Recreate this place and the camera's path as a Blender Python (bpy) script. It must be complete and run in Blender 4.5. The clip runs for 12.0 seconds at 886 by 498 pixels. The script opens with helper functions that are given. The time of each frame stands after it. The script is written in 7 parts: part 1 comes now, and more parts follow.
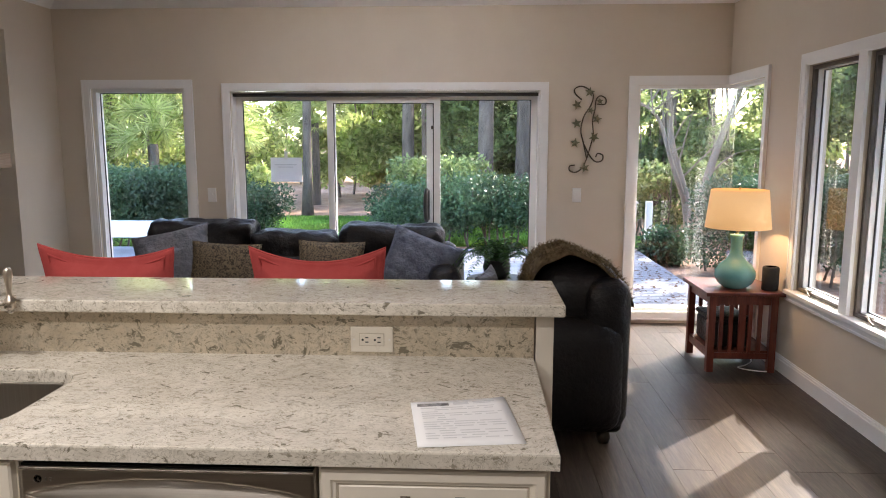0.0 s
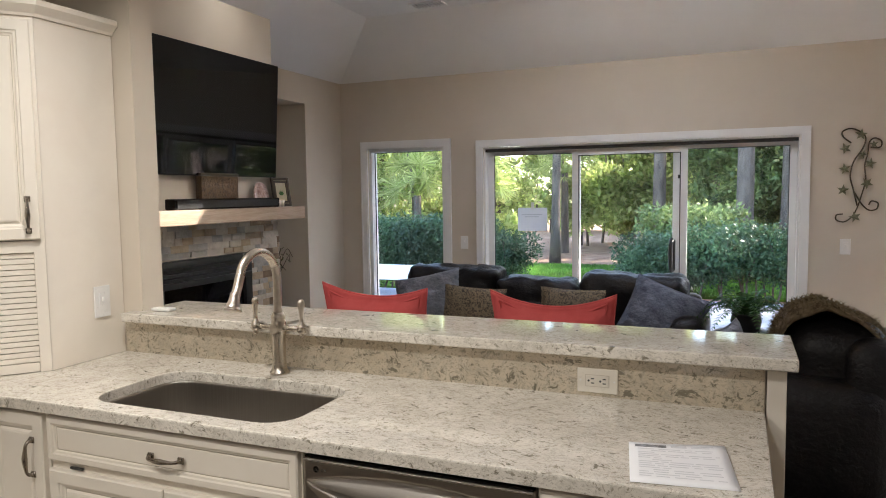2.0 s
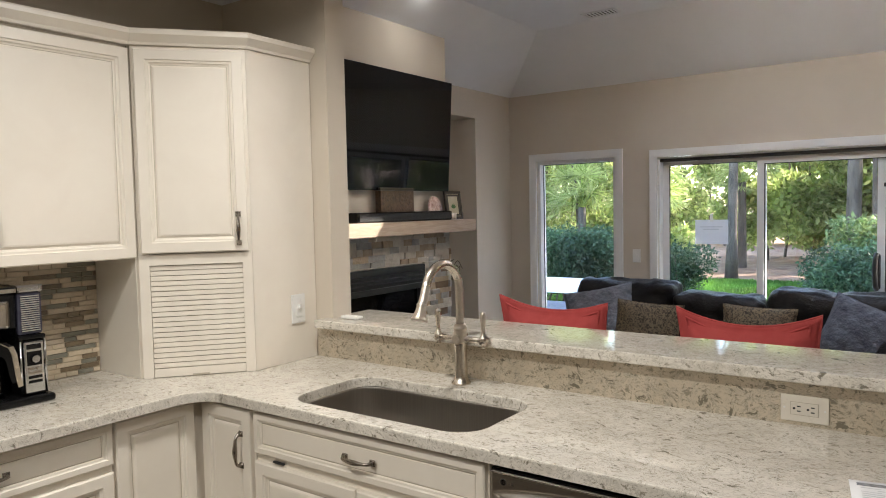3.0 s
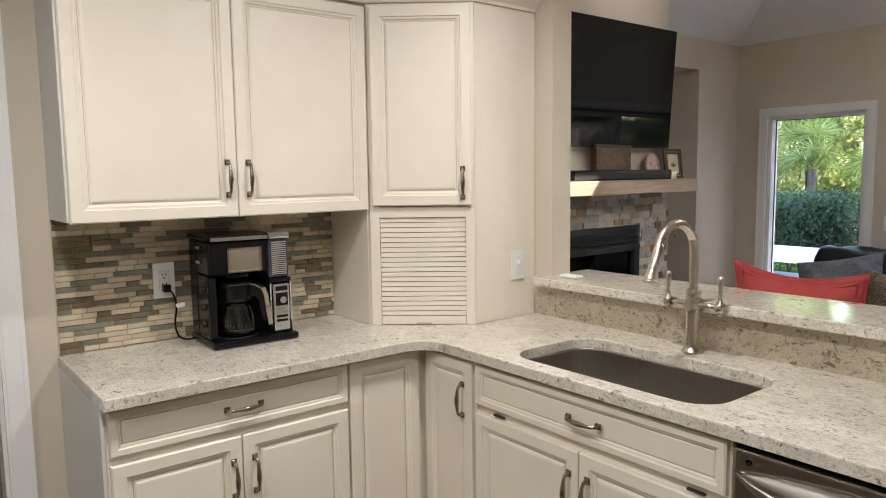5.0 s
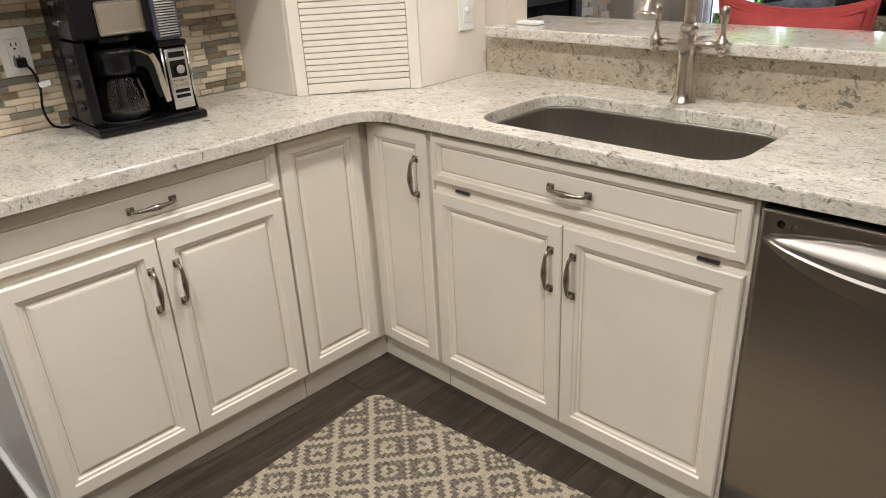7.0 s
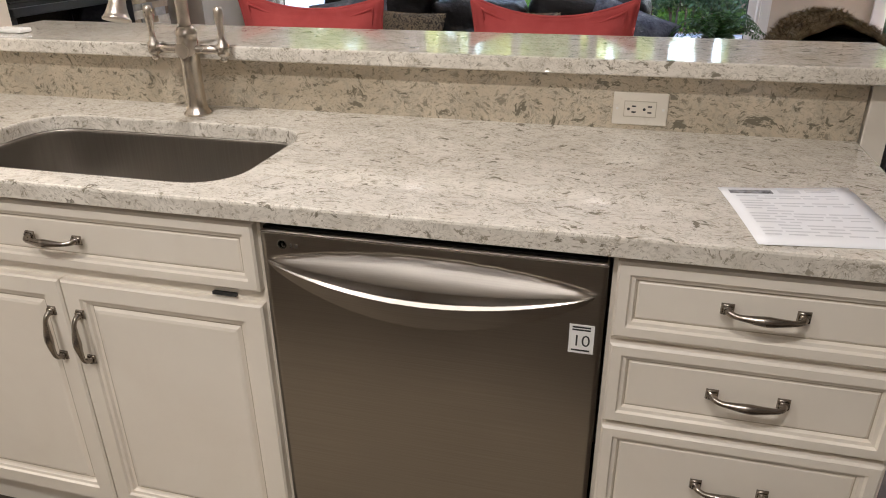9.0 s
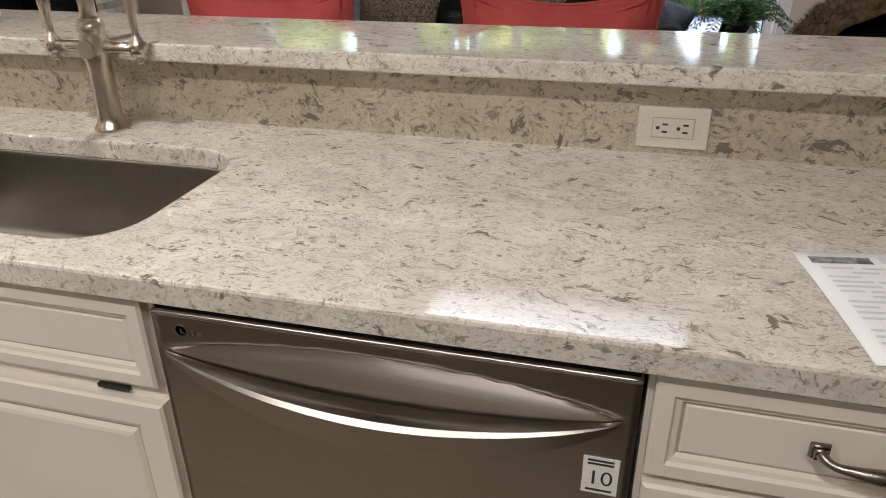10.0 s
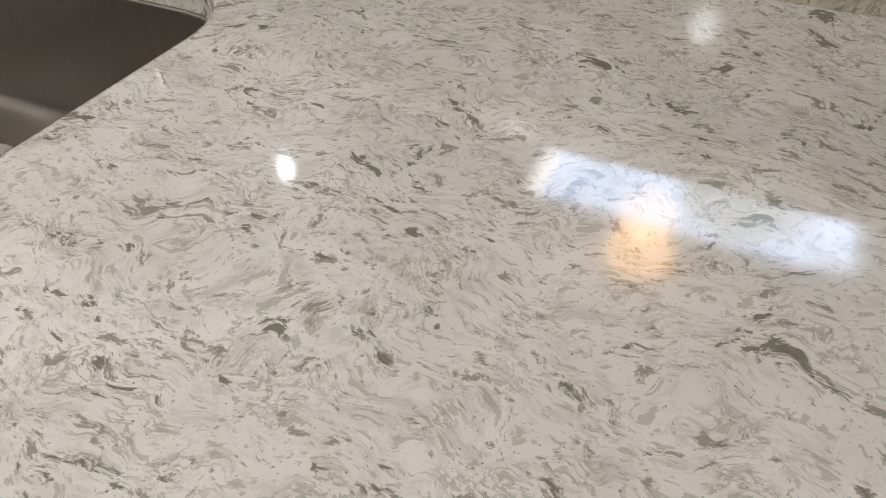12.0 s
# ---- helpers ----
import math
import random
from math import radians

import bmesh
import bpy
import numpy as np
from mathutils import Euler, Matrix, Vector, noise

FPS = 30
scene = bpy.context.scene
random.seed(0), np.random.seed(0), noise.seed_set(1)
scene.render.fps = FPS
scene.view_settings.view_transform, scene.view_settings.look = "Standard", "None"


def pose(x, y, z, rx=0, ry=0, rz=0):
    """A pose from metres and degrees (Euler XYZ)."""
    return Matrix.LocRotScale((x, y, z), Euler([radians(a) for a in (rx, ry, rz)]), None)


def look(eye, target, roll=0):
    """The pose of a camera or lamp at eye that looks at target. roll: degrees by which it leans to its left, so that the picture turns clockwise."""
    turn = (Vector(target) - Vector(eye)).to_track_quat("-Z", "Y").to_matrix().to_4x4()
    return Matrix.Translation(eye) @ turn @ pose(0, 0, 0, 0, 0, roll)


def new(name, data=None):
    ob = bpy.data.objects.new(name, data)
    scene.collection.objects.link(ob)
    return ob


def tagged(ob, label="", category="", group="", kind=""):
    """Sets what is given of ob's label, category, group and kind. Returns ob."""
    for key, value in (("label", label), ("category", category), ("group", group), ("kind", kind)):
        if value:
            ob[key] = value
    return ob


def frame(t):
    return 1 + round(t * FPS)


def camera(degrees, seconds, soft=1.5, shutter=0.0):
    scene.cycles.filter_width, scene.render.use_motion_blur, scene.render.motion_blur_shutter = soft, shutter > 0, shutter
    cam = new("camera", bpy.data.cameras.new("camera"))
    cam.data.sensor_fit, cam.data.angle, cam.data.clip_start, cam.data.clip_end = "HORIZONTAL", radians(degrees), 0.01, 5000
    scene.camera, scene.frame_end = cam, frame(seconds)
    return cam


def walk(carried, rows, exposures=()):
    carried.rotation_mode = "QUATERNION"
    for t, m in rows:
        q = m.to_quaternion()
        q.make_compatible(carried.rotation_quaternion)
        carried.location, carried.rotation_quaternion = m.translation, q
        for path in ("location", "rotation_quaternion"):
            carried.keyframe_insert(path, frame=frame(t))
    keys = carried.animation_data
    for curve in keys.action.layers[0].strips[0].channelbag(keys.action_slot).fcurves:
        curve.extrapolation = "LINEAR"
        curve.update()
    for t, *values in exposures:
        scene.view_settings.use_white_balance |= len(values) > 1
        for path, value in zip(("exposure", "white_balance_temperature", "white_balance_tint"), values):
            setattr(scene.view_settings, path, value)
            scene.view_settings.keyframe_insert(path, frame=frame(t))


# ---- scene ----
cam = camera(64.2, 12.0, soft=1.0)
PATH = [
    (0, (0.023, 0.052, 1.499), (-0.068, 2.028, 1.205), 0.0),
    (0.5, (0.139, -0.043, 1.499), (-0.122, 1.921, 1.224), -0.1),
    (1, (0.164, -0.085, 1.504), (-0.248, 1.859, 1.273), -0.4),
    (1.5, (0.143, -0.091, 1.509), (-0.436, 1.815, 1.324), -0.6),
    (2, (0.112, -0.112, 1.515), (-0.658, 1.728, 1.361), -0.8),
    (2.5, (0.077, -0.129, 1.52), (-0.89, 1.617, 1.389), -1.0),
    (3, (0.048, -0.142, 1.52), (-1.117, 1.48, 1.408), -1.2),
    (3.5, (0.013, -0.139, 1.51), (-1.329, 1.34, 1.418), -1.4),
    (3.7, (0.015, -0.148, 1.517), (-1.389, 1.274, 1.427), -1.4),
    (5.3, (-0.125, -0.157, 1.488), (-1.699, 1.051, 1.241), -0.8),
    (5.5, (-0.182, -0.124, 1.476), (-1.746, 1.085, 1.176), -0.9),
    (6, (-0.352, -0.069, 1.415), (-1.827, 1.158, 0.852), -2.0),
    (6.5, (-0.429, -0.041, 1.384), (-1.813, 1.183, 0.619), -2.5),
    (7, (-0.427, 0.01, 1.379), (-1.724, 1.293, 0.558), -3.0),
    (7.5, (-0.379, 0.081, 1.375), (-1.447, 1.552, 0.541), -2.8),
    (7.7, (-0.362, 0.103, 1.375), (-1.298, 1.661, 0.539), -2.2),
    (9.3, (-0.285, 0.451, 1.344), (-0.735, 2.207, 0.498), -0.5),
    (9.5, (-0.298, 0.544, 1.343), (-0.751, 2.298, 0.495), -0.3),
    (10, (-0.338, 0.711, 1.316), (-0.805, 2.441, 0.428), -0.6),
    (10.5, (-0.455, 0.939, 1.294), (-0.919, 2.622, 0.318), -1.6),
    (11, (-0.527, 1.091, 1.224), (-0.981, 2.637, 0.04), -1.3),
    (11.5, (-0.563, 1.243, 1.188), (-1.114, 2.64, -0.134), -1.2),
    (12, (-0.561, 1.300, 1.175), (-1.217, 2.607, -0.190), -1.3),
]
EXPOSURES = [(0.0, 1.78, 6550, 14), (3.5, 1.78, 6400, 9), (5.5, 1.80, 6400, 10), (7.0, 2.03, 6350, 11), (9.5, 1.82, 6450, 14), (10.5, 1.6, 6350, 12), (12.0, 1.37, 6000, 10)]
walk(cam, [(t, look(eye, target, roll)) for t, eye, target, roll in PATH], EXPOSURES)

# ---- world, sun, large lights ----
SUN_EL, SUN_AZ = radians(37.4), radians(46.6)
world = bpy.data.worlds.new("sky")
scene.world = world
world.use_nodes = True
wn = world.node_tree.nodes
sky = wn.new("ShaderNodeTexSky")
sky.sky_type = 'NISHITA'
sky.sun_disc = False
sky.sun_elevation, sky.sun_rotation = SUN_EL, SUN_AZ
world.node_tree.links.new(sky.outputs[0], wn["Background"].inputs[0])
wn["Background"].inputs[1].default_value = 0.42
sun_data = bpy.data.lights.new("sun", 'SUN')
sun_data.energy, sun_data.angle, sun_data.color = 4.2, radians(0.6), (1.0, 0.93, 0.82)
sun_ob = new("sun", sun_data)
sun_from = Vector((math.sin(SUN_AZ) * math.cos(SUN_EL), math.cos(SUN_AZ) * math.cos(SUN_EL), math.sin(SUN_EL)))
sun_ob.matrix_basis = look(sun_from * 30, (0, 0, 0))


# recessed lamps in the kitchen ceiling
WARM = (1.0, 0.965, 0.91)
CANS = [(-1.35, 1.22), (-1.45, 0.0), (-0.40, 0.05), (-0.90, -1.4)]
for cx, cy in CANS:
    d = bpy.data.lights.new("recessed_lamp", 'AREA')
    d.shape, d.size, d.energy, d.color, d.spread = 'DISK', 0.13, 4.7, WARM, radians(168)
    new("recessed_lamp", d).matrix_basis = look((cx, cy, 2.462), (cx, cy + 0.001, 0))
# daylight of the sky through the roof light
d = bpy.data.lights.new("roof_light_sky", 'AREA')
d.shape, d.size, d.size_y, d.energy, d.color = 'RECTANGLE', 1.64, 0.62, 3.0, (0.90, 0.95, 1.0)
new("roof_light_sky", d).location = (-0.665, 4.62, 3.16)
# recessed lamps in the flat part of the living room ceiling
LIVING_CANS = [(-2.78, 3.78)]
for cx, cy in LIVING_CANS:
    d = bpy.data.lights.new("recessed_lamp", 'AREA')
    d.shape, d.size, d.energy, d.color, d.spread = 'DISK', 0.05, 0.6, WARM, radians(168)
    new("recessed_lamp", d).matrix_basis = look((cx, cy, 3.004), (cx, cy + 0.001, 0))

# ---- materials ----
def node_mat(name):
    m = bpy.data.materials.new(name)
    m.use_nodes = True
    nt = m.node_tree
    return m, nt, nt.nodes["Principled BSDF"]


def coords(nt, scale=(1, 1, 1), rot=(0, 0, 0), space="Object"):
    tc, mp = nt.nodes.new("ShaderNodeTexCoord"), nt.nodes.new("ShaderNodeMapping")
    mp.inputs["Scale"].default_value = scale
    mp.inputs["Rotation"].default_value = rot
    nt.links.new(tc.outputs[space], mp.inputs["Vector"])
    return mp.outputs["Vector"]


def noise_tex(nt, vec, scale, detail=4.0, rough=0.55, distortion=0.0):
    n = nt.nodes.new("ShaderNodeTexNoise")
    n.inputs["Scale"].default_value, n.inputs["Detail"].default_value = scale, detail
    n.inputs["Roughness"].default_value, n.inputs["Distortion"].default_value = rough, distortion
    nt.links.new(vec, n.inputs["Vector"])
    return n


def ramp(nt, fac, stops):
    r = nt.nodes.new("ShaderNodeValToRGB")
    while len(r.color_ramp.elements) < len(stops):
        r.color_ramp.elements.new(0.5)
    for e, (p, c) in zip(r.color_ramp.elements, stops):
        e.position = p
        e.color = (*c, 1) if not isinstance(c, (int, float)) else (c, c, c, 1)
    nt.links.new(fac, r.inputs["Fac"])
    return r.outputs["Color"]


def mix(nt, fac, a, b, mode='MIX'):
    n = nt.nodes.new("ShaderNodeMix")
    n.data_type, n.blend_type = 'RGBA', mode
    for sock, v in ((n.inputs[0], fac), (n.inputs[6], a), (n.inputs[7], b)):
        if isinstance(v, (int, float)):
            sock.default_value = v
        elif isinstance(v, tuple):
            sock.default_value = (*v, 1)
        else:
            nt.links.new(v, sock)
    return n.outputs[2]


def add_bump(nt, b, height, strength, dist=0.01):
    n = nt.nodes.new("ShaderNodeBump")
    n.inputs["Strength"].default_value, n.inputs["Distance"].default_value = strength, dist
    nt.links.new(height, n.inputs["Height"])
    nt.links.new(n.outputs[0], b.inputs["Normal"])


def surface(name, c1, c2, scale=8.0, rough=0.5, bump=0.15, bscale=60.0, metal=0.0, stretch=(1, 1, 1), rvar=0.1, spec=0.5, piece=0.0, dist=0.004):
    """Two colours mixed by a coarse noise, a fine relief and uneven gloss; piece: how far single pieces differ."""
    m, nt, b = node_mat(name)
    v = coords(nt, stretch)
    big, fine = noise_tex(nt, v, scale, 5, 0.6, 0.4), noise_tex(nt, v, bscale, 4, 0.6)
    col = mix(nt, ramp(nt, big.outputs["Fac"], [(0.3, 0.0), (0.7, 1.0)]), c1, c2)
    if piece:
        oi = nt.nodes.new("ShaderNodeObjectInfo")
        shade = ramp(nt, oi.outputs["Random"], [(0.0, 1 - piece), (1.0, 1.0)])
        col = mix(nt, 1.0, col, shade, 'MULTIPLY')
    nt.links.new(col, b.inputs["Base Color"])
    rr = nt.nodes.new("ShaderNodeMapRange")
    rr.inputs["To Min"].default_value, rr.inputs["To Max"].default_value = max(0.02, rough - rvar), min(1, rough + rvar)
    nt.links.new(fine.outputs["Fac"], rr.inputs["Value"])
    nt.links.new(rr.outputs[0], b.inputs["Roughness"])
    b.inputs["Metallic"].default_value = metal
    b.inputs["Specular IOR Level"].default_value = spec
    if bump:
        add_bump(nt, b, fine.outputs["Fac"], bump, dist)
    return m


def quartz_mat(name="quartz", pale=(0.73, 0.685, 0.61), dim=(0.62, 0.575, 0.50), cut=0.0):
    """Polished cream engineered stone with curled grey-brown flecks and fine veins."""
    m, nt, b = node_mat(name)
    v = coords(nt)
    def warped(vec, scale, amount):
        w = noise_tex(nt, v, scale, 2, 0.5)
        off = nt.nodes.new("ShaderNodeVectorMath")
        off.operation = 'MULTIPLY_ADD'
        off.inputs[1].default_value = (amount, amount, amount)
        nt.links.new(w.outputs["Color"], off.inputs[0])
        nt.links.new(vec, off.inputs[2])
        return off.outputs[0]
    st = nt.nodes.new("ShaderNodeMapping")
    st.inputs["Scale"].default_value = (0.62, 1.25, 1.0)
    st.inputs["Rotation"].default_value = (0, 0, 0.25)
    nt.links.new(warped(warped(v, 8.0, 0.11), 31.0, 0.030), st.inputs["Vector"])
    v2 = st.outputs[0]
    cloud = noise_tex(nt, v, 7, 4, 0.6, 0.6)
    soft = noise_tex(nt, v2, 60, 9, 0.78, 0.2)
    vein = noise_tex(nt, v2, 95, 4, 0.6, 0.2)
    area = noise_tex(nt, v, 24, 3, 0.6)
    fl = noise_tex(nt, v2, 78, 8.0, 0.70, 0.15)
    dk = noise_tex(nt, v2, 40, 8.0, 0.68, 0.2)
    fine = noise_tex(nt, v2, 180, 5.0, 0.62, 0.2)
    pit = noise_tex(nt, v, 520, 2, 0.5)
    col = mix(nt, ramp(nt, cloud.outputs["Fac"], [(0.35, 0.0), (0.68, 1.0)]), pale, dim)
    col = mix(nt, ramp(nt, soft.outputs["Fac"], [(0.49, 0.0), (0.63, 0.55)]), col, (0.41, 0.375, 0.31))
    line = ramp(nt, vein.outputs["Fac"], [(0.455, 0.0), (0.488, 0.75), (0.512, 0.75), (0.545, 0.0)])
    line = mix(nt, ramp(nt, area.outputs["Fac"], [(0.46, 0.0), (0.60, 1.0)]), (0, 0, 0), line)
    col = mix(nt, line, col, (0.36, 0.325, 0.265))
    col = mix(nt, ramp(nt, fine.outputs["Fac"], [(0.565, 0.0), (0.605, 0.62)]), col, (0.35, 0.315, 0.25))
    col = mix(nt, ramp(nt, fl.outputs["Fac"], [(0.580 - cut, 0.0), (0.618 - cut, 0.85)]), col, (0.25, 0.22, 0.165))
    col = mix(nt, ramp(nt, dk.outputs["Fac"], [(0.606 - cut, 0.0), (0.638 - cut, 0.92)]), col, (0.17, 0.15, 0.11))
    col = mix(nt, ramp(nt, pit.outputs["Fac"], [(0.70, 0.0), (0.74, 0.8)]), col, (0.12, 0.11, 0.09))
    nt.links.new(col, b.inputs["Base Color"])
    b.inputs["Roughness"].default_value = 0.075
    b.inputs["Specular IOR Level"].default_value = 0.65
    b.inputs["Coat Weight"].default_value = 0.15
    b.inputs["Coat Roughness"].default_value = 0.05
    return m


def wood_mat(name, c1, c2, c3, rough=0.45, axis=1, scale=1.0, piece=0.25, bump=0.12):
    m, nt, b = node_mat(name)
    s = [18.0 * scale] * 3
    s[axis] = 1.3 * scale
    oi = nt.nodes.new("ShaderNodeObjectInfo")
    v0 = coords(nt, tuple(s))
    sh = nt.nodes.new("ShaderNodeVectorMath")
    sh.operation = 'MULTIPLY_ADD'
    sh.inputs[1].default_value = (37, 37, 37)
    nt.links.new(oi.outputs["Random"], sh.inputs[0])
    nt.links.new(v0, sh.inputs[2])
    g = noise_tex(nt, sh.outputs[0], 1.6, 6, 0.65, 1.2)
    f = noise_tex(nt, sh.outputs[0], 9.0, 4, 0.6, 0.4)
    col = ramp(nt, g.outputs["Fac"], [(0.28, c1), (0.5, c2), (0.72, c3)])
    col = mix(nt, ramp(nt, f.outputs["Fac"], [(0.45, 0.0), (0.75, 0.55)]), col, c1)
    col = mix(nt, 1.0, col, ramp(nt, oi.outputs["Random"], [(0.0, 1 - piece), (1.0, 1.0)]), 'MULTIPLY')
    nt.links.new(col, b.inputs["Base Color"])
    rr = nt.nodes.new("ShaderNodeMapRange")
    rr.inputs["To Min"].default_value, rr.inputs["To Max"].default_value = rough - 0.1, rough + 0.12
    nt.links.new(f.outputs["Fac"], rr.inputs["Value"])
    nt.links.new(rr.outputs[0], b.inputs["Roughness"])
    add_bump(nt, b, f.outputs["Fac"], bump, 0.003)
    return m


def brushed_mat(name, c, rough, stretch=(3, 3, 300), aniso=0.5):
    m, nt, b = node_mat(name)
    v = coords(nt, stretch)
    n = noise_tex(nt, v, 1.0, 4, 0.6)
    smudge = noise_tex(nt, coords(nt), 5.0, 3, 0.5)
    nt.links.new(mix(nt, ramp(nt, n.outputs["Fac"], [(0.3, 0.0), (0.7, 1.0)]), tuple(x * 0.86 for x in c), c), b.inputs["Base Color"])
    rr = nt.nodes.new("ShaderNodeMapRange")
    rr.inputs["To Min"].default_value, rr.inputs["To Max"].default_value = rough - 0.05, rough + 0.1
    nt.links.new(smudge.outputs["Fac"], rr.inputs["Value"])
    nt.links.new(rr.outputs[0], b.inputs["Roughness"])
    b.inputs["Metallic"].default_value = 1.0
    b.inputs["Anisotropic"].default_value = aniso
    add_bump(nt, b, n.outputs["Fac"], 0.03, 0.001)
    return m


def glass_mat(name, tint=(1, 1, 1), rough=0.0, ior=1.45):
    m, nt, b = node_mat(name)
    b.inputs["Base Color"].default_value = (*tint, 1)
    b.inputs["Transmission Weight"].default_value = 1.0
    b.inputs["Roughness"].default_value = rough
    b.inputs["IOR"].default_value = ior
    return m


def glow_mat(name, colour, strength, base=(0.8, 0.8, 0.8)):
    m, nt, b = node_mat(name)
    b.inputs["Base Color"].default_value = (*base, 1)
    b.inputs["Emission Color"].default_value = (*colour, 1)
    b.inputs["Emission Strength"].default_value = strength
    return m


def leaf_mat(name, dark, light, trans=0.35, rough=0.5):
    """Leaves: hue varies from leaf to leaf, some light passes through."""
    m, nt, b = node_mat(name)
    g = nt.nodes.new("ShaderNodeNewGeometry")
    col = ramp(nt, g.outputs["Random Per Island"], [(0.0, dark), (0.6, tuple((a + c) / 2 for a, c in zip(dark, light))), (1.0, light)])
    # noise clumps: mixed growth, with sun and shade contrast put into the colour
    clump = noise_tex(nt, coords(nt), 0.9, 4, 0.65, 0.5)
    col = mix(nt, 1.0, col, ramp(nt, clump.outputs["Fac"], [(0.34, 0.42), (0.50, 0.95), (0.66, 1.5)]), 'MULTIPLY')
    nt.links.new(col, b.inputs["Base Color"])
    b.inputs["Roughness"].default_value = rough
    tr = nt.nodes.new("ShaderNodeBsdfTranslucent")
    nt.links.new(col, tr.inputs["Color"])
    mx = nt.nodes.new("ShaderNodeMixShader")
    mx.inputs[0].default_value = trans
    nt.links.new(b.outputs[0], mx.inputs[1])
    nt.links.new(tr.outputs[0], mx.inputs[2])
    nt.links.new(mx.outputs[0], nt.nodes["Material Output"].inputs["Surface"])
    return m


WALL = surface("wall_paint", (0.585, 0.52, 0.43), (0.61, 0.545, 0.455), 3, 0.75, 0.12, 140, rvar=0.06, spec=0.3, dist=0.002)
CEIL = surface("ceiling_paint", (0.82, 0.82, 0.82), (0.85, 0.85, 0.85), 3, 0.85, 0.15, 160, rvar=0.05, spec=0.2, dist=0.002)
TRIM = surface("white_trim", (0.80, 0.80, 0.79), (0.83, 0.83, 0.82), 6, 0.4, 0.05, 50, rvar=0.08)
CREAM = surface("cream_cabinet_paint", (0.76, 0.695, 0.60), (0.80, 0.742, 0.648), 5, 0.38, 0.06, 90, rvar=0.07, dist=0.001)
# brown of the groove glaze, also shade of narrow recesses put into colour
GLAZE_SHADE = surface("brown_glaze_shade", (0.43, 0.37, 0.28), (0.54, 0.475, 0.38), 9, 0.5, 0.05, 60)
SIDE_GREY = surface("cabinet_side_laminate", (0.70, 0.69, 0.66), (0.74, 0.73, 0.70), 4, 0.4, 0.04, 70)
QUARTZ = quartz_mat()
# worktop quartz copied darker and tanner: the upstand's warm, weaker light as colour
SHADED_QUARTZ = quartz_mat("upstand_quartz_warm_shade", (0.63, 0.545, 0.42), (0.51, 0.43, 0.32), 0.026)
PLANK = wood_mat("dark_plank", (0.022, 0.0155, 0.011), (0.054, 0.039, 0.028), (0.098, 0.073, 0.054), 0.38, axis=1, piece=0.3)
SUBFLOOR = surface("floor_joint", (0.03, 0.026, 0.022), (0.045, 0.038, 0.032), 6, 0.8)
STEEL = brushed_mat("brushed_stainless", (0.41, 0.375, 0.335), 0.29, (3, 3, 420))
SINK_STEEL = brushed_mat("sink_stainless", (0.42, 0.39, 0.35), 0.36, (220, 4, 4))
NICKEL = brushed_mat("brushed_nickel", (0.62, 0.56, 0.49), 0.24, (60, 60, 60), 0.2)
PULL = brushed_mat("dark_nickel_pull", (0.33, 0.29, 0.25), 0.22, (60, 60, 60), 0.1)
BLACK = surface("black_plastic", (0.004, 0.004, 0.0045), (0.006, 0.006, 0.0065), 12, 0.20, 0.0, 120, rvar=0.03, spec=0.30)
BLACK_METAL = surface("black_firebox_metal", (0.007, 0.007, 0.0075), (0.012, 0.012, 0.012), 10, 0.42, 0.1, 80)
SCREEN = surface("tv_screen", (0.003, 0.003, 0.0035), (0.004, 0.004, 0.0045), 2, 0.04, 0.0, 30, rvar=0.01, spec=0.28)
CHROME = surface("chrome_trim", (0.62, 0.62, 0.62), (0.70, 0.70, 0.70), 10, 0.14, 0.0, 30, metal=1.0, rvar=0.04)
LEATHER = surface("black_leather", (0.005, 0.0045, 0.005), (0.011, 0.0095, 0.010), 7, 0.42, 0.7, 34, rvar=0.12, spec=0.34, dist=0.010)
RED_CLOTH = surface("coral_red_linen", (0.42, 0.064, 0.062), (0.49, 0.088, 0.082), 14, 0.85, 0.35, 420, spec=0.2)
BLUE_CLOTH = surface("slate_blue_velvet", (0.06, 0.072, 0.105), (0.19, 0.21, 0.26), 13, 0.7, 0.9, 22, spec=0.3, dist=0.03)
GREY_CLOTH = surface("grey_blue_velvet", (0.11, 0.12, 0.145), (0.24, 0.25, 0.28), 12, 0.7, 0.9, 20, spec=0.3, dist=0.03)
CHERRY = wood_mat("red_cherry_wood", (0.085, 0.016, 0.010), (0.15, 0.030, 0.016), (0.21, 0.048, 0.026), 0.35, axis=2, piece=0.2, bump=0.05)
CERAMIC = surface("turquoise_glaze", (0.10, 0.29, 0.28), (0.17, 0.37, 0.35), 5, 0.14, 0.03, 30, rvar=0.04)
BRASS = surface("brass", (0.55, 0.40, 0.18), (0.65, 0.48, 0.24), 9, 0.3, 0.0, 30, metal=1.0)
PAPER = surface("paper", (0.80, 0.80, 0.82), (0.84, 0.84, 0.85), 5, 0.8, 0.05, 80, spec=0.2)
INK = surface("grey_print", (0.58, 0.58, 0.60), (0.68, 0.68, 0.70), 60, 0.8, 0.0, 80, spec=0.2)
DARK_INK = surface("black_print", (0.03, 0.03, 0.03), (0.05, 0.05, 0.05), 60, 0.7, 0.0, 80)
PLASTIC = surface("white_plastic", (0.78, 0.77, 0.74), (0.81, 0.80, 0.77), 9, 0.3, 0.0, 60)
IVORY = surface("ivory_plastic", (0.74, 0.69, 0.60), (0.77, 0.72, 0.63), 9, 0.3, 0.0, 60)
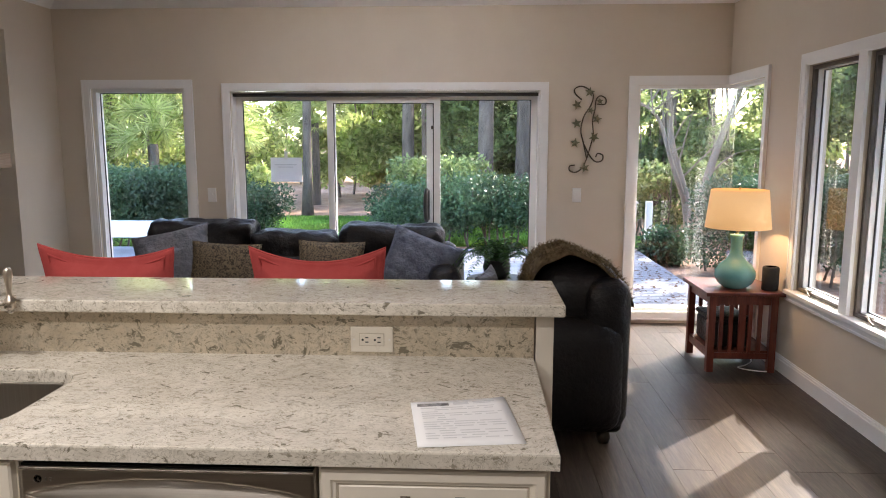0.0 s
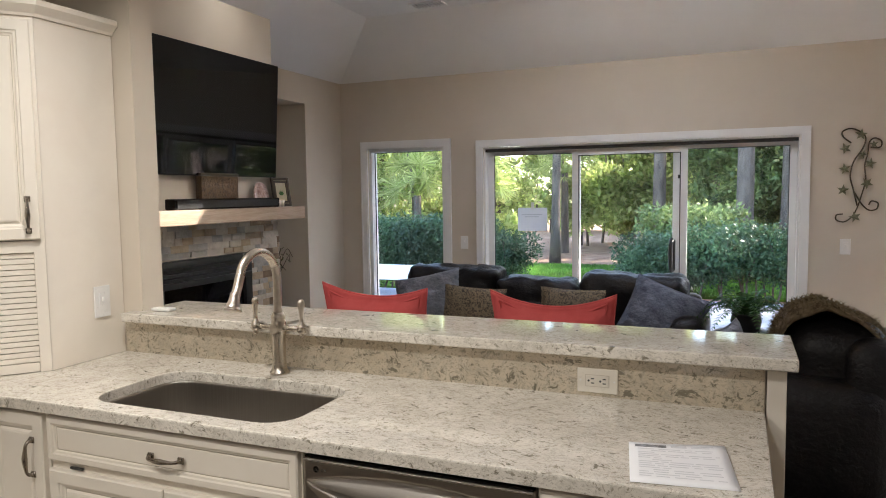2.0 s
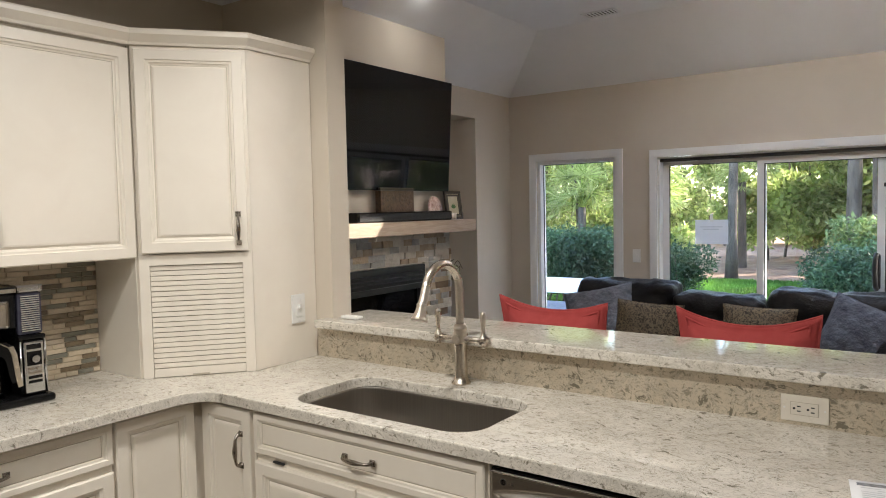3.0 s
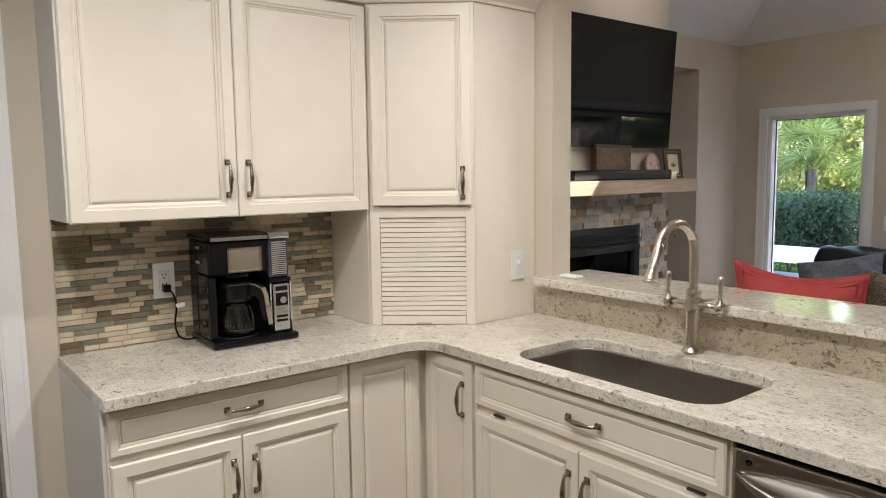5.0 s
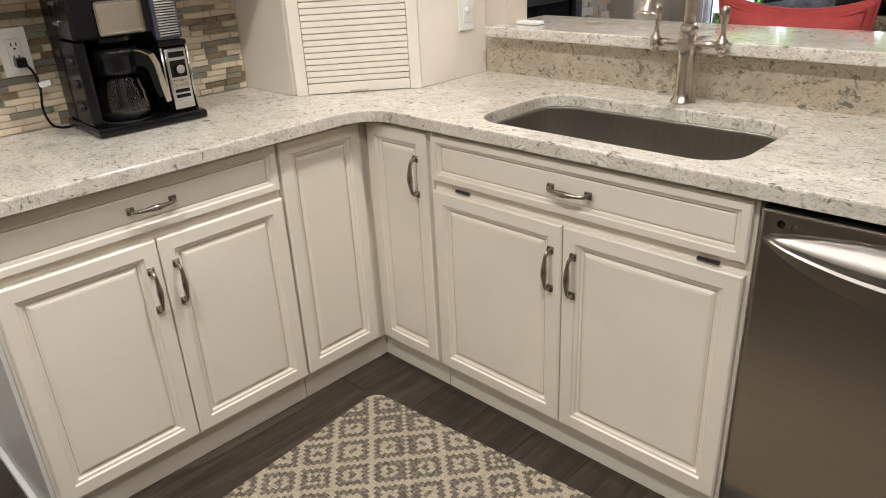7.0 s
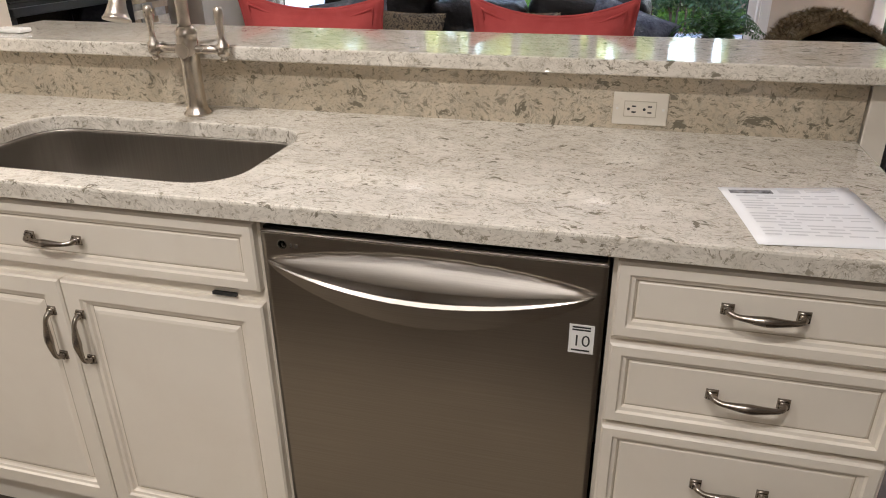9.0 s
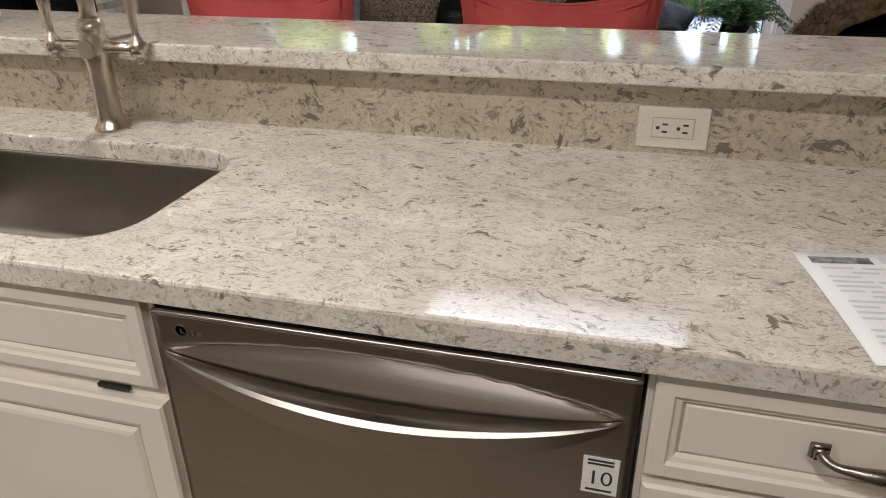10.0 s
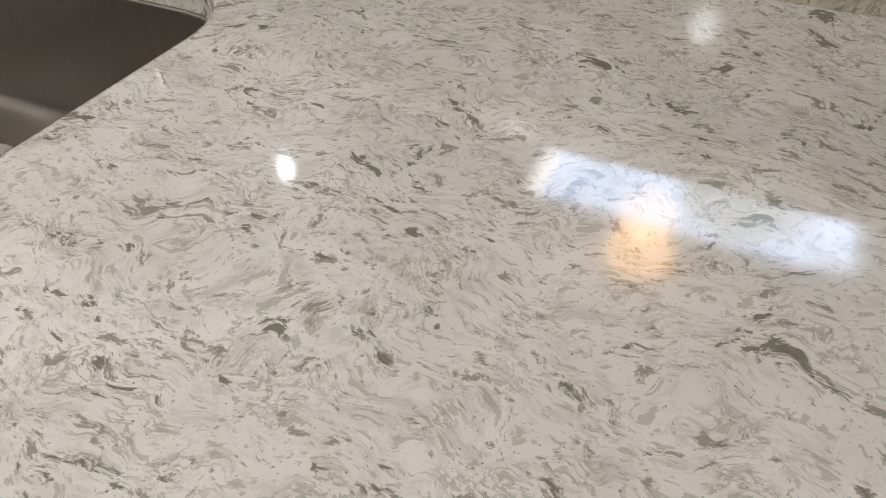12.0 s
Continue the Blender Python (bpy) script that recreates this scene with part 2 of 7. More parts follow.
MANTEL_WOOD = wood_mat("pale_mantel_wood", (0.30, 0.21, 0.15), (0.40, 0.30, 0.22), (0.48, 0.37, 0.28), 0.55, axis=1, piece=0.0, bump=0.1)
RUSTY = surface("bronzed_metal", (0.055, 0.045, 0.030), (0.12, 0.095, 0.06), 18, 0.5, 0.2, 60, metal=0.7)
LEAF_METAL = surface("verdigris_metal", (0.12, 0.13, 0.075), (0.20, 0.19, 0.12), 22, 0.5, 0.2, 60, metal=0.5)
FRAME_DARK = wood_mat("dark_frame_wood", (0.03, 0.02, 0.014), (0.05, 0.035, 0.022), (0.075, 0.05, 0.03), 0.4, axis=2, piece=0.0)
DARK_TRACK = surface("dark_track", (0.02, 0.02, 0.02), (0.04, 0.04, 0.04), 9, 0.5)
# brown with the shadow on the casement frames put into it
SHADOWED_FRAME = surface("shadowed_frame_brown", (0.07, 0.058, 0.045), (0.11, 0.09, 0.07), 12, 0.5)
WINDOW_GLASS = glass_mat("window_glass")
CLEAR_GLASS = glass_mat("carafe_glass", (0.85, 0.86, 0.86))
DECKING = wood_mat("grey_deck_board", (0.24, 0.25, 0.275), (0.32, 0.33, 0.355), (0.39, 0.40, 0.43), 0.6, axis=0, piece=0.15, bump=0.15)


# ---- building helpers ----
def to_mesh(bm, name, material, smooth=False):
    me = bpy.data.meshes.new(name)
    bmesh.ops.recalc_face_normals(bm, faces=bm.faces[:])
    if smooth:
        for f in bm.faces:
            f.smooth = True
    bm.to_mesh(me)
    bm.free()
    for mt in (material if isinstance(material, (list, tuple)) else [material]):
        me.materials.append(mt)
    return me


def thing(name, label, category, group="", at=(0, 0, 0), kind=""):
    ob = new(name)
    ob.empty_display_size = 0.05
    ob.location = at
    return tagged(ob, label, category, group, kind)


def part(name, bm, material, parent, label="", smooth=False):
    ob = new(name, to_mesh(bm, name, material, smooth))
    ob.parent = parent
    if parent.type == 'EMPTY':
        ob.matrix_parent_inverse = Matrix.Translation(-Vector(parent.location))
    if label:
        ob["label"] = label
    return ob


def solid(name, bm, material, label, category, group="", kind="", smooth=False):
    return tagged(new(name, to_mesh(bm, name, material, smooth)), label, category, group, kind)


def add_box(bm, x0, x1, y0, y1, z0, z1):
    r = bmesh.ops.create_cube(bm, size=1.0)
    for v in r["verts"]:
        v.co = Vector(((x0 + x1) / 2 + v.co.x * (x1 - x0), (y0 + y1) / 2 + v.co.y * (y1 - y0), (z0 + z1) / 2 + v.co.z * (z1 - z0)))
    return r["verts"]


def box(x0, x1, y0, y1, z0, z1, bevel=0.0, seg=2):
    bm = bmesh.new()
    add_box(bm, x0, x1, y0, y1, z0, z1)
    if bevel:
        bmesh.ops.bevel(bm, geom=bm.edges[:], offset=bevel, segments=seg, profile=0.6, affect='EDGES')
    return bm


def moved(bm, m):
    bmesh.ops.transform(bm, matrix=m, verts=bm.verts[:])
    return bm


def lathe(profile, seg=24, at=(0, 0, 0)):
    """A turned solid from (radius, height) pairs, round the upright axis."""
    bm = bmesh.new()
    rings = []
    for r, z in profile:
        if r < 1e-5:
            rings.append([bm.verts.new((at[0], at[1], at[2] + z))])
        else:
            rings.append([bm.verts.new((at[0] + r * math.cos(2 * math.pi * i / seg), at[1] + r * math.sin(2 * math.pi * i / seg), at[2] + z)) for i in range(seg)])
    for a, b in zip(rings, rings[1:]):
        for i in range(seg):
            j = (i + 1) % seg
            if len(a) == 1 and len(b) == 1:
                continue
            if len(a) == 1:
                bm.faces.new((a[0], b[j], b[i]))
            elif len(b) == 1:
                bm.faces.new((a[i], a[j], b[0]))
            else:
                bm.faces.new((a[i], a[j], b[j], b[i]))
    for ring in (rings[0], rings[-1]):
        if len(ring) > 2:
            bm.faces.new(ring)
    return bm


def add_tube(bm, points, radii, seg=10, caps=True):
    """A round bar through the points."""
    pts = [Vector(p) for p in points]
    if isinstance(radii, (int, float)):
        radii = [radii] * len(pts)
    ref = None
    rings = []
    for i, p in enumerate(pts):
        d = (pts[min(i + 1, len(pts) - 1)] - pts[max(i - 1, 0)]).normalized()
        if ref is None:
            ref = d.orthogonal().normalized()
        ref = (ref - d * ref.dot(d)).normalized()
        side = d.cross(ref)
        rings.append([bm.verts.new(p + (ref * math.cos(2 * math.pi * k / seg) + side * math.sin(2 * math.pi * k / seg)) * radii[i]) for k in range(seg)])
    for a, b in zip(rings, rings[1:]):
        for k in range(seg):
            bm.faces.new((a[k], a[(k + 1) % seg], b[(k + 1) % seg], b[k]))
    if caps:
        bm.faces.new(rings[0][::-1])
        bm.faces.new(rings[-1])
    return bm


def tube(points, radii, seg=10):
    return add_tube(bmesh.new(), points, radii, seg)


def curve_pts(ctrl, n=8):
    """Catmull-Rom through the control points."""
    c = [Vector(p) for p in ctrl]
    c = [c[0] * 2 - c[1]] + c + [c[-1] * 2 - c[-2]]
    out = []
    for i in range(1, len(c) - 2):
        for k in range(n):
            t = k / n
            a, b, d, e = c[i - 1], c[i], c[i + 1], c[i + 2]
            out.append(0.5 * (2 * b + (d - a) * t + (2 * a - 5 * b + 4 * d - e) * t * t + (3 * b - a - 3 * d + e) * t ** 3))
    out.append(c[-2])
    return out


def ring_panel(w, h, rings, shade_insets=()):
    """A moulded panel lying in x-z, its face towards -y: nested rectangles of (inset, depth towards -y)."""
    bm = bmesh.new()
    loops = []
    for ins, d in rings:
        loops.append([bm.verts.new(p) for p in ((ins, -d, ins), (w - ins, -d, ins), (w - ins, -d, h - ins), (ins, -d, h - ins))])
    for (ins, _), a, b in zip(rings, loops, loops[1:]):
        for i in range(4):
            f = bm.faces.new((a[i], a[(i + 1) % 4], b[(i + 1) % 4], b[i]))
            f.material_index = 1 if ins in shade_insets else 0
    bm.faces.new(loops[-1])
    bm.faces.new(loops[0][::-1])
    return bm


def rounded_outline(x0, x1, y0, y1, r, n=6):
    pts = []
    for cx, cy, a0 in ((x1 - r, y1 - r, 0), (x0 + r, y1 - r, 90), (x0 + r, y0 + r, 180), (x1 - r, y0 + r, 270)):
        for k in range(n + 1):
            a = radians(a0 + 90 * k / n)
            pts.append((cx + r * math.cos(a), cy + r * math.sin(a)))
    return pts


def prism(outline, z0, z1, bevel=0.0):
    """An upright block over an outline."""
    bm = bmesh.new()
    lo = [bm.verts.new((x, y, z0)) for x, y in outline]
    hi = [bm.verts.new((x, y, z1)) for x, y in outline]
    n = len(outline)
    for i in range(n):
        bm.faces.new((lo[i], lo[(i + 1) % n], hi[(i + 1) % n], hi[i]))
    bm.faces.new(hi)
    bm.faces.new(lo[::-1])
    if bevel:
        rim = [e for e in bm.edges if abs(e.verts[0].co.z - e.verts[1].co.z) < 1e-6]
        bmesh.ops.bevel(bm, geom=rim, offset=bevel, segments=2, profile=0.6, affect='EDGES')
    return bm


def wall(name, axis, at, thick, u0, u1, z0, z1, openings=(), material=None, label="plain warm grey-beige painted wall"):
    """A wall with openings (u0, u1, z0, z1) cut through; axis 'x': runs along x at y = at, from at to at + thick."""
    us = sorted({u0, u1, *[o[0] for o in openings], *[o[1] for o in openings]})
    zs = sorted({z0, z1, *[o[2] for o in openings], *[o[3] for o in openings]})
    us, zs = [u for u in us if u0 <= u <= u1], [z for z in zs if z0 <= z <= z1]
    bm = bmesh.new()
    a, b = min(at, at + thick), max(at, at + thick)
    for ua, ub in zip(us, us[1:]):
        run = None
        for za, zb in zip(zs, zs[1:]):
            mu, mz = (ua + ub) / 2, (za + zb) / 2
            if any(o[0] < mu < o[1] and o[2] < mz < o[3] for o in openings):
                run = None
                continue
            if run is None:
                run = [za, zb]
                vs = add_box(bm, *((ua, ub, a, b) if axis == 'x' else (a, b, ua, ub)), za, zb)
            else:
                for v in vs:
                    if abs(v.co.z - run[1]) < 1e-6:
                        v.co.z = zb
                run[1] = zb
    return solid(name, bm, material or WALL, label, "wall", kind="structure")


# ---- the large structure ----
XL, XR, YB, XK, YS = -3.494, 2.06, 5.955, -2.67, -2.6   # living west wall, east wall, north wall, kitchen west wall, south wall
H_LIV, H_TOP, H_KIT, INSET = 2.60, 3.012, 2.47, 0.68

solid("floor", box(-4.2, XR + 0.12, YS - 0.12, YB + 0.12, -0.14, -0.004), SUBFLOOR, "dark grey-brown wood plank floor", "floor", kind="structure")
wall("wall_north", 'x', YB, 0.14, XL - 0.14, XR + 0.14, -0.1, 3.15,
     [(-3.20, -2.405, 0.10, 1.955), (-2.02, 0.546, 0.0, 1.945), (1.33, XR + 0.02, 0.10, 1.97), (XR + 0.02, XR + 0.14, 0.10, 1.97)])
wall("wall_east", 'y', XR, 0.14, YS - 0.14, YB, -0.1, 3.15, [(5.225, YB, 0.10, 1.97), (3.985, 4.585, 0.57, 1.975), (3.30, 3.90, 0.57, 1.975), (2.615, 3.215, 0.57, 1.975)])
wall("wall_west", 'y', XL, -0.14, 2.0, YB, -0.1, 3.15, [(4.345, 5.335, 0.0, 2.345)])
wall("wall_kitchen_west", 'y', XK, -0.12, YS, 1.95, -0.1, 3.15, [(-0.78, 0.095, 0.0, 2.05)])
wall("wall_south", 'x', YS, -0.14, XK - 0.12, XR + 0.14, -0.1, 3.15)
wall("wall_partition", 'x', 1.95, 0.108, XL - 0.14, -2.021, -0.1, 3.15)
wall("header_beam", 'x', 1.95, 0.108, -2.021, XR, H_KIT, 3.15, label="painted header over the breakfast bar")
# recess beside the chimney breast
bm = bmesh.new()
add_box(bm, XL - 0.44, XL - 0.36, 4.2, 5.5, 0, 2.5)
add_box(bm, XL - 0.36, XL - 0.14, 4.25, 4.345, 0, 2.42)
add_box(bm, XL - 0.36, XL - 0.14, 5.335, 5.43, 0, 2.42)
add_box(bm, XL - 0.36, XL - 0.14, 4.345, 5.335, 2.345, 2.42)
solid("wall_niche", bm, WALL, "painted recess beside the fireplace", "wall", kind="structure")
# hall beyond the doorway
bm = bmesh.new()
add_box(bm, -3.95, -3.85, -1.1, 0.4, 0, 2.5)
add_box(bm, -3.85, XK - 0.12, -1.1, -1.0, 0, 2.5)
add_box(bm, -3.85, XK - 0.12, 0.3, 0.4, 0, 2.5)
add_box(bm, -3.95, XK - 0.12, -1.1, 0.4, 2.5, 2.6)
solid("wall_hall", bm, WALL, "plain painted walls of the hall beyond the doorway", "wall", kind="structure")

# chimney breast
BX, BY0, BY1 = -3.12, 2.75, 4.345
FB0, FB1, FBZ = 3.09, 4.0, 1.125
bm = bmesh.new()
add_box(bm, XL, BX, BY0, FB0, 0, 2.9)
add_box(bm, XL, BX, FB1, BY1, 0, 2.9)
add_box(bm, XL, BX, FB0, FB1, FBZ, 2.9)
solid("wall_chimney_breast", bm, WALL, "painted chimney breast over the fireplace", "wall", kind="structure")


def vault():
    """Ceiling of the living room: four slopes up to a flat middle with a roof light."""
    bm = bmesh.new()
    y0 = 2.058
    def ring(x0, x1, ya, yb, z):
        return [bm.verts.new(p) for p in ((x0, ya, z), (x1, ya, z), (x1, yb, z), (x0, yb, z))]
    lo = ring(XL, XR, y0, YB, H_LIV)
    hi = ring(XL + INSET, XR - INSET, y0 + INSET, YB - INSET, H_TOP)
    sk = ring(-1.50, 0.17, 4.15, 4.95, H_TOP)
    sk2 = ring(-1.50, 0.17, 4.15, 4.95, H_TOP + 0.22)
    out = ring(XL - 0.14, XR + 0.14, y0 - 0.1, YB + 0.14, H_TOP + 0.22)
    for a, b in ((lo, hi), (hi, sk), (sk, sk2), (sk2, out)):
        for i in range(4):
            bm.faces.new((a[i], a[(i + 1) % 4], b[(i + 1) % 4], b[i]))
    return bm


solid("ceiling_living", vault(), CEIL, "white vaulted ceiling with sloping sides", "ceiling", kind="structure")
solid("ceiling_kitchen", box(XK - 0.12, XR + 0.14, YS - 0.14, 1.95, H_KIT, H_KIT + 0.12), CEIL, "flat white kitchen ceiling", "ceiling", kind="structure")
roof = thing("roof_light", "white-framed roof light in the flat ceiling", "skylight", at=(-0.5, 4.6, H_TOP + 0.2))
part("pane", box(-1.50, 0.17, 4.15, 4.95, H_TOP + 0.20, H_TOP + 0.206), WINDOW_GLASS, roof).visible_shadow = False
bm = bmesh.new()
for q in ((-1.52, 0.19, 4.13, 4.15), (-1.52, 0.19, 4.95, 4.97), (-1.52, -1.50, 4.15, 4.95), (0.17, 0.19, 4.15, 4.95)):
    add_box(bm, *q, H_TOP - 0.012, H_TOP + 0.01)
part("frame", bm, TRIM, roof)
# eaves outside, unseen, sized to end the sun patch on the floor
bm = bmesh.new()
add_box(bm, XL - 0.9, XR + 1.155, YB + 0.14, YB + 0.95, 2.42, 2.56)
add_box(bm, XR + 0.14, XR + 1.155, YS - 0.5, YB + 0.14, 2.42, 2.56)
solid("eaves", bm, TRIM, "unseen white roof overhang outside", "eaves", kind="structure")


def casing(bm, axis, at, out, u0, u1, z0, z1, w=0.072, d=0.02, sill=True):
    """Moulded casing round an opening; out: direction in which it stands proud of the wall."""
    def bar(ua, ub, za, zb, e):
        a, b = sorted((at, at + out * e))
        add_box(bm, *((ua, ub, a, b) if axis == 'x' else (a, b, ua, ub)), za, zb)
    for e, i0, i1 in ((d, 0.010, w - 0.014), (d * 0.8, 0.0, 0.010), (d * 1.12, w - 0.014, w)):
        bar(u0 - i1, u0 - i0, z0 - (i1 if sill else 0), z1 + i1, e)
        bar(u1 + i0, u1 + i1, z0 - (i1 if sill else 0), z1 + i1, e)
        bar(u0 - i0, u1 + i0, z1 + i0, z1 + i1, e)
        if sill:
            bar(u0 - i0, u1 + i0, z0 - i1, z0 - i0, e)
    return bm


def sash(bm, axis, c, t, u0, u1, z0, z1, w):
    """A rectangular sash frame of bar width w, centred at c with thickness t."""
    for q in ((u0, u0 + w, z0, z1), (u1 - w, u1, z0, z1), (u0 + w, u1 - w, z0, z0 + w), (u0 + w, u1 - w, z1 - w, z1)):
        a, b = c - t / 2, c + t / 2
        add_box(bm, *((q[0], q[1], a, b) if axis == 'x' else (a, b, q[0], q[1])), q[2], q[3])
    return bm


def pane(parent, axis, c, u0, u1, z0, z1, gasket=True):
    a, b = c - 0.003, c + 0.003
    ob = part("pane", box(*((u0, u1, a, b) if axis == 'x' else (a, b, u0, u1)), z0, z1), WINDOW_GLASS, parent)
    ob.visible_shadow = False
    if not gasket:
        return ob
    gb = bmesh.new()
    sash(gb, axis, c, 0.012, u0 - 0.001, u1 + 0.001, z0 - 0.001, z1 + 0.001, 0.007)
    part("gasket", gb, DARK_TRACK, parent, "thin dark glazing gasket")
    return ob


# fixed window near the corner
w = thing("window_1", "tall fixed window in white casing down to the floor", "window", at=(-2.80, YB, 0), kind="structure")
part("casing", casing(bmesh.new(), 'x', YB, -1, -3.20, -2.405, 0.10, 1.955), TRIM, w)
part("window_frame", sash(bmesh.new(), 'x', YB + 0.075, 0.11, -3.20, -2.405, 0.10, 1.955, 0.028), TRIM, w)
pane(w, 'x', YB + 0.09, -3.172, -2.433, 0.128, 1.927)
# three-panel sliding door
w = thing("door_sliding", "white three-panel sliding glass door onto the deck", "sliding door", at=(-0.74, YB, 0), kind="structure")
part("casing", casing(bmesh.new(), 'x', YB, -1, -2.02, 0.546, 0.0, 1.930, w=0.066, sill=False), TRIM, w)
part("door_frame", sash(bmesh.new(), 'x', YB + 0.075, 0.12, -2.02, 0.546, 0.0, 1.930, 0.014), TRIM, w)
part("head_track", box(-2.005, 0.531, YB + 0.018, YB + 0.07, 1.890, 1.9155), DARK_TRACK, w, "dark head track")
for u0, u1, c in ((-2.005, -1.165, 0.115), (-1.225, -0.276, 0.075), (-0.392, 0.531, 0.115)):
    p = part("door_panel", sash(bmesh.new(), 'x', YB + c, 0.036, u0, u1, 0.015, 1.889 if c < 0.1 else 1.914, 0.052), TRIM, w)
    pane(p, 'x', YB + c, u0 + 0.052, u1 - 0.052, 0.067, (1.889 if c < 0.1 else 1.914) - 0.052)
bm = box(-0.412, -0.362, YB + 0.005, YB + 0.056, 0.86, 1.12, 0.012)
add_tube(bm, curve_pts([(-0.388, YB + 0.02, 0.86), (-0.392, YB - 0.03, 0.90), (-0.395, YB - 0.04, 0.99), (-0.392, YB - 0.03, 1.08), (-0.388, YB + 0.02, 1.12)], 5), 0.018, 8)
part("door_handle", bm, DARK_TRACK, w, "dark bronze pull handle", True)
part("latch", box(-0.350, -0.332, YB + 0.045, YB + 0.0565, 1.62, 1.65, 0.004), DARK_TRACK, w)
# window that turns the corner
w = thing("window_corner", "floor-length corner window with butt-jointed glass", "window", at=(XR, YB, 0), kind="structure")
bm = bmesh.new()
for e, i0, i1 in ((0.02, 0.010, 0.058), (0.016, 0.0, 0.010), (0.0225, 0.058, 0.072)):
    add_box(bm, 1.33 - i1, 1.33 - i0, YB - e, YB, 0.10 - i1, 1.97 + i1)
    add_box(bm, 1.33 - i0, XR, YB - e, YB, 1.97 + i0, 1.97 + i1)
    add_box(bm, 1.33 - i0, XR, YB - e, YB, 0.10 - i1, 0.10 - i0)
    add_box(bm, XR - e, XR, 5.225 - i1, 5.225 - i0, 0.10 - i1, 1.97 + i1)
    add_box(bm, XR - e, XR, 5.225 - i0, YB - 0.028, 1.97 + i0, 1.97 + i1)
    add_box(bm, XR - e, XR, 5.225 - i0, YB - 0.028, 0.10 - i1, 0.10 - i0)
part("casing", bm, TRIM, w)
bm = bmesh.new()
add_box(bm, 1.33, XR + 0.12, YB + 0.03, YB + 0.12, 0.10, 0.13)
add_box(bm, 1.33, XR + 0.12, YB + 0.03, YB + 0.12, 1.945, 1.97)
add_box(bm, 1.33, 1.36, YB + 0.03, YB + 0.12, 0.13, 1.945)
add_box(bm, XR + 0.03, XR + 0.12, 5.225, YB + 0.03, 0.10, 0.13)
add_box(bm, XR + 0.03, XR + 0.12, 5.225, YB + 0.03, 1.945, 1.97)
add_box(bm, XR + 0.03, XR + 0.12, 5.225, 5.255, 0.13, 1.945)
part("window_frame", bm, TRIM, w)
pane(w, 'x', YB + 0.085, 1.36, XR + 0.08, 0.13, 1.945, False)
pane(w, 'y', XR + 0.085, 5.255, YB + 0.08, 0.13, 1.945, False)
# casement windows on the east wall
w = thing("window_casement", "row of white casement windows with crank handles", "window", at=(XR, 3.6, 0.5), kind="structure")
bm = casing(bmesh.new(), 'y', XR, -1, 2.615, 4.585, 0.57, 1.975)
add_box(bm, XR - 0.02, XR, 3.90, 3.985, 0.57, 1.975)
add_box(bm, XR - 0.02, XR, 3.215, 3.30, 0.57, 1.975)
part("casing", bm, TRIM, w)
part("window_sill", box(XR - 0.045, XR + 0.03, 2.56, 4.64, 0.545, 0.572, 0.006), TRIM, w)
for u0 in (2.615, 3.30, 3.985):
    s = part("sash", sash(bmesh.new(), 'y', XR + 0.075, 0.06, u0, u0 + 0.6, 0.57, 1.975, 0.03), TRIM, w)
    pane(s, 'y', XR + 0.08, u0 + 0.03, u0 + 0.57, 0.60, 1.945)
    part("screen_frame", sash(bmesh.new(), 'y', XR + 0.030, 0.024, u0 + 0.004, u0 + 0.596, 0.576, 1.971, 0.022), SHADOWED_FRAME, s, "inner screen frame, coloured dark for the shadow on it")
    part("crank_handle", tube(curve_pts([(XR + 0.03, u0 + 0.42, 0.60), (XR - 0.01, u0 + 0.40, 0.612), (XR - 0.03, u0 + 0.34, 0.60), (XR - 0.035, u0 + 0.30, 0.595)], 4), 0.006, 8), PULL, s, "dark crank handle", True)
# doorway of the kitchen
w = thing("doorway_trim", "white casing round the doorway beside the cabinets", "door casing", at=(XK, -0.3, 0), kind="structure")
part("casing", casing(bmesh.new(), 'y', XK, 1, -0.78, 0.095, 0.0, 2.05, sill=False), TRIM, w)
bm = bmesh.new()
add_box(bm, XK - 0.118, XK - 0.002, 0.083, 0.0949, 0, 2.05)
add_box(bm, XK - 0.118, XK - 0.002, -0.7799, -0.768, 0, 2.05)
part("jamb", bm, TRIM, w)


def skirting(bm, axis, at, out, u0, u1):
    for e, z0, z1 in ((0.016, 0.0, 0.085), (0.011, 0.085, 0.10), (0.006, 0.10, 0.11)):
        a, b = sorted((at, at + out * e))
        add_box(bm, *((u0, u1, a, b) if axis == 'x' else (a, b, u0, u1)), z0, z1)


bm = bmesh.new()
skirting(bm, 'y', XR, -1, YS, 5.15)
skirting(bm, 'x', YB, -1, 0.62, 1.255)
skirting(bm, 'x', YB, -1, -2.33, -2.095)
skirting(bm, 'x', YB, -1, XL, -3.275)
skirting(bm, 'y', XL, 1, 5.335, YB - 0.016)
skirting(bm, 'y', XK, 1, 0.168, 0.255)
skirting(bm, 'y', XK, 1, YS, -0.855)
skirting(bm, 'x', YS, 1, XK, XR)
solid("baseboard", bm, TRIM, "white moulded baseboard along the walls", "baseboard", kind="structure")


# ---- kitchen ----
DOOR_RINGS = [(0, 0), (0, 0.016), (0.004, 0.020), (0.038, 0.020), (0.041, 0.0150), (0.048, 0.0140), (0.051, 0.0085), (0.056, 0.0065), (0.058, 0.0065), (0.064, 0.0120), (0.070, 0.0135)]
DRAWER_RINGS = [(0, 0), (0, 0.016), (0.004, 0.020), (0.020, 0.020), (0.023, 0.0150), (0.029, 0.0140), (0.032, 0.0085), (0.034, 0.0085), (0.037, 0.0110)]
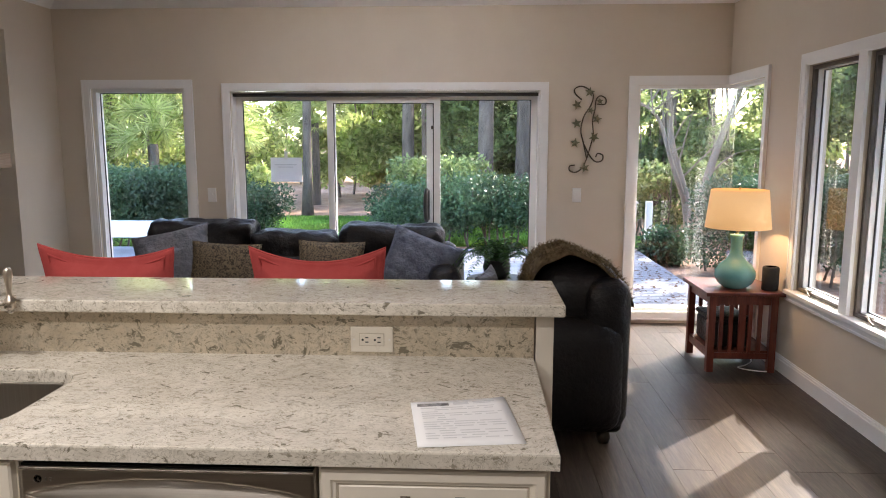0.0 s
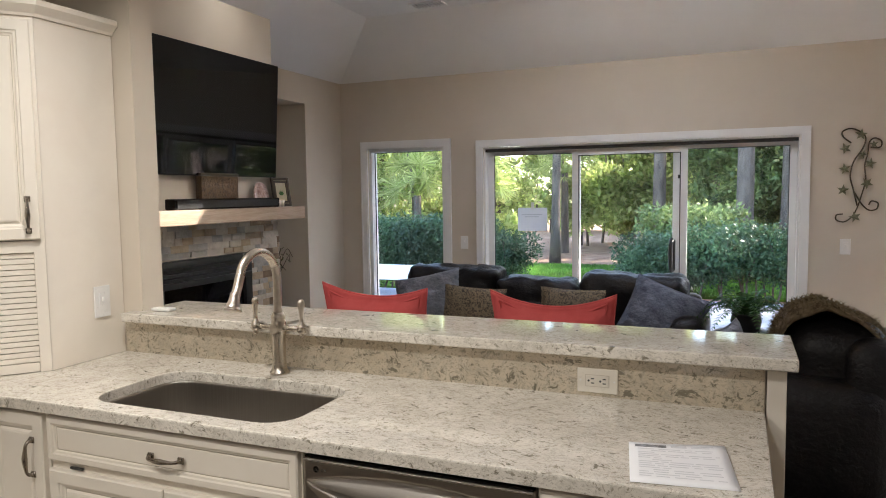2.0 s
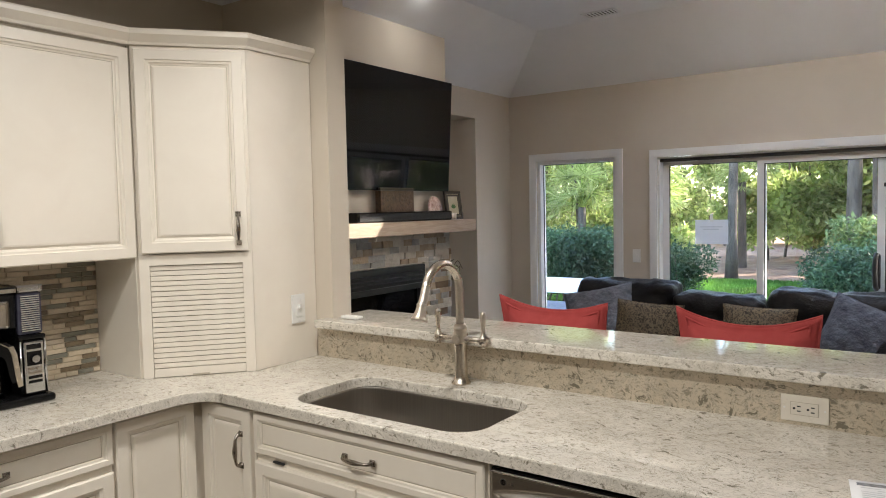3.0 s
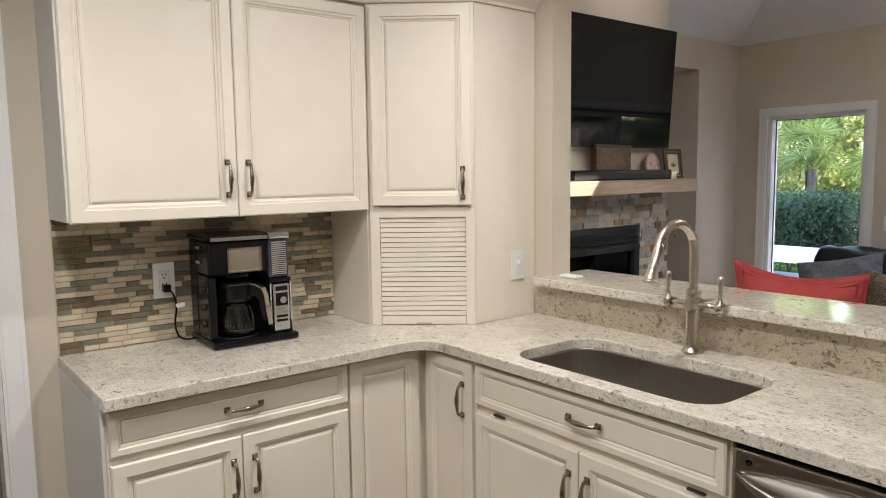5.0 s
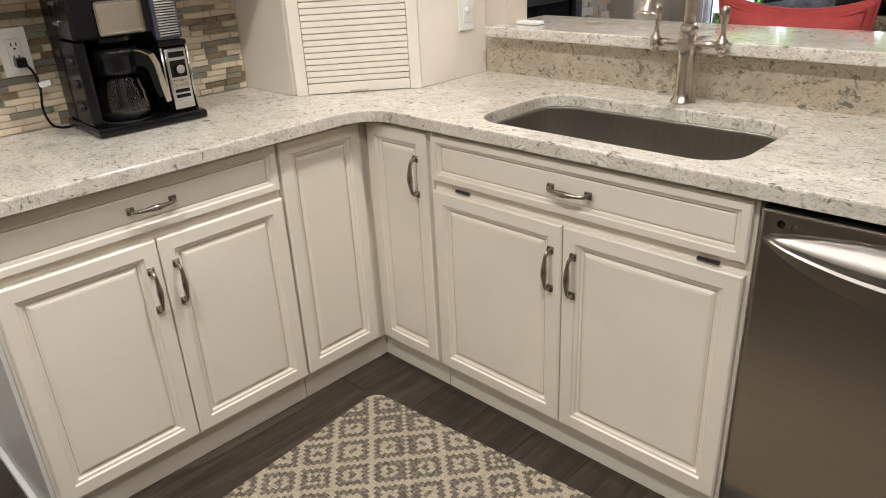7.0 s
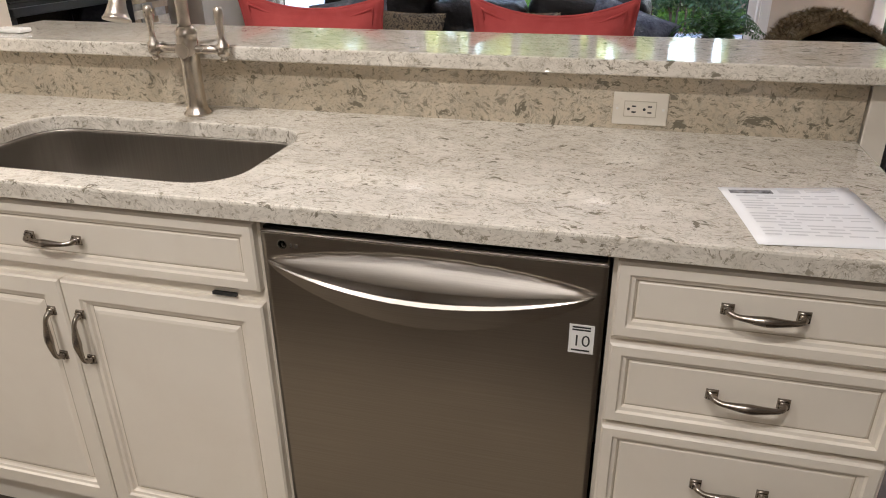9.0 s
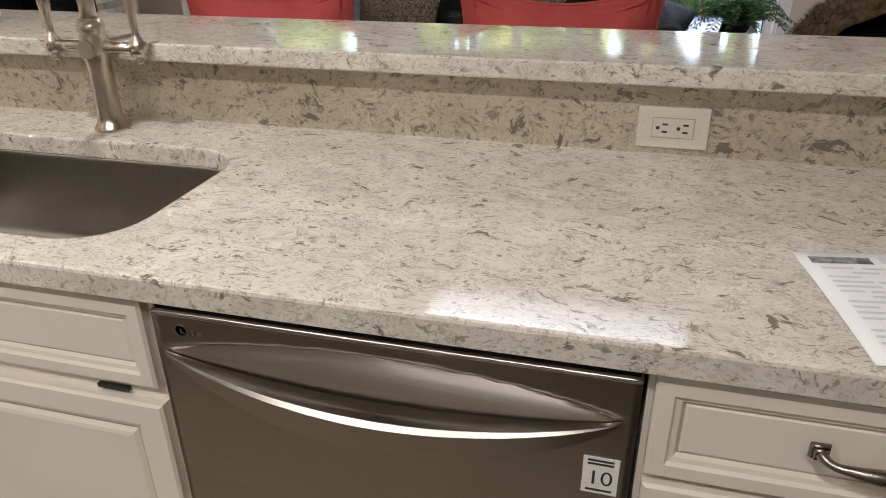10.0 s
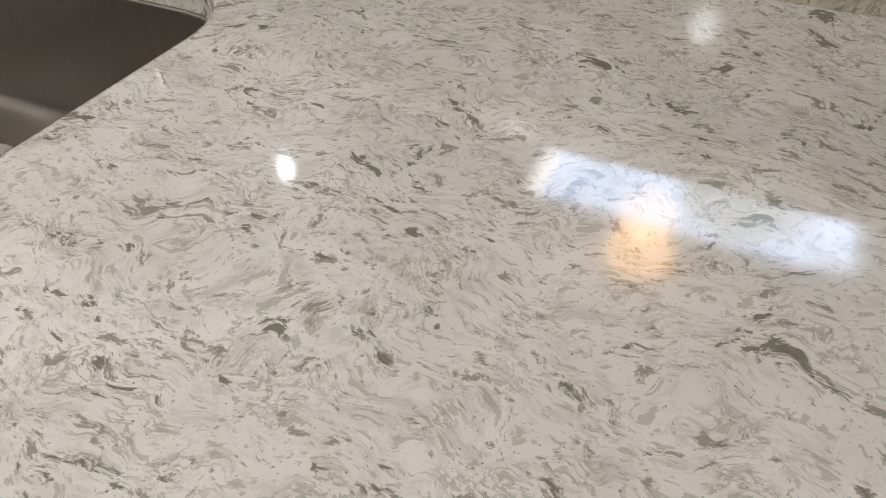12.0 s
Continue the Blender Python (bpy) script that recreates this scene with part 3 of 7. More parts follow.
GROOVE_SHADE = {0.056, 0.032}      # the groove that gets the brown glaze, its shade put into that colour
CT, CB = 0.914, 0.880
FACE_Y, FACE_X = 1.370, -2.114      # carcass fronts, the door leaves stand proud of them


def pull_mesh(length=0.108):
    """Cabinet pull: squared feet, short curled necks and a bar that swells in the middle; upright, out towards -y."""
    h = length / 2
    bm = bmesh.new()
    half = [(0, -0.008, -h + 0.001), (0, -0.017, -h + 0.004), (0, -0.0235, -h + 0.013), (0, -0.0255, -h * 0.55), (0, -0.0275, -h * 0.25)]
    pts = curve_pts(half + [(0, -0.028, 0)] + [(x, y, -z) for x, y, z in half[::-1]], 5)
    n = len(pts) - 1
    add_tube(bm, pts, [0.0042 + 0.0042 * math.exp(-((i / n - 0.5) / 0.19) ** 2) + 0.0030 * abs(2 * i / n - 1) ** 5 for i in range(n + 1)], 8)
    for s in (-1, 1):
        for z0, z1, y0, y1, hw in ((-0.010, 0.010, -0.0045, 0.0, 0.0095), (-0.0075, 0.0075, -0.0095, -0.0044, 0.0070)):
            for v in add_box(bm, -hw, hw, y0, y1, s * h + z0, s * h + z1):
                if v.co.y < y1 - 0.001:
                    v.co.x *= 0.85
                    v.co.z = s * h + (v.co.z - s * h) * 0.85
    return bm


def add_pull(parent, m, upright=True):
    bm = moved(pull_mesh(), m @ (Matrix.Identity(4) if upright else pose(0, 0, 0, 0, 90, 0)))
    return part("handle", bm, PULL, parent, "dark brushed nickel arched pull", True)


def leaf(name, parent, m, w, h, rings=DOOR_RINGS, pull=None):
    """A moulded door or drawer front at the pose m; pull: (x, z, upright) in its own measure."""
    d = part(name, moved(ring_panel(w, h, rings, GROOVE_SHADE), m), CREAM, parent)
    d.data.materials.append(GLAZE_SHADE)
    if pull:
        add_pull(d, m @ pose(pull[0], -0.020, pull[1]), pull[2])
    return d


def base_cabinet(label, m, w, depth, fronts, kick=True, z1=CB, sink=False):
    """A base unit whose front lies in local x-z; fronts: (name, x0, x1, z0, z1, rings, pull)."""
    c = thing("base_cabinet", label, "cabinet", "kitchen base cabinets", at=m.translation)
    bm = box(0.001, w - 0.001, 0, depth, 0.09, (z1 if not sink else 0.66) - 0.001)
    if sink:
        add_box(bm, 0.001, w - 0.001, 0, 0.018, 0.659, z1 - 0.001)
        add_box(bm, 0.001, 0.019, 0.018, depth, 0.659, z1 - 0.001)
        add_box(bm, w - 0.019, w - 0.001, 0.018, depth, 0.659, z1 - 0.001)
    part("body", moved(bm, m), CREAM, c)
    if kick:
        part("toe_kick", moved(box(0.001, w - 0.001, 0.02, depth, 0.0, 0.088), m), CREAM, c)
    for name, x0, x1, z0, zz, rings, pull in fronts:
        leaf(name, c, m @ pose(x0, 0, z0), x1 - x0, zz - z0, rings, pull)
    return c


DW_ = DRAWER_RINGS
c = base_cabinet("cream base cabinet with one drawer over two raised-panel doors", pose(FACE_X, 0.268, 0, 0, 0, 90), 0.765, 0.555, [
    ("drawer_front", 0.008, 0.760, 0.733, 0.864, DW_, (0.385, 0.066, False)),
    ("door", 0.008, 0.382, 0.106, 0.709, DOOR_RINGS, (0.345, 0.472, True)),
    ("door", 0.386, 0.760, 0.106, 0.709, DOOR_RINGS, (0.035, 0.472, True))])
part("side_panel", box(XK + 0.004, FACE_X + 0.004, 0.258, 0.2675, 0.0, CB - 0.002), SIDE_GREY, c, "pale grey laminate end panel")
part("shoe_moulding", box(XK + 0.018, FACE_X + 0.004, 0.240, 0.2575, 0.0, 0.024, 0.006), TRIM, c, "white shoe moulding along the end panel")
c = thing("base_cabinet", "cream corner base cabinet with a two-leaf folding door", "cabinet", "kitchen base cabinets", at=(FACE_X, FACE_Y, 0))
part("body", prism([(XK + 0.004, 1.036), (FACE_X, 1.036), (FACE_X, FACE_Y), (-1.822, FACE_Y), (-1.822, 1.945), (XK + 0.004, 1.945)], 0.09, CB - 0.001), CREAM, c)
part("toe_kick", prism([(XK + 0.004, 1.036), (FACE_X - 0.02, 1.036), (FACE_X - 0.02, FACE_Y + 0.02), (-1.822, FACE_Y + 0.02), (-1.822, 1.945), (XK + 0.004, 1.945)], 0.0, 0.088), CREAM, c)
leaf("door", c, pose(FACE_X, 1.038, 0.106, 0, 0, 90), 0.290, 0.758)
leaf("door", c, pose(FACE_X + 0.024, FACE_Y, 0.106), 0.258, 0.758, pull=(0.215, 0.622, True))
c = base_cabinet("cream sink base cabinet with a false drawer over two doors", pose(-1.818, FACE_Y, 0), 0.916, 0.59, [
    ("drawer_front", 0.006, 0.908, 0.729, 0.864, DW_, (0.470, 0.067, False)),
    ("door", 0.006, 0.455, 0.106, 0.700, DOOR_RINGS, (0.418, 0.467, True)),
    ("door", 0.459, 0.908, 0.106, 0.700, DOOR_RINGS, (0.034, 0.467, True))], sink=True)
# dim gaps over the doors, put in as dark strips
for bx in (0.085, 0.80):
    part("bumper", moved(box(bx, bx + 0.050, -0.008, -0.001, 0.7065, 0.7125), pose(-1.818, FACE_Y, 0)), DARK_TRACK, c, "small dark strip for the dim gap over a door")
c = base_cabinet("cream drawer base cabinet with four moulded drawer fronts", pose(-0.287, FACE_Y, 0), 0.462, 0.59, [
    ("drawer_front", 0.008, 0.452, 0.729, 0.864, DW_, (0.222, 0.075, False)),
    ("drawer_front", 0.008, 0.452, 0.560, 0.716, DW_, (0.222, 0.085, False)),
    ("drawer_front", 0.008, 0.452, 0.345, 0.548, DW_, (0.222, 0.11, False)),
    ("drawer_front", 0.008, 0.452, 0.106, 0.333, DW_, (0.222, 0.12, False))])


def countertop():
    y0, y1, x0, x1 = 1.333, 1.962, -1.78, -0.90
    hx0, hx1, hy0, hy1, r = -1.705, -0.985, 1.402, 1.785, 0.095
    hole = rounded_outline(hx0, hx1, hy0, hy1, r)
    outer = []
    for cx, cy, sx, sy in ((x1, y1, 0, 1), (x0, y1, 1, 0), (x0, y0, 0, 1), (x1, y0, 1, 0)):
        ins_x = hx1 - r if cx == x1 else hx0 + r
        ins_y = hy1 - r if cy == y1 else hy0 + r
        a, b = ((cx, ins_y), (ins_x, cy)) if sy else ((ins_x, cy), (cx, ins_y))
        for k in range(7):
            t = k / 3 if k <= 3 else (k - 3) / 3
            p, q = (a, (cx, cy)) if k <= 3 else ((cx, cy), b)
            outer.append((p[0] + (q[0] - p[0]) * t, p[1] + (q[1] - p[1]) * t))
    bm = bmesh.new()
    def vert(p):
        return bm.verts.new((p[0], p[1], CT))
    n = len(hole)
    hv, ov = [vert(p) for p in hole], [vert(p) for p in outer]
    for i in range(n):
        bm.faces.new((ov[i], ov[(i + 1) % n], hv[(i + 1) % n], hv[i]))
    west = sorted({(x, y) for x, y in outer if abs(x - x0) < 1e-6}, key=lambda p: p[1])
    east = sorted({(x, y) for x, y in outer if abs(x - x1) < 1e-6}, key=lambda p: -p[1])
    fil = [(-2.053 + 0.10 * (1 - math.cos(radians(a))), 1.233 + 0.10 * math.sin(radians(a))) for a in range(0, 91, 15)]
    bm.faces.new([vert(p) for p in [(XK + 0.002, 1.962), (XK + 0.002, 0.258), (-2.053, 0.258)] + fil + west])
    bm.faces.new([vert(p) for p in east + [(0.188, y0), (0.188, y1)]])
    bmesh.ops.remove_doubles(bm, verts=bm.verts[:], dist=1e-5)
    bmesh.ops.recalc_face_normals(bm, faces=bm.faces[:])
    top = bm.faces[:]
    g = bmesh.ops.extrude_face_region(bm, geom=top)
    for v in g["geom"]:
        if isinstance(v, bmesh.types.BMVert):
            v.co.z = CB
    bmesh.ops.recalc_face_normals(bm, faces=bm.faces[:])
    rim = [e for e in bm.edges if len(e.link_faces) == 2 and e.verts[0].co.z > CT - 1e-4 and e.verts[1].co.z > CT - 1e-4 and abs(e.link_faces[0].normal.z - e.link_faces[1].normal.z) > 0.5]
    bmesh.ops.bevel(bm, geom=rim, offset=0.005, segments=2, profile=0.6, affect='EDGES')
    return bm


solid("countertop", countertop(), QUARTZ, "polished cream quartz worktop with grey-brown flecks", "countertop")
solid("backsplash", box(-2.113, 0.186, 1.949, 1.968, CT + 0.0003, 1.0430), SHADED_QUARTZ, "flecked cream quartz upstand behind the worktop", "backsplash")
k = thing("breakfast_bar_wall", "painted knee wall under the raised bar top", "half wall", at=(-0.9, 2.03, 0), kind="structure")
part("panel", box(-2.02, 0.19, 1.9685, 2.10, 0.0, 1.0430), CREAM, k)
part("end_panel", box(0.1915, 0.240, 1.945, 2.102, 0.0, 1.0430, 0.003), CREAM, k)
bm = box(-2.072, 0.264, 1.888, 2.232, 1.0435, 1.0775, 0.006, 3)
solid("bar_top", bm, QUARTZ, "raised polished quartz bar top with rounded edges", "bar counter")

# undermount sink
s = thing("sink", "brushed stainless undermount kitchen sink with rounded corners", "sink", at=(-1.345, 1.585, 0.70))
bm = bmesh.new()
loops = []
for off, z, r in ((0.02, 0.8785, 0.11), (0.000, 0.8785, 0.096), (-0.0012, 0.876, 0.096), (-0.0015, 0.868, 0.095), (-0.004, 0.745, 0.092), (-0.0045, 0.722, 0.092), (-0.008, 0.708, 0.088), (-0.017, 0.699, 0.08), (-0.032, 0.695, 0.07), (-0.05, 0.6935, 0.06), (-0.15, 0.689, 0.03)):
    loops.append([bm.verts.new((x, y, z)) for x, y in rounded_outline(-1.705 - off, -0.985 + off, 1.402 - off, 1.785 + off, r, 7)])
for a, b in zip(loops, loops[1:]):
    for i in range(len(a)):
        bm.faces.new((a[i], a[(i + 1) % len(a)], b[(i + 1) % len(a)], b[i]))
bm.faces.new(loops[-1])
part("basin", bm, SINK_STEEL, s, smooth=True)
part("drain", lathe([(0.0, 0.0), (0.03, 0.0), (0.045, 0.004), (0.046, -0.002)], 20, (-1.345, 1.66, 0.692)), CHROME, s, "round steel drain")

# faucet
FX, FY = -1.325, 1.862
f = thing("faucet", "brushed nickel gooseneck faucet with two lever handles", "faucet", at=(FX, FY, CT))
part("body", lathe([(0, 0), (0.034, 0), (0.034, 0.005), (0.027, 0.012), (0.0235, 0.03), (0.0225, 0.12), (0.0235, 0.128), (0.0235, 0.134), (0.0255, 0.14), (0.0255, 0.178), (0.022, 0.186), (0.0245, 0.19), (0.0245, 0.197), (0.018, 0.21), (0, 0.212)], 24, (FX, FY, CT)), NICKEL, f, smooth=True)
arc = [(FX, FY, CT + 0.20), (FX, FY, CT + 0.30)] + [(FX, FY - 0.098 + 0.098 * math.cos(radians(a)), CT + 0.325 + 0.098 * math.sin(radians(a))) for a in range(0, 166, 15)] + [(FX, FY - 0.202, CT + 0.325)]
arc += [(FX, FY - 0.214, CT + 0.30), (FX, FY - 0.222, CT + 0.275)]
pts = curve_pts(arc, 3)
spout = part("spout", tube(pts, [0.0145] * len(pts), 14), NICKEL, f, smooth=True)
d0, d1 = Vector((FX, FY - 0.214, CT + 0.305)), Vector((FX, FY - 0.232, CT + 0.252))
head = [d0 + (d1 - d0) * t for t in (0, 0.1, 0.2, 0.45, 0.75, 0.92, 0.93, 1.0, 1.0)]
part("spray_head", tube(head, [0.0148, 0.0175, 0.016, 0.0175, 0.0225, 0.027, 0.0285, 0.0285, 0.022], 16), NICKEL, spout, "flared pull-down spray head", True)
part("cross_arm", tube([(FX - 0.086, FY, CT + 0.158), (FX - 0.05, FY, CT + 0.158), (FX + 0.05, FY, CT + 0.158), (FX + 0.086, FY, CT + 0.158)], [0.011, 0.0105, 0.0105, 0.011], 12), NICKEL, f, smooth=True)
part("badge", tube([(FX, FY - 0.024, CT + 0.158), (FX, FY - 0.029, CT + 0.158)], 0.017, 18), NICKEL, f)
for sgn in (-1, 1):
    lever = lathe([(0, -0.030), (0.008, -0.026), (0.010, -0.020), (0.006, -0.017), (0.0145, -0.012), (0.0155, 0), (0.0145, 0.012), (0.009, 0.018), (0.0065, 0.03), (0.008, 0.05), (0.0115, 0.075), (0.0115, 0.09), (0.008, 0.098), (0, 0.10)], 14, (FX + sgn * 0.094, FY, CT + 0.158))
    part("lever_handle", lever, NICKEL, f, smooth=True)

# dishwasher
DX0, DX1, DZ1, DY = -0.893, -0.292, 0.857, 1.351
dw = thing("dishwasher", "brushed stainless steel dishwasher with a bowed bar handle", "dishwasher", at=(-0.59, 1.6, 0))
part("body", box(DX0 + 0.004, DX1 - 0.004, DY + 0.062, 1.93, 0.0, 0.862), BLACK, dw, "black inner tub and gap")
HX0, HX1 = -0.882, -0.309


def dishwasher_door():
    """Steel door whose front sinks into a lens-shaped pocket above the handle."""
    bm = bmesh.new()
    n, m = 64, 44
    zs = [0.118 + (0.700 - 0.118) * j / 8 for j in range(8)] + [0.700 + (DZ1 - 0.700) * j / (m - 8) for j in range(m - 7)]
    rows = []
    for z in zs:
        row = []
        for i in range(n + 1):
            x = DX0 + (DX1 - DX0) * i / n
            t = (x - HX0) / (HX1 - HX0)
            y = DY
            if 0 < t < 1:
                b = math.sin(math.pi * t) ** 0.75
                zu, zl = 0.800 + 0.034 * b, 0.799 - 0.060 * b
                u = (zu - z) / max(zu - zl, 1e-6)
                if 0 < u < 1:
                    y += 0.046 * b * min(1.0, u / 0.13) * (1 - u) ** 1.5
            row.append(bm.verts.new((x, y, z)))
        rows.append(row)
    for a, b in zip(rows, rows[1:]):
        for i in range(n):
            bm.faces.new((a[i], a[i + 1], b[i + 1], b[i]))
    rim = [e for e in bm.edges if e.is_boundary]
    g = bmesh.ops.extrude_edge_only(bm, edges=rim)
    for v in g["geom"]:
        if isinstance(v, bmesh.types.BMVert):
            v.co.y = DY + 0.060
    return bm


door = part("door", dishwasher_door(), STEEL, dw, smooth=True)
door.data.shade_smooth()
part("top_edge", box(DX0 + 0.001, DX1 - 0.001, DY - 0.0015, DY + 0.004, DZ1 - 0.004, DZ1 - 0.0005, 0.001), CHROME, door, "bright polished top edge")
part("door_top", box(DX0 + 0.003, DX1 - 0.003, DY + 0.006, DY + 0.028, DZ1 + 0.0005, DZ1 + 0.006), BLACK, door, "black control edge")
part("toe_kick", box(DX0 + 0.004, DX1 - 0.004, DY + 0.045, DY + 0.06, 0.0, 0.114), BLACK, dw)


def dishwasher_handle():
    """A flat bow: it hangs lower and stands out further in the middle."""
    bm = bmesh.new()
    rows = []
    n = 48
    for i in range(n + 1):
        t = i / n
        b = math.sin(math.pi * t) ** 0.75
        x = HX0 + t * (HX1 - HX0)
        zt, zb = 0.800 - 0.032 * b, 0.797 - 0.078 * b
        out = 0.004 + 0.036 * b
        rows.append([bm.verts.new(p) for p in ((x, DY - 0.001, zt + 0.003 * b), (x, DY - out + 0.006 * b, zt + 0.001), (x, DY - out, zt - 0.005 * b), (x, DY - out * 0.93, zb + 0.003 * b), (x, DY - 0.001 - out * 0.35, zb - 0.002 * b))])
    for a, b in zip(rows, rows[1:]):
        for k in range(5):
            bm.faces.new((a[k], a[(k + 1) % 5], b[(k + 1) % 5], b[k]))
    bm.faces.new(rows[0])
    bm.faces.new(rows[-1][::-1])
    return bm


part("handle", dishwasher_handle(), STEEL, door, "bowed stainless bar handle")
part("badge_bar", box(-0.838, -0.834, DY - 0.0009, DY - 0.0002, 0.828, 0.836), CHROME, door)
part("badge_bar", box(-0.830, -0.823, DY - 0.0009, DY - 0.0002, 0.828, 0.836), CHROME, door)
sticker = part("sticker", box(-0.346, -0.305, DY - 0.0012, DY - 0.0002, 0.690, 0.744), PLASTIC, door, "small white warranty sticker")


def writing(text, size, m, material, parent, depth=0.0):
    cu = bpy.data.curves.new("lettering", 'FONT')
    cu.body, cu.size, cu.extrude, cu.align_x, cu.align_y = text, size, depth, 'CENTER', 'CENTER'
    ob = new("lettering", cu)
    dg = bpy.context.evaluated_depsgraph_get()
    me = bpy.data.meshes.new_from_object(ob.evaluated_get(dg))
    bpy.data.objects.remove(ob)
    me.transform(m)
    me.materials.clear()
    me.materials.append(material)
    w = new("lettering", me)
    w.parent = parent
    return w


writing("10", 0.030, pose(-0.3255, DY - 0.0016, 0.713, 90, 0, 0), DARK_INK, sticker)
for zz in (0.733, 0.738, 0.694):
    part("print_bar", box(-0.341, -0.311, DY - 0.0016, DY - 0.0013, zz, zz + 0.003), DARK_INK, sticker)
bm = lathe([(0.0075, 0), (0.009, 0), (0.009, 0.0006), (0.0075, 0.0006), (0.0075, 0)], 18)
add_box(bm, -0.001, 0.001, -0.004, 0.003, 0, 0.0006)
add_box(bm, 0.001, 0.005, -0.004, -0.002, 0, 0.0006)
part("badge", moved(bm, pose(-0.853, DY - 0.0003, 0.833, 90, 0, 0)), CHROME, door, "small round maker's badge")

# upper cabinets
UZ0, UZ1, UX = 1.367, 2.135, -2.387
u = thing("wall_cabinet", "cream wall cabinet with two raised-panel doors", "cabinet", "kitchen wall cabinets", at=(XK, 0.79, UZ0))
part("body", box(XK + 0.003, UX, 0.271, 1.302, UZ0 + 0.004, UZ1), CREAM, u)
part("side_panel", box(XK + 0.003, UX + 0.002, 0.262, 0.270, UZ0 + 0.002, UZ1), SIDE_GREY, u, "pale laminate end panel")
leaf("door", u, pose(UX, 0.268, UZ0 - 0.002, 0, 0, 90), 0.5155, 0.760, pull=(0.482, 0.128, True))
leaf("door", u, pose(UX, 0.787, UZ0 - 0.002, 0, 0, 90), 0.5155, 0.760, pull=(0.036, 0.128, True))
P0, P1 = Vector((-2.367, 1.306, 0)), Vector((-2.110, 1.616, 0))
L = (P1 - P0).length
MD = Matrix.Translation(P0) @ pose(0, 0, 0, 0, 0, math.degrees(math.atan2(P1.y - P0.y, P1.x - P0.x)))
g = thing("corner_cabinet", "cream diagonal corner cabinet with a tambour appliance garage below", "cabinet", "kitchen wall cabinets", at=(-2.4, 1.6, CT))
nrm = Vector((P0.y - P1.y, P1.x - P0.x, 0)).normalized() * 0.02
part("body", prism([(XK + 0.003, 1.3045), (-2.385, 1.3045), (P0.x + nrm.x, P0.y + nrm.y), (P1.x + nrm.x, P1.y + nrm.y), (-2.130, 1.946), (XK + 0.003, 1.946)], CT + 0.001, UZ1), CREAM, g)
bm = bmesh.new()
for q in ((0, 0.036, CT + 0.001, UZ1), (L - 0.036, L, CT + 0.001, UZ1), (0.036, L - 0.036, 1.335, 1.375), (0.036, L - 0.036, 2.10, UZ1)):
    add_box(bm, q[0], q[1], 0.0, 0.019, q[2], q[3])
part("face_frame", moved(bm, MD), CREAM, g)
leaf("door", g, MD @ pose(0.012, -0.0005, 1.380), L - 0.024, 0.742, pull=(L - 0.058, 0.085, True))
part("side_panel", prism([(P1.x + 0.0005, P1.y + 0.001), (-2.116, 1.946), (-2.1295, 1.946), (P1.x - 0.0145, P1.y + 0.0135)], CT + 0.0012, UZ1), CREAM, g)
nsl = 20
for i in range(nsl):
    z0 = CT + 0.036 + i * (1.334 - CT - 0.036) / nsl
    hh = (1.334 - CT - 0.036) / nsl
    bm = bmesh.new()
    add_box(bm, 0.037, L - 0.037, 0.008, 0.016, z0, z0 + hh - 0.0008)
    for v in bm.verts:
        if v.co.y < 0.01:
            v.co.z = z0 + hh / 2 + (v.co.z - z0 - hh / 2) * 0.86
    part("slat", moved(bm, MD), CREAM, g)
rail = part("bottom_rail", moved(box(0.037, L - 0.037, 0.004, 0.017, CT + 0.002, CT + 0.034, 0.002), MD), CREAM, g)
part("finger_pull", moved(box(L / 2 - 0.03, L / 2 + 0.03, 0.0025, 0.0045, CT + 0.0022, CT + 0.009), MD), GLAZE_SHADE, rail, "small brown finger pull")
# crown moulding
bm = bmesh.new()
path = [(UX + 0.02, 0.262), (P0.x, P0.y - 0.006), (P1.x, P1.y), (-2.115, 1.946)]
prof = [(0.0, 0.0), (0.008, 0.0), (0.012, 0.010), (0.030, 0.028), (0.036, 0.034), (0.036, 0.048), (0.030, 0.055), (0.0, 0.055)]
loops = []
for i, p in enumerate(path):
    a = Vector(path[max(i - 1, 0)]) if i else Vector(path[0]) * 2 - Vector(path[1])
    b = Vector(path[i + 1]) if i + 1 < len(path) else Vector(p) * 2 - Vector(path[i - 1])
    p = Vector(p)
    n1, n2 = (p - a).normalized(), (b - p).normalized()
    n1, n2 = Vector((n1.y, -n1.x)), Vector((n2.y, -n2.x))
    nn = (n1 + n2) / (1 + n1.dot(n2))
    loops.append([bm.verts.new((p.x + nn.x * o, p.y + nn.y * o, UZ1 + 0.0005 + z)) for o, z in prof])
for a, b in zip(loops, loops[1:]):
    for k in range(len(prof)):
        j = (k + 1) % len(prof)
        bm.faces.new((a[k], a[j], b[j], b[k]))
bm.faces.new(loops[0])
bm.faces.new(loops[-1][::-1])
solid("crown_moulding", bm, CREAM, "cream crown moulding along the wall cabinets", "moulding", kind="structure")


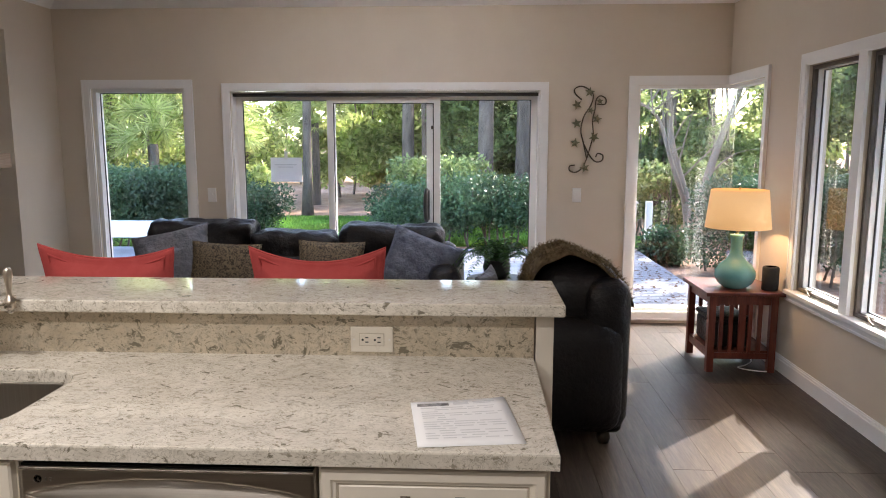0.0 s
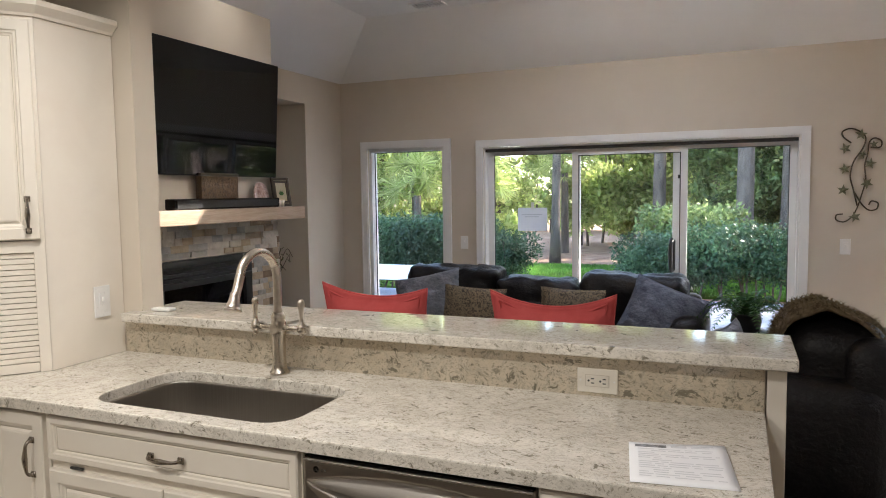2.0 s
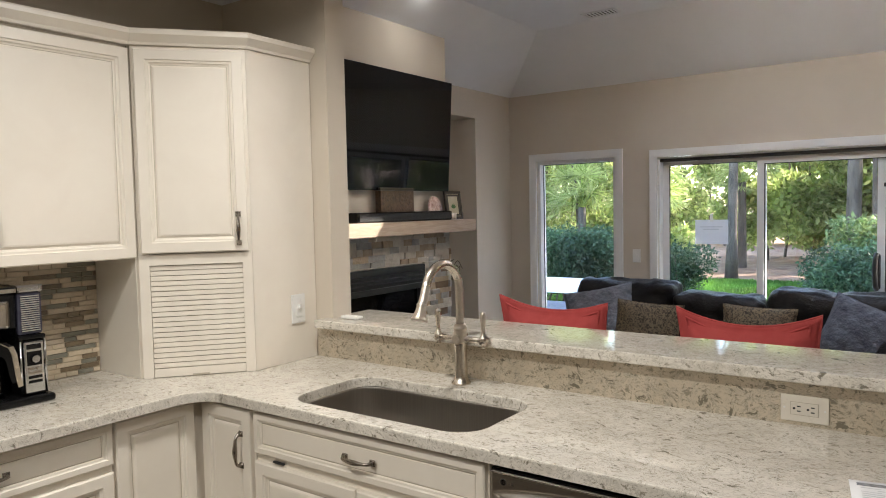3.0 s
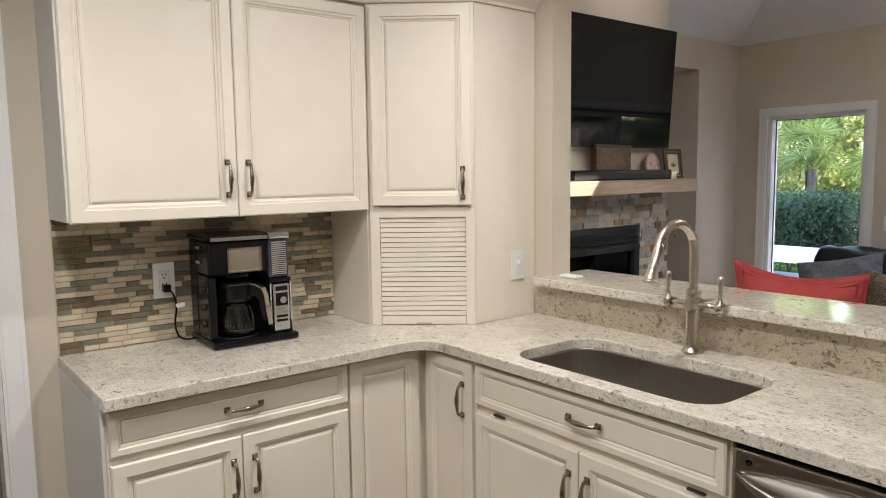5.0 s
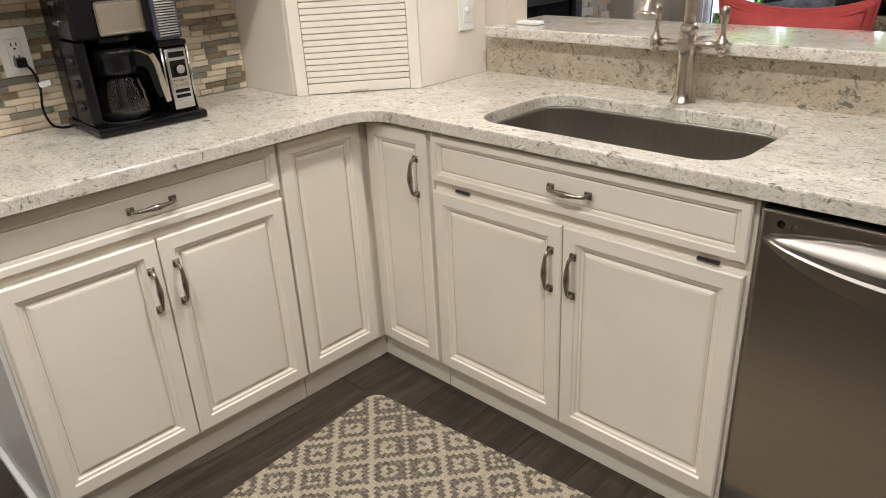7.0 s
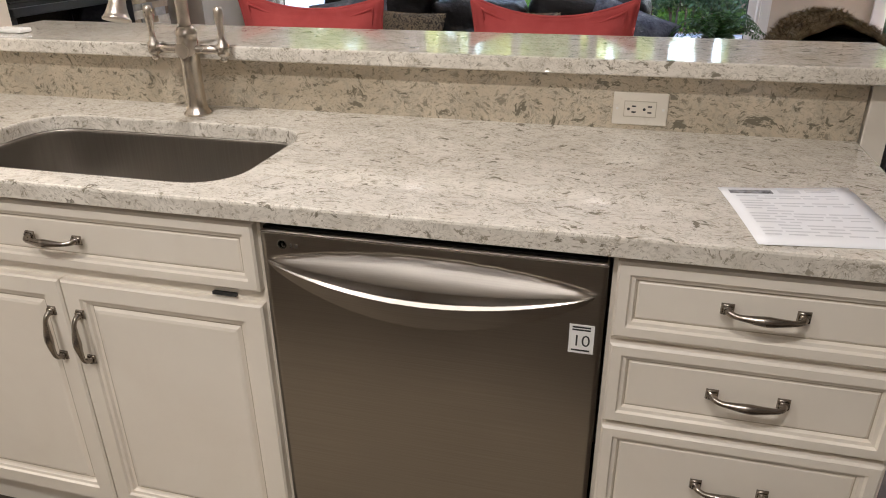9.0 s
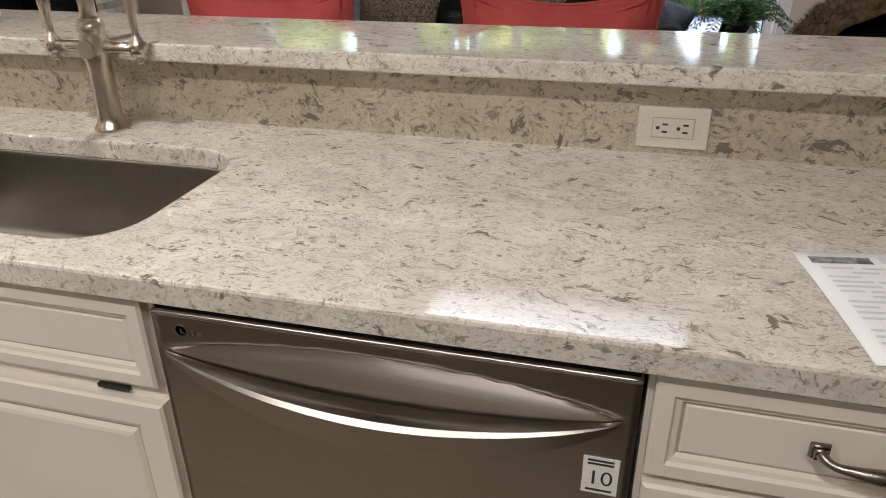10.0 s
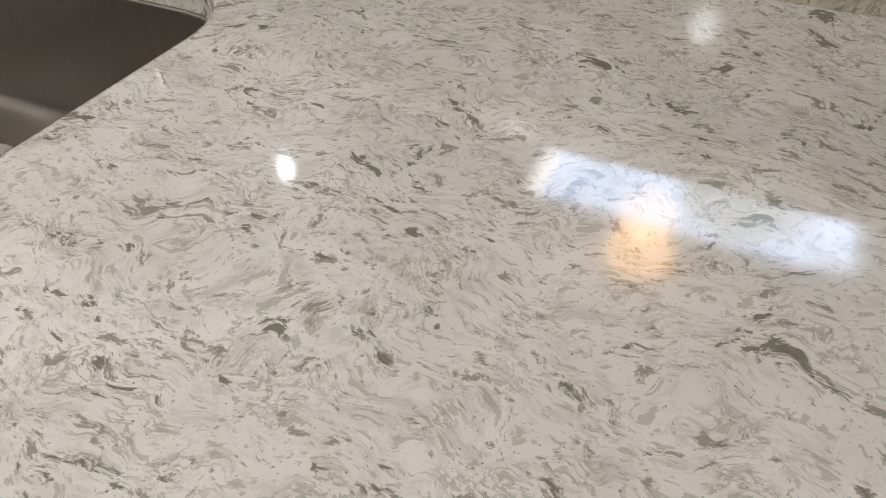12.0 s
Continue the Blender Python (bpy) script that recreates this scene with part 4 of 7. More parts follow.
def wall_plate(name, label, category, m, w, h, duplex=True, rocker=False, material=PLASTIC):
    """A plate in local x-z, its face towards -y, centred."""
    t = thing(name, label, category, at=m.translation)
    part("plate", moved(box(-w / 2, w / 2, -0.006, 0, -h / 2, h / 2, 0.0025), m), material, t)
    for sx, sz in (((-w * 0.42, 0), (w * 0.42, 0)) if w > h else ((0, -h * 0.42), (0, h * 0.42))):
        part("screw", moved(tube([(sx, -0.005, sz), (sx, -0.0068, sz)], 0.003, 8), m), PLASTIC, t)
    if rocker:
        part("rocker", moved(box(-0.016, 0.016, -0.0085, -0.005, -0.033, 0.033, 0.001), m), material, t)
        part("toggle", moved(box(-0.006, 0.006, -0.018, -0.008, 0.002, 0.018, 0.002), m), material, t)
    elif duplex:
        r = pose(0, 0, 0, 0, 90, 0) if w > h else Matrix.Identity(4)
        # darker border that takes the place of shade round the socket
        part("socket_gap", moved(box(-0.0178, 0.0178, -0.0066, -0.005, -0.0348, 0.0348), m @ r), GLAZE_SHADE, t, "brown border drawn as the shade round the socket")
        face = part("socket", moved(box(-0.0165, 0.0165, -0.0085, -0.005, -0.0335, 0.0335, 0.0012), m @ r), material, t)
        bm = bmesh.new()
        for s in (-1, 1):
            for x in (-0.0065, 0.0065):
                add_box(bm, x - 0.0016, x + 0.0016, -0.0092, -0.0084, s * 0.017 - 0.001, s * 0.017 + 0.008)
            add_tube(bm, [(0, -0.0084, s * 0.017 - 0.008), (0, -0.0092, s * 0.017 - 0.008)], 0.0033, 8)
        part("slot", moved(bm, m @ r), DARK_INK, face, "dark socket slots")
    return t


wall_plate("outlet", "ivory double outlet set sideways in the quartz upstand", "outlet", pose(-0.262, 1.9485, 0.962), 0.118, 0.072, material=IVORY)
wall_plate("light_switch", "white toggle switch on the corner cabinet side", "light switch", pose(-2.1130, 1.840, 1.128, 0, 0, 91), 0.072, 0.118, rocker=True)
wall_plate("light_switch", "white switch plate between window and sliding door", "light switch", pose(-2.21, YB - 0.0005, 1.072), 0.072, 0.118, rocker=True)
wall_plate("light_switch", "white switch plate below the wall ornament", "light switch", pose(0.86, YB - 0.0005, 1.08), 0.072, 0.118, rocker=True)
wall_plate("outlet", "white outlet on the mosaic backsplash with a plug", "outlet", pose(-2.6595, 0.610, 1.133, 0, 0, 90), 0.076, 0.128)

# sheet of paper on the worktop
pp = thing("flyer", "white printed flyer lying on the quartz worktop", "paper", at=(0.005, 1.48, CT))
MP = Matrix.Translation((-0.122, 1.588, CT + 0.0012)) @ pose(0, 0, 0, 0, 0, 8.5)
bm = bmesh.new()
nx, ny = 8, 8
grid = [[bm.verts.new((0.216 * i / nx, -0.243 * j / ny, 0.0008 + 0.004 * (i / nx) ** 3 * (1 - j / ny) + 0.002 * math.sin(3 * j / ny + i / nx))) for i in range(nx + 1)] for j in range(ny + 1)]
for j in range(ny):
    for i in range(nx):
        bm.faces.new((grid[j][i], grid[j + 1][i], grid[j + 1][i + 1], grid[j][i + 1]))
r = bmesh.ops.extrude_face_region(bm, geom=bm.faces[:])
for v in r["geom"]:
    if isinstance(v, bmesh.types.BMVert):
        v.co.z -= 0.0003
sheet = part("sheet", moved(bm, MP), PAPER, pp, smooth=True)


def print_bars(rows, material, name):
    bm = bmesh.new()
    for x0, x1, y0, y1 in rows:
        for i in range(6):
            xa, xb = x0 + (x1 - x0) * i / 6, x0 + (x1 - x0) * (i + 1) / 6
            vs = []
            for x, y in ((xa, y0), (xb, y0), (xb, y1), (xa, y1)):
                z = 0.0012 + 0.004 * (x / 0.216) ** 3 * (1 - y / 0.243) + 0.002 * math.sin(3 * y / 0.243 + x / 0.216)
                vs.append(bm.verts.new((x, -y, z)))
            bm.faces.new(vs)
    part(name, moved(bm, MP), material, sheet)


rnd = random.Random(5)
rows = []
for j in range(15):
    y = 0.042 + j * 0.0115
    x = 0.02 + (0.03 if j % 5 == 1 else 0)
    while x < 0.19:
        w = rnd.uniform(0.015, 0.05)
        rows.append((x, min(x + w, 0.196), y, y + 0.0045))
        x += w + rnd.uniform(0.003, 0.012)
        if rnd.random() < 0.12:
            break
rows += [(0.095, 0.13, 0.014, 0.030), (0.14, 0.19, 0.014, 0.019), (0.14, 0.18, 0.023, 0.027)]
print_bars(rows, INK, "print_line")
print_bars([(0.014, 0.085, 0.014, 0.032)], surface("photo_print", (0.06, 0.06, 0.065), (0.40, 0.40, 0.42), 90, 0.8, 0.0), "header_picture")


# coffee maker
def coffee_maker():
    c = thing("coffee_maker", "black and steel drip coffee maker with a glass carafe", "coffee maker", at=(0, 0, 0))
    part("base", box(-0.150, 0.160, -0.130, 0.125, 0.0, 0.024, 0.010, 3), BLACK, c)
    part("tower", box(-0.145, 0.145, 0.035, 0.125, 0.0245, 0.366, 0.012), BLACK, c)
    wall = part("side_wall", box(-0.146, -0.118, -0.085, 0.0345, 0.0245, 0.246, 0.008), BLACK, c, "black side wall beside the carafe")
    for z in (0.075, 0.135, 0.195):
        part("knob", tube([(-0.1462, -0.030, z), (-0.154, -0.030, z)], [0.013, 0.011], 14), BLACK_METAL, wall)
    head = part("brew_head", box(-0.146, 0.064, -0.098, 0.0345, 0.247, 0.366, 0.014, 3), BLACK, c)
    part("plate_rim", box(-0.083, 0.041, -0.1005, -0.0975, 0.254, 0.341, 0.008), CHROME, head, "bright raised rim")
    part("name_plate", box(-0.079, 0.037, -0.1025, -0.1004, 0.258, 0.337, 0.006), NICKEL, head, "brushed steel plate")
    part("lid", box(-0.149, 0.066, -0.100, 0.127, 0.3665, 0.384, 0.007), BLACK, c)
    part("lid_trim", box(-0.138, 0.064, -0.1035, -0.1003, 0.366, 0.379, 0.001), CHROME, c, "bright metal strip")
    for z in (0.335, 0.285):
        part("side_clip", box(-0.153, -0.1465, -0.02, 0.02, z, z + 0.012, 0.002), CHROME, c)
    tank = part("water_tank", box(0.069, 0.146, -0.090, 0.0345, 0.222, 0.362, 0.010), surface("smoky_tank", (0.035, 0.035, 0.055), (0.06, 0.06, 0.085), 20, 0.08, 0.0, 40), c, "smoky clear water tank")
    for i in range(17):
        z = 0.236 + i * 0.0071
        part("rib", tube([(0.079, -0.0915, z), (0.136, -0.0915, z)], 0.0026, 8), CHROME, tank, "bright horizontal rib")
    part("tank_base", box(0.066, 0.149, -0.098, 0.0345, 0.206, 0.2215, 0.005), BLACK, tank)
    part("tank_lid", box(0.068, 0.149, -0.098, 0.127, 0.3625, 0.387, 0.007), CHROME, tank, "silver lid edge")
    part("tower_side", box(0.066, 0.149, -0.094, 0.0345, 0.0245, 0.2055, 0.006), BLACK, c)
    for x in (0.070, 0.145):
        part("bar_trim", tube([(x, -0.097, 0.026), (x, -0.097, 0.204)], 0.0042, 10), CHROME, c, "bright upright trim", True)
    ctl = part("control_panel", box(0.077, 0.138, -0.106, -0.0945, 0.028, 0.202, 0.006), CHROME, c, "silver control panel")
    part("display", box(0.085, 0.130, -0.1075, -0.1062, 0.176, 0.192, 0.001), BLACK, ctl)
    part("dial_plate", box(0.085, 0.130, -0.1072, -0.1062, 0.122, 0.168, 0.001), BLACK, ctl)
    part("dial", tube([(0.108, -0.1075, 0.144), (0.108, -0.119, 0.144)], [0.0135, 0.012], 20), CHROME, ctl, "round silver dial")
    for x in (0.0965, 0.1195):
        part("button", box(x - 0.0095, x + 0.0095, -0.1085, -0.1063, 0.108, 0.115, 0.001), NICKEL, ctl)
    part("button", box(0.087, 0.129, -0.1085, -0.1063, 0.093, 0.102, 0.001), NICKEL, ctl)
    for z in (0.079, 0.064):
        part("button", box(0.087, 0.129, -0.1085, -0.1063, z, z + 0.009, 0.001), BLACK, ctl)
    cx, cy = -0.035, -0.035
    caraf = part("carafe", lathe([(0.0, 0.0), (0.066, 0.0), (0.074, 0.006), (0.077, 0.03), (0.073, 0.07), (0.064, 0.105), (0.058, 0.120), (0.0565, 0.120), (0.062, 0.104), (0.071, 0.07), (0.075, 0.03), (0.071, 0.008), (0.0, 0.004)], 32, (cx, cy, 0.0265)), CLEAR_GLASS, c, "clear glass carafe", True)
    part("carafe_lid", lathe([(0.0, 0.121), (0.060, 0.121), (0.063, 0.135), (0.062, 0.165), (0.066, 0.180), (0.060, 0.190), (0.0, 0.192)], 32, (cx, cy, 0.0265)), BLACK, caraf, smooth=True)
    part("brew_tube", tube([(cx, cy, 0.05), (cx, cy, 0.147)], 0.009, 12), BLACK_METAL, caraf)
    part("hot_plate", lathe([(0, 0), (0.072, 0), (0.070, 0.002), (0, 0.002)], 28, (cx, cy, 0.0242)), BLACK_METAL, c)
    d = Vector((0.62, -0.785, 0)).normalized()
    side = Vector((-d.y, d.x, 0))
    def strap(prof, half):
        bm = bmesh.new()
        rings = []
        for r0, r1, z0, z1 in prof:
            o = Vector((cx, cy, 0))
            rings.append([bm.verts.new(o + d * r + side * w + Vector((0, 0, z))) for r, z, w in ((r0, z0, -half), (r0, z0, half), (r1, z1, half), (r1, z1, -half))])
        for a, b in zip(rings, rings[1:]):
            for k in range(4):
                bm.faces.new((a[k], a[(k + 1) % 4], b[(k + 1) % 4], b[k]))
        bm.faces.new(rings[0][::-1])
        bm.faces.new(rings[-1])
        return bm
    grip = part("carafe_handle", strap([(0.055, 0.055, 0.165, 0.207), (0.080, 0.084, 0.168, 0.205), (0.094, 0.108, 0.160, 0.194), (0.100, 0.118, 0.145, 0.170), (0.108, 0.126, 0.100, 0.110), (0.116, 0.130, 0.080, 0.086)], 0.010), BLACK, caraf)
    part("handle_strap", strap([(0.062, 0.062, 0.2075, 0.211), (0.0845, 0.086, 0.2055, 0.209), (0.1085, 0.111, 0.1945, 0.197), (0.1185, 0.122, 0.1705, 0.171), (0.1265, 0.130, 0.1105, 0.111), (0.1335, 0.137, 0.068, 0.068)], 0.0115), NICKEL, grip, "brushed steel strap on the handle")
    part("spout_basket", lathe([(0.0, 0.222), (0.03, 0.222), (0.055, 0.236), (0.055, 0.2465), (0.0, 0.2465)], 20, (cx, cy, 0.0)), BLACK, c)
    c.matrix_basis = pose(-2.497, 0.833, CT + 0.0015, 0, 0, 88)
    return c


coffee_maker()
cord = thing("power_cord", "black power cord from the outlet to the coffee maker", "power cord", at=(-2.63, 0.61, 1.10))
part("plug", box(-2.652, -2.618, 0.598, 0.624, 1.093, 1.120, 0.005), BLACK, cord)
pts = curve_pts([(-2.62, 0.612, 1.105), (-2.605, 0.625, 1.085), (-2.60, 0.632, 1.04), (-2.603, 0.625, 0.98), (-2.60, 0.635, 0.935), (-2.598, 0.66, 0.920), (-2.60, 0.69, 0.9195), (-2.615, 0.70, 0.9195)], 6)
part("cable", tube(pts, 0.0035, 8), BLACK, cord, smooth=True)
part("cord_tag", moved(box(-0.001, 0.001, -0.004, 0.026, -0.008, 0.008), pose(-2.597, 0.634, 1.045, 8, 10, 0)), PAPER, cord, "small white tag")

# small white box at the end of the bar
solid("remote_control", box(-1.995, -1.905, 1.965, 2.005, 1.0785, 1.0905, 0.004), PLASTIC, "small white plastic case lying on the bar top", "remote")
# recessed lamps: trim rings
for cx, cy, cz in [(a, b, H_KIT) for a, b in CANS] + [(a, b, H_TOP) for a, b in LIVING_CANS]:
    t = thing("ceiling_light", "round recessed ceiling light with a white trim ring", "ceiling light", "recessed ceiling lights", at=(cx, cy, cz))
    part("trim_ring", lathe([(0.068, 0.0), (0.085, 0.0), (0.085, -0.006), (0.068, -0.004), (0.068, 0.0)], 24, (cx, cy, cz - 0.0005)), TRIM, t)


# rug
def rug():
    r = thing("rug", "grey runner rug with a cream lattice pattern", "rug", at=(0, 0, 0))
    w, l = 1.75, 0.78
    m, nt, b = node_mat("rug_weave")
    v = coords(nt)
    sep = nt.nodes.new("ShaderNodeSeparateXYZ")
    nt.links.new(v, sep.inputs[0])
    def M(op, a, bb=None):
        n = nt.nodes.new("ShaderNodeMath")
        n.operation = op
        for s, q in zip(n.inputs, (a, bb)):
            if q is None:
                continue
            if isinstance(q, (int, float)):
                s.default_value = q
            else:
                nt.links.new(q, s)
        return n.outputs[0]
    P = 0.145
    stepx = M('DIVIDE', M('ROUND', M('MULTIPLY', sep.outputs[0], 80.0)), 80.0)
    stepy = M('DIVIDE', M('ROUND', M('MULTIPLY', sep.outputs[1], 80.0)), 80.0)
    dx = M('ABSOLUTE', M('SUBTRACT', M('FRACT', M('DIVIDE', stepx, P)), 0.5))
    dy = M('ABSOLUTE', M('SUBTRACT', M('FRACT', M('DIVIDE', stepy, P)), 0.5))
    s = M('ADD', dx, dy)
    line = M('LESS_THAN', M('ABSOLUTE', M('SUBTRACT', s, 0.5)), 0.075)
    dot = M('LESS_THAN', M('ABSOLUTE', M('SUBTRACT', s, 0.17)), 0.07)
    dot2 = M('LESS_THAN', M('ABSOLUTE', M('SUBTRACT', M('SUBTRACT', 1.0, s), 0.17)), 0.07)
    pat = M('MAXIMUM', M('MAXIMUM', line, dot), dot2)
    yarn = noise_tex(nt, v, 260, 2, 0.6)
    gap = ramp(nt, yarn.outputs["Fac"], [(0.36, 0.55), (0.62, 1.0)])
    grey = mix(nt, ramp(nt, noise_tex(nt, v, 120, 2, 0.5).outputs["Fac"], [(0.42, 0.0), (0.6, 1.0)]), (0.135, 0.113, 0.092), (0.26, 0.225, 0.18))
    col = mix(nt, 1.0, mix(nt, pat, grey, (0.49, 0.42, 0.315)), gap, 'MULTIPLY')
    nt.links.new(col, b.inputs["Base Color"])
    b.inputs["Roughness"].default_value = 0.95
    b.inputs["Specular IOR Level"].default_value = 0.1
    add_bump(nt, b, yarn.outputs["Fac"], 0.6, 0.004)
    bm = prism(rounded_outline(-w / 2, w / 2, -l / 2, l / 2, 0.035, 5), 0.0, 0.010, 0.003)
    part("woven_field", bm, m, r)
    return r


rug().matrix_basis = pose(-1.065, 0.870, 0.0025, 0, 0, 4.5)


# ---- living room ----
def soft_box(x0, x1, y0, y1, z0, z1, r, amp=0.006, cuts=9, seed=0.0, freq=5.0):
    """A stuffed block: rounded edges, slightly uneven skin."""
    bm = bmesh.new()
    bmesh.ops.create_cube(bm, size=2.0)
    bmesh.ops.subdivide_edges(bm, edges=bm.edges[:], cuts=cuts, use_grid_fill=True)
    half = Vector(((x1 - x0) / 2, (y1 - y0) / 2, (z1 - z0) / 2))
    mid = Vector(((x0 + x1) / 2, (y0 + y1) / 2, (z0 + z1) / 2))
    rr = min(r, *half)
    for v in bm.verts:
        p = Vector([math.sin(c * math.pi / 2 * 0.98) * h for c, h in zip(v.co, half)])
        inner = Vector([max(-(h - rr), min(h - rr, c)) for c, h in zip(p, half)])
        d = p - inner
        if d.length > 1e-6:
            p = inner + d.normalized() * rr
        q = p + mid
        p = q + noise.noise_vector(q * freq + Vector((seed, seed, seed))) * amp
        v.co = p
    return bm


def pillow(w, h, t, flange=0.0, seed=0.0, n=18, sag=0.0):
    """A stuffed pillow standing in x-z, middle at the origin of its lower edge."""
    bm = bmesh.new()
    sides = []
    for s in (-1, 1):
        g = []
        for j in range(n + 1):
            row = []
            for i in range(n + 1):
                u, v = 2 * i / n - 1, 2 * j / n - 1
                pin = 1 - 0.07 * (1 - u * u) * abs(v) ** 3
                pin2 = 1 - 0.07 * (1 - v * v) * abs(u) ** 3
                fl = 1 - flange / (w / 2)
                k = max(0.0, (1 - (u / fl) ** 2)) * max(0.0, (1 - (v / (1 - flange / (h / 2))) ** 2))
                y = s * (t / 2 * k ** 0.42 + 0.004)
                x, z = u * w / 2 * pin2, v * h / 2 * pin + h / 2
                z -= sag * (1 - u * u) * max(0, v)
                wr = noise.noise(Vector((x * 9 + seed, z * 9, seed))) * 0.010 * min(1, k * 4)
                row.append((x, y + s * wr, z))
            g.append(row)
        sides.append(g)
    front, back = sides
    fv = [[bm.verts.new(p) for p in row] for row in front]
    bv = [[bm.verts.new(p) for p in row] for row in back]
    for j in range(n):
        for i in range(n):
            bm.faces.new((fv[j][i], fv[j][i + 1], fv[j + 1][i + 1], fv[j + 1][i]))
            bm.faces.new((bv[j][i], bv[j + 1][i], bv[j + 1][i + 1], bv[j][i + 1]))
    edge = [(0, i) for i in range(n)] + [(j, n) for j in range(n)] + [(n, n - i) for i in range(n)] + [(n - j, 0) for j in range(n)]
    for a, b in zip(edge, edge[1:] + edge[:1]):
        bm.faces.new((fv[a[0]][a[1]], bv[a[0]][a[1]], bv[b[0]][b[1]], fv[b[0]][b[1]]))
    return bm


def throw_pillow(label, m, w, h, t, material, flange=0.0, seed=0.0, sag=0.0):
    p = thing("throw_pillow", label, "pillow", at=(0, 0, 0))
    part("cover", pillow(w, h, t, flange, seed, sag=sag), material, p, smooth=True)
    us = [2 * i / 16 - 1 for i in range(17)]
    f = flange * 0.85
    def edge(k, y):
        """Outline of the cover, drawn in by k."""
        ww, lo, hi = w / 2 - k, k, h - k
        r = [(u * ww, y, lo + 0.035 * h * (1 - u * u)) for u in us]
        r += [(ww * (1 - 0.07 * (1 - u * u)), y, (lo + hi) / 2 + u * (hi - lo) / 2) for u in us[1:-1]]
        r += [(u * ww, y, hi - (0.035 * h + sag) * (1 - u * u)) for u in us[::-1]]
        r += [(-ww * (1 - 0.07 * (1 - u * u)), y, (lo + hi) / 2 + u * (hi - lo) / 2) for u in us[::-1][1:]]
        return r
    part("piping", tube(edge(0.0, 0.0), 0.0048, 6), material, p, smooth=True)
    if flange:
        for y in (-0.007, 0.007):
            part("seam", tube(edge(f, y), 0.0042, 6), material, p, "stitched seam of the flange", smooth=True)
    p.matrix_basis = m
    return p


m_, nt_, b_ = node_mat("brown_paisley")
v_ = coords(nt_)
nz_ = noise_tex(nt_, v_, 45, 3, 0.6, 2.5)
nt_.links.new(mix(nt_, ramp(nt_, nz_.outputs["Fac"], [(0.44, 0.0), (0.54, 1.0)]), (0.035, 0.026, 0.018), (0.21, 0.165, 0.10)), b_.inputs["Base Color"])
b_.inputs["Roughness"].default_value = 0.8
LEOPARD = m_
FUR = surface("tan_brown_fur", (0.06, 0.042, 0.022), (0.27, 0.20, 0.11), 24, 0.9, 0.9, 160, spec=0.1, stretch=(1, 2.2, 1), dist=0.012)


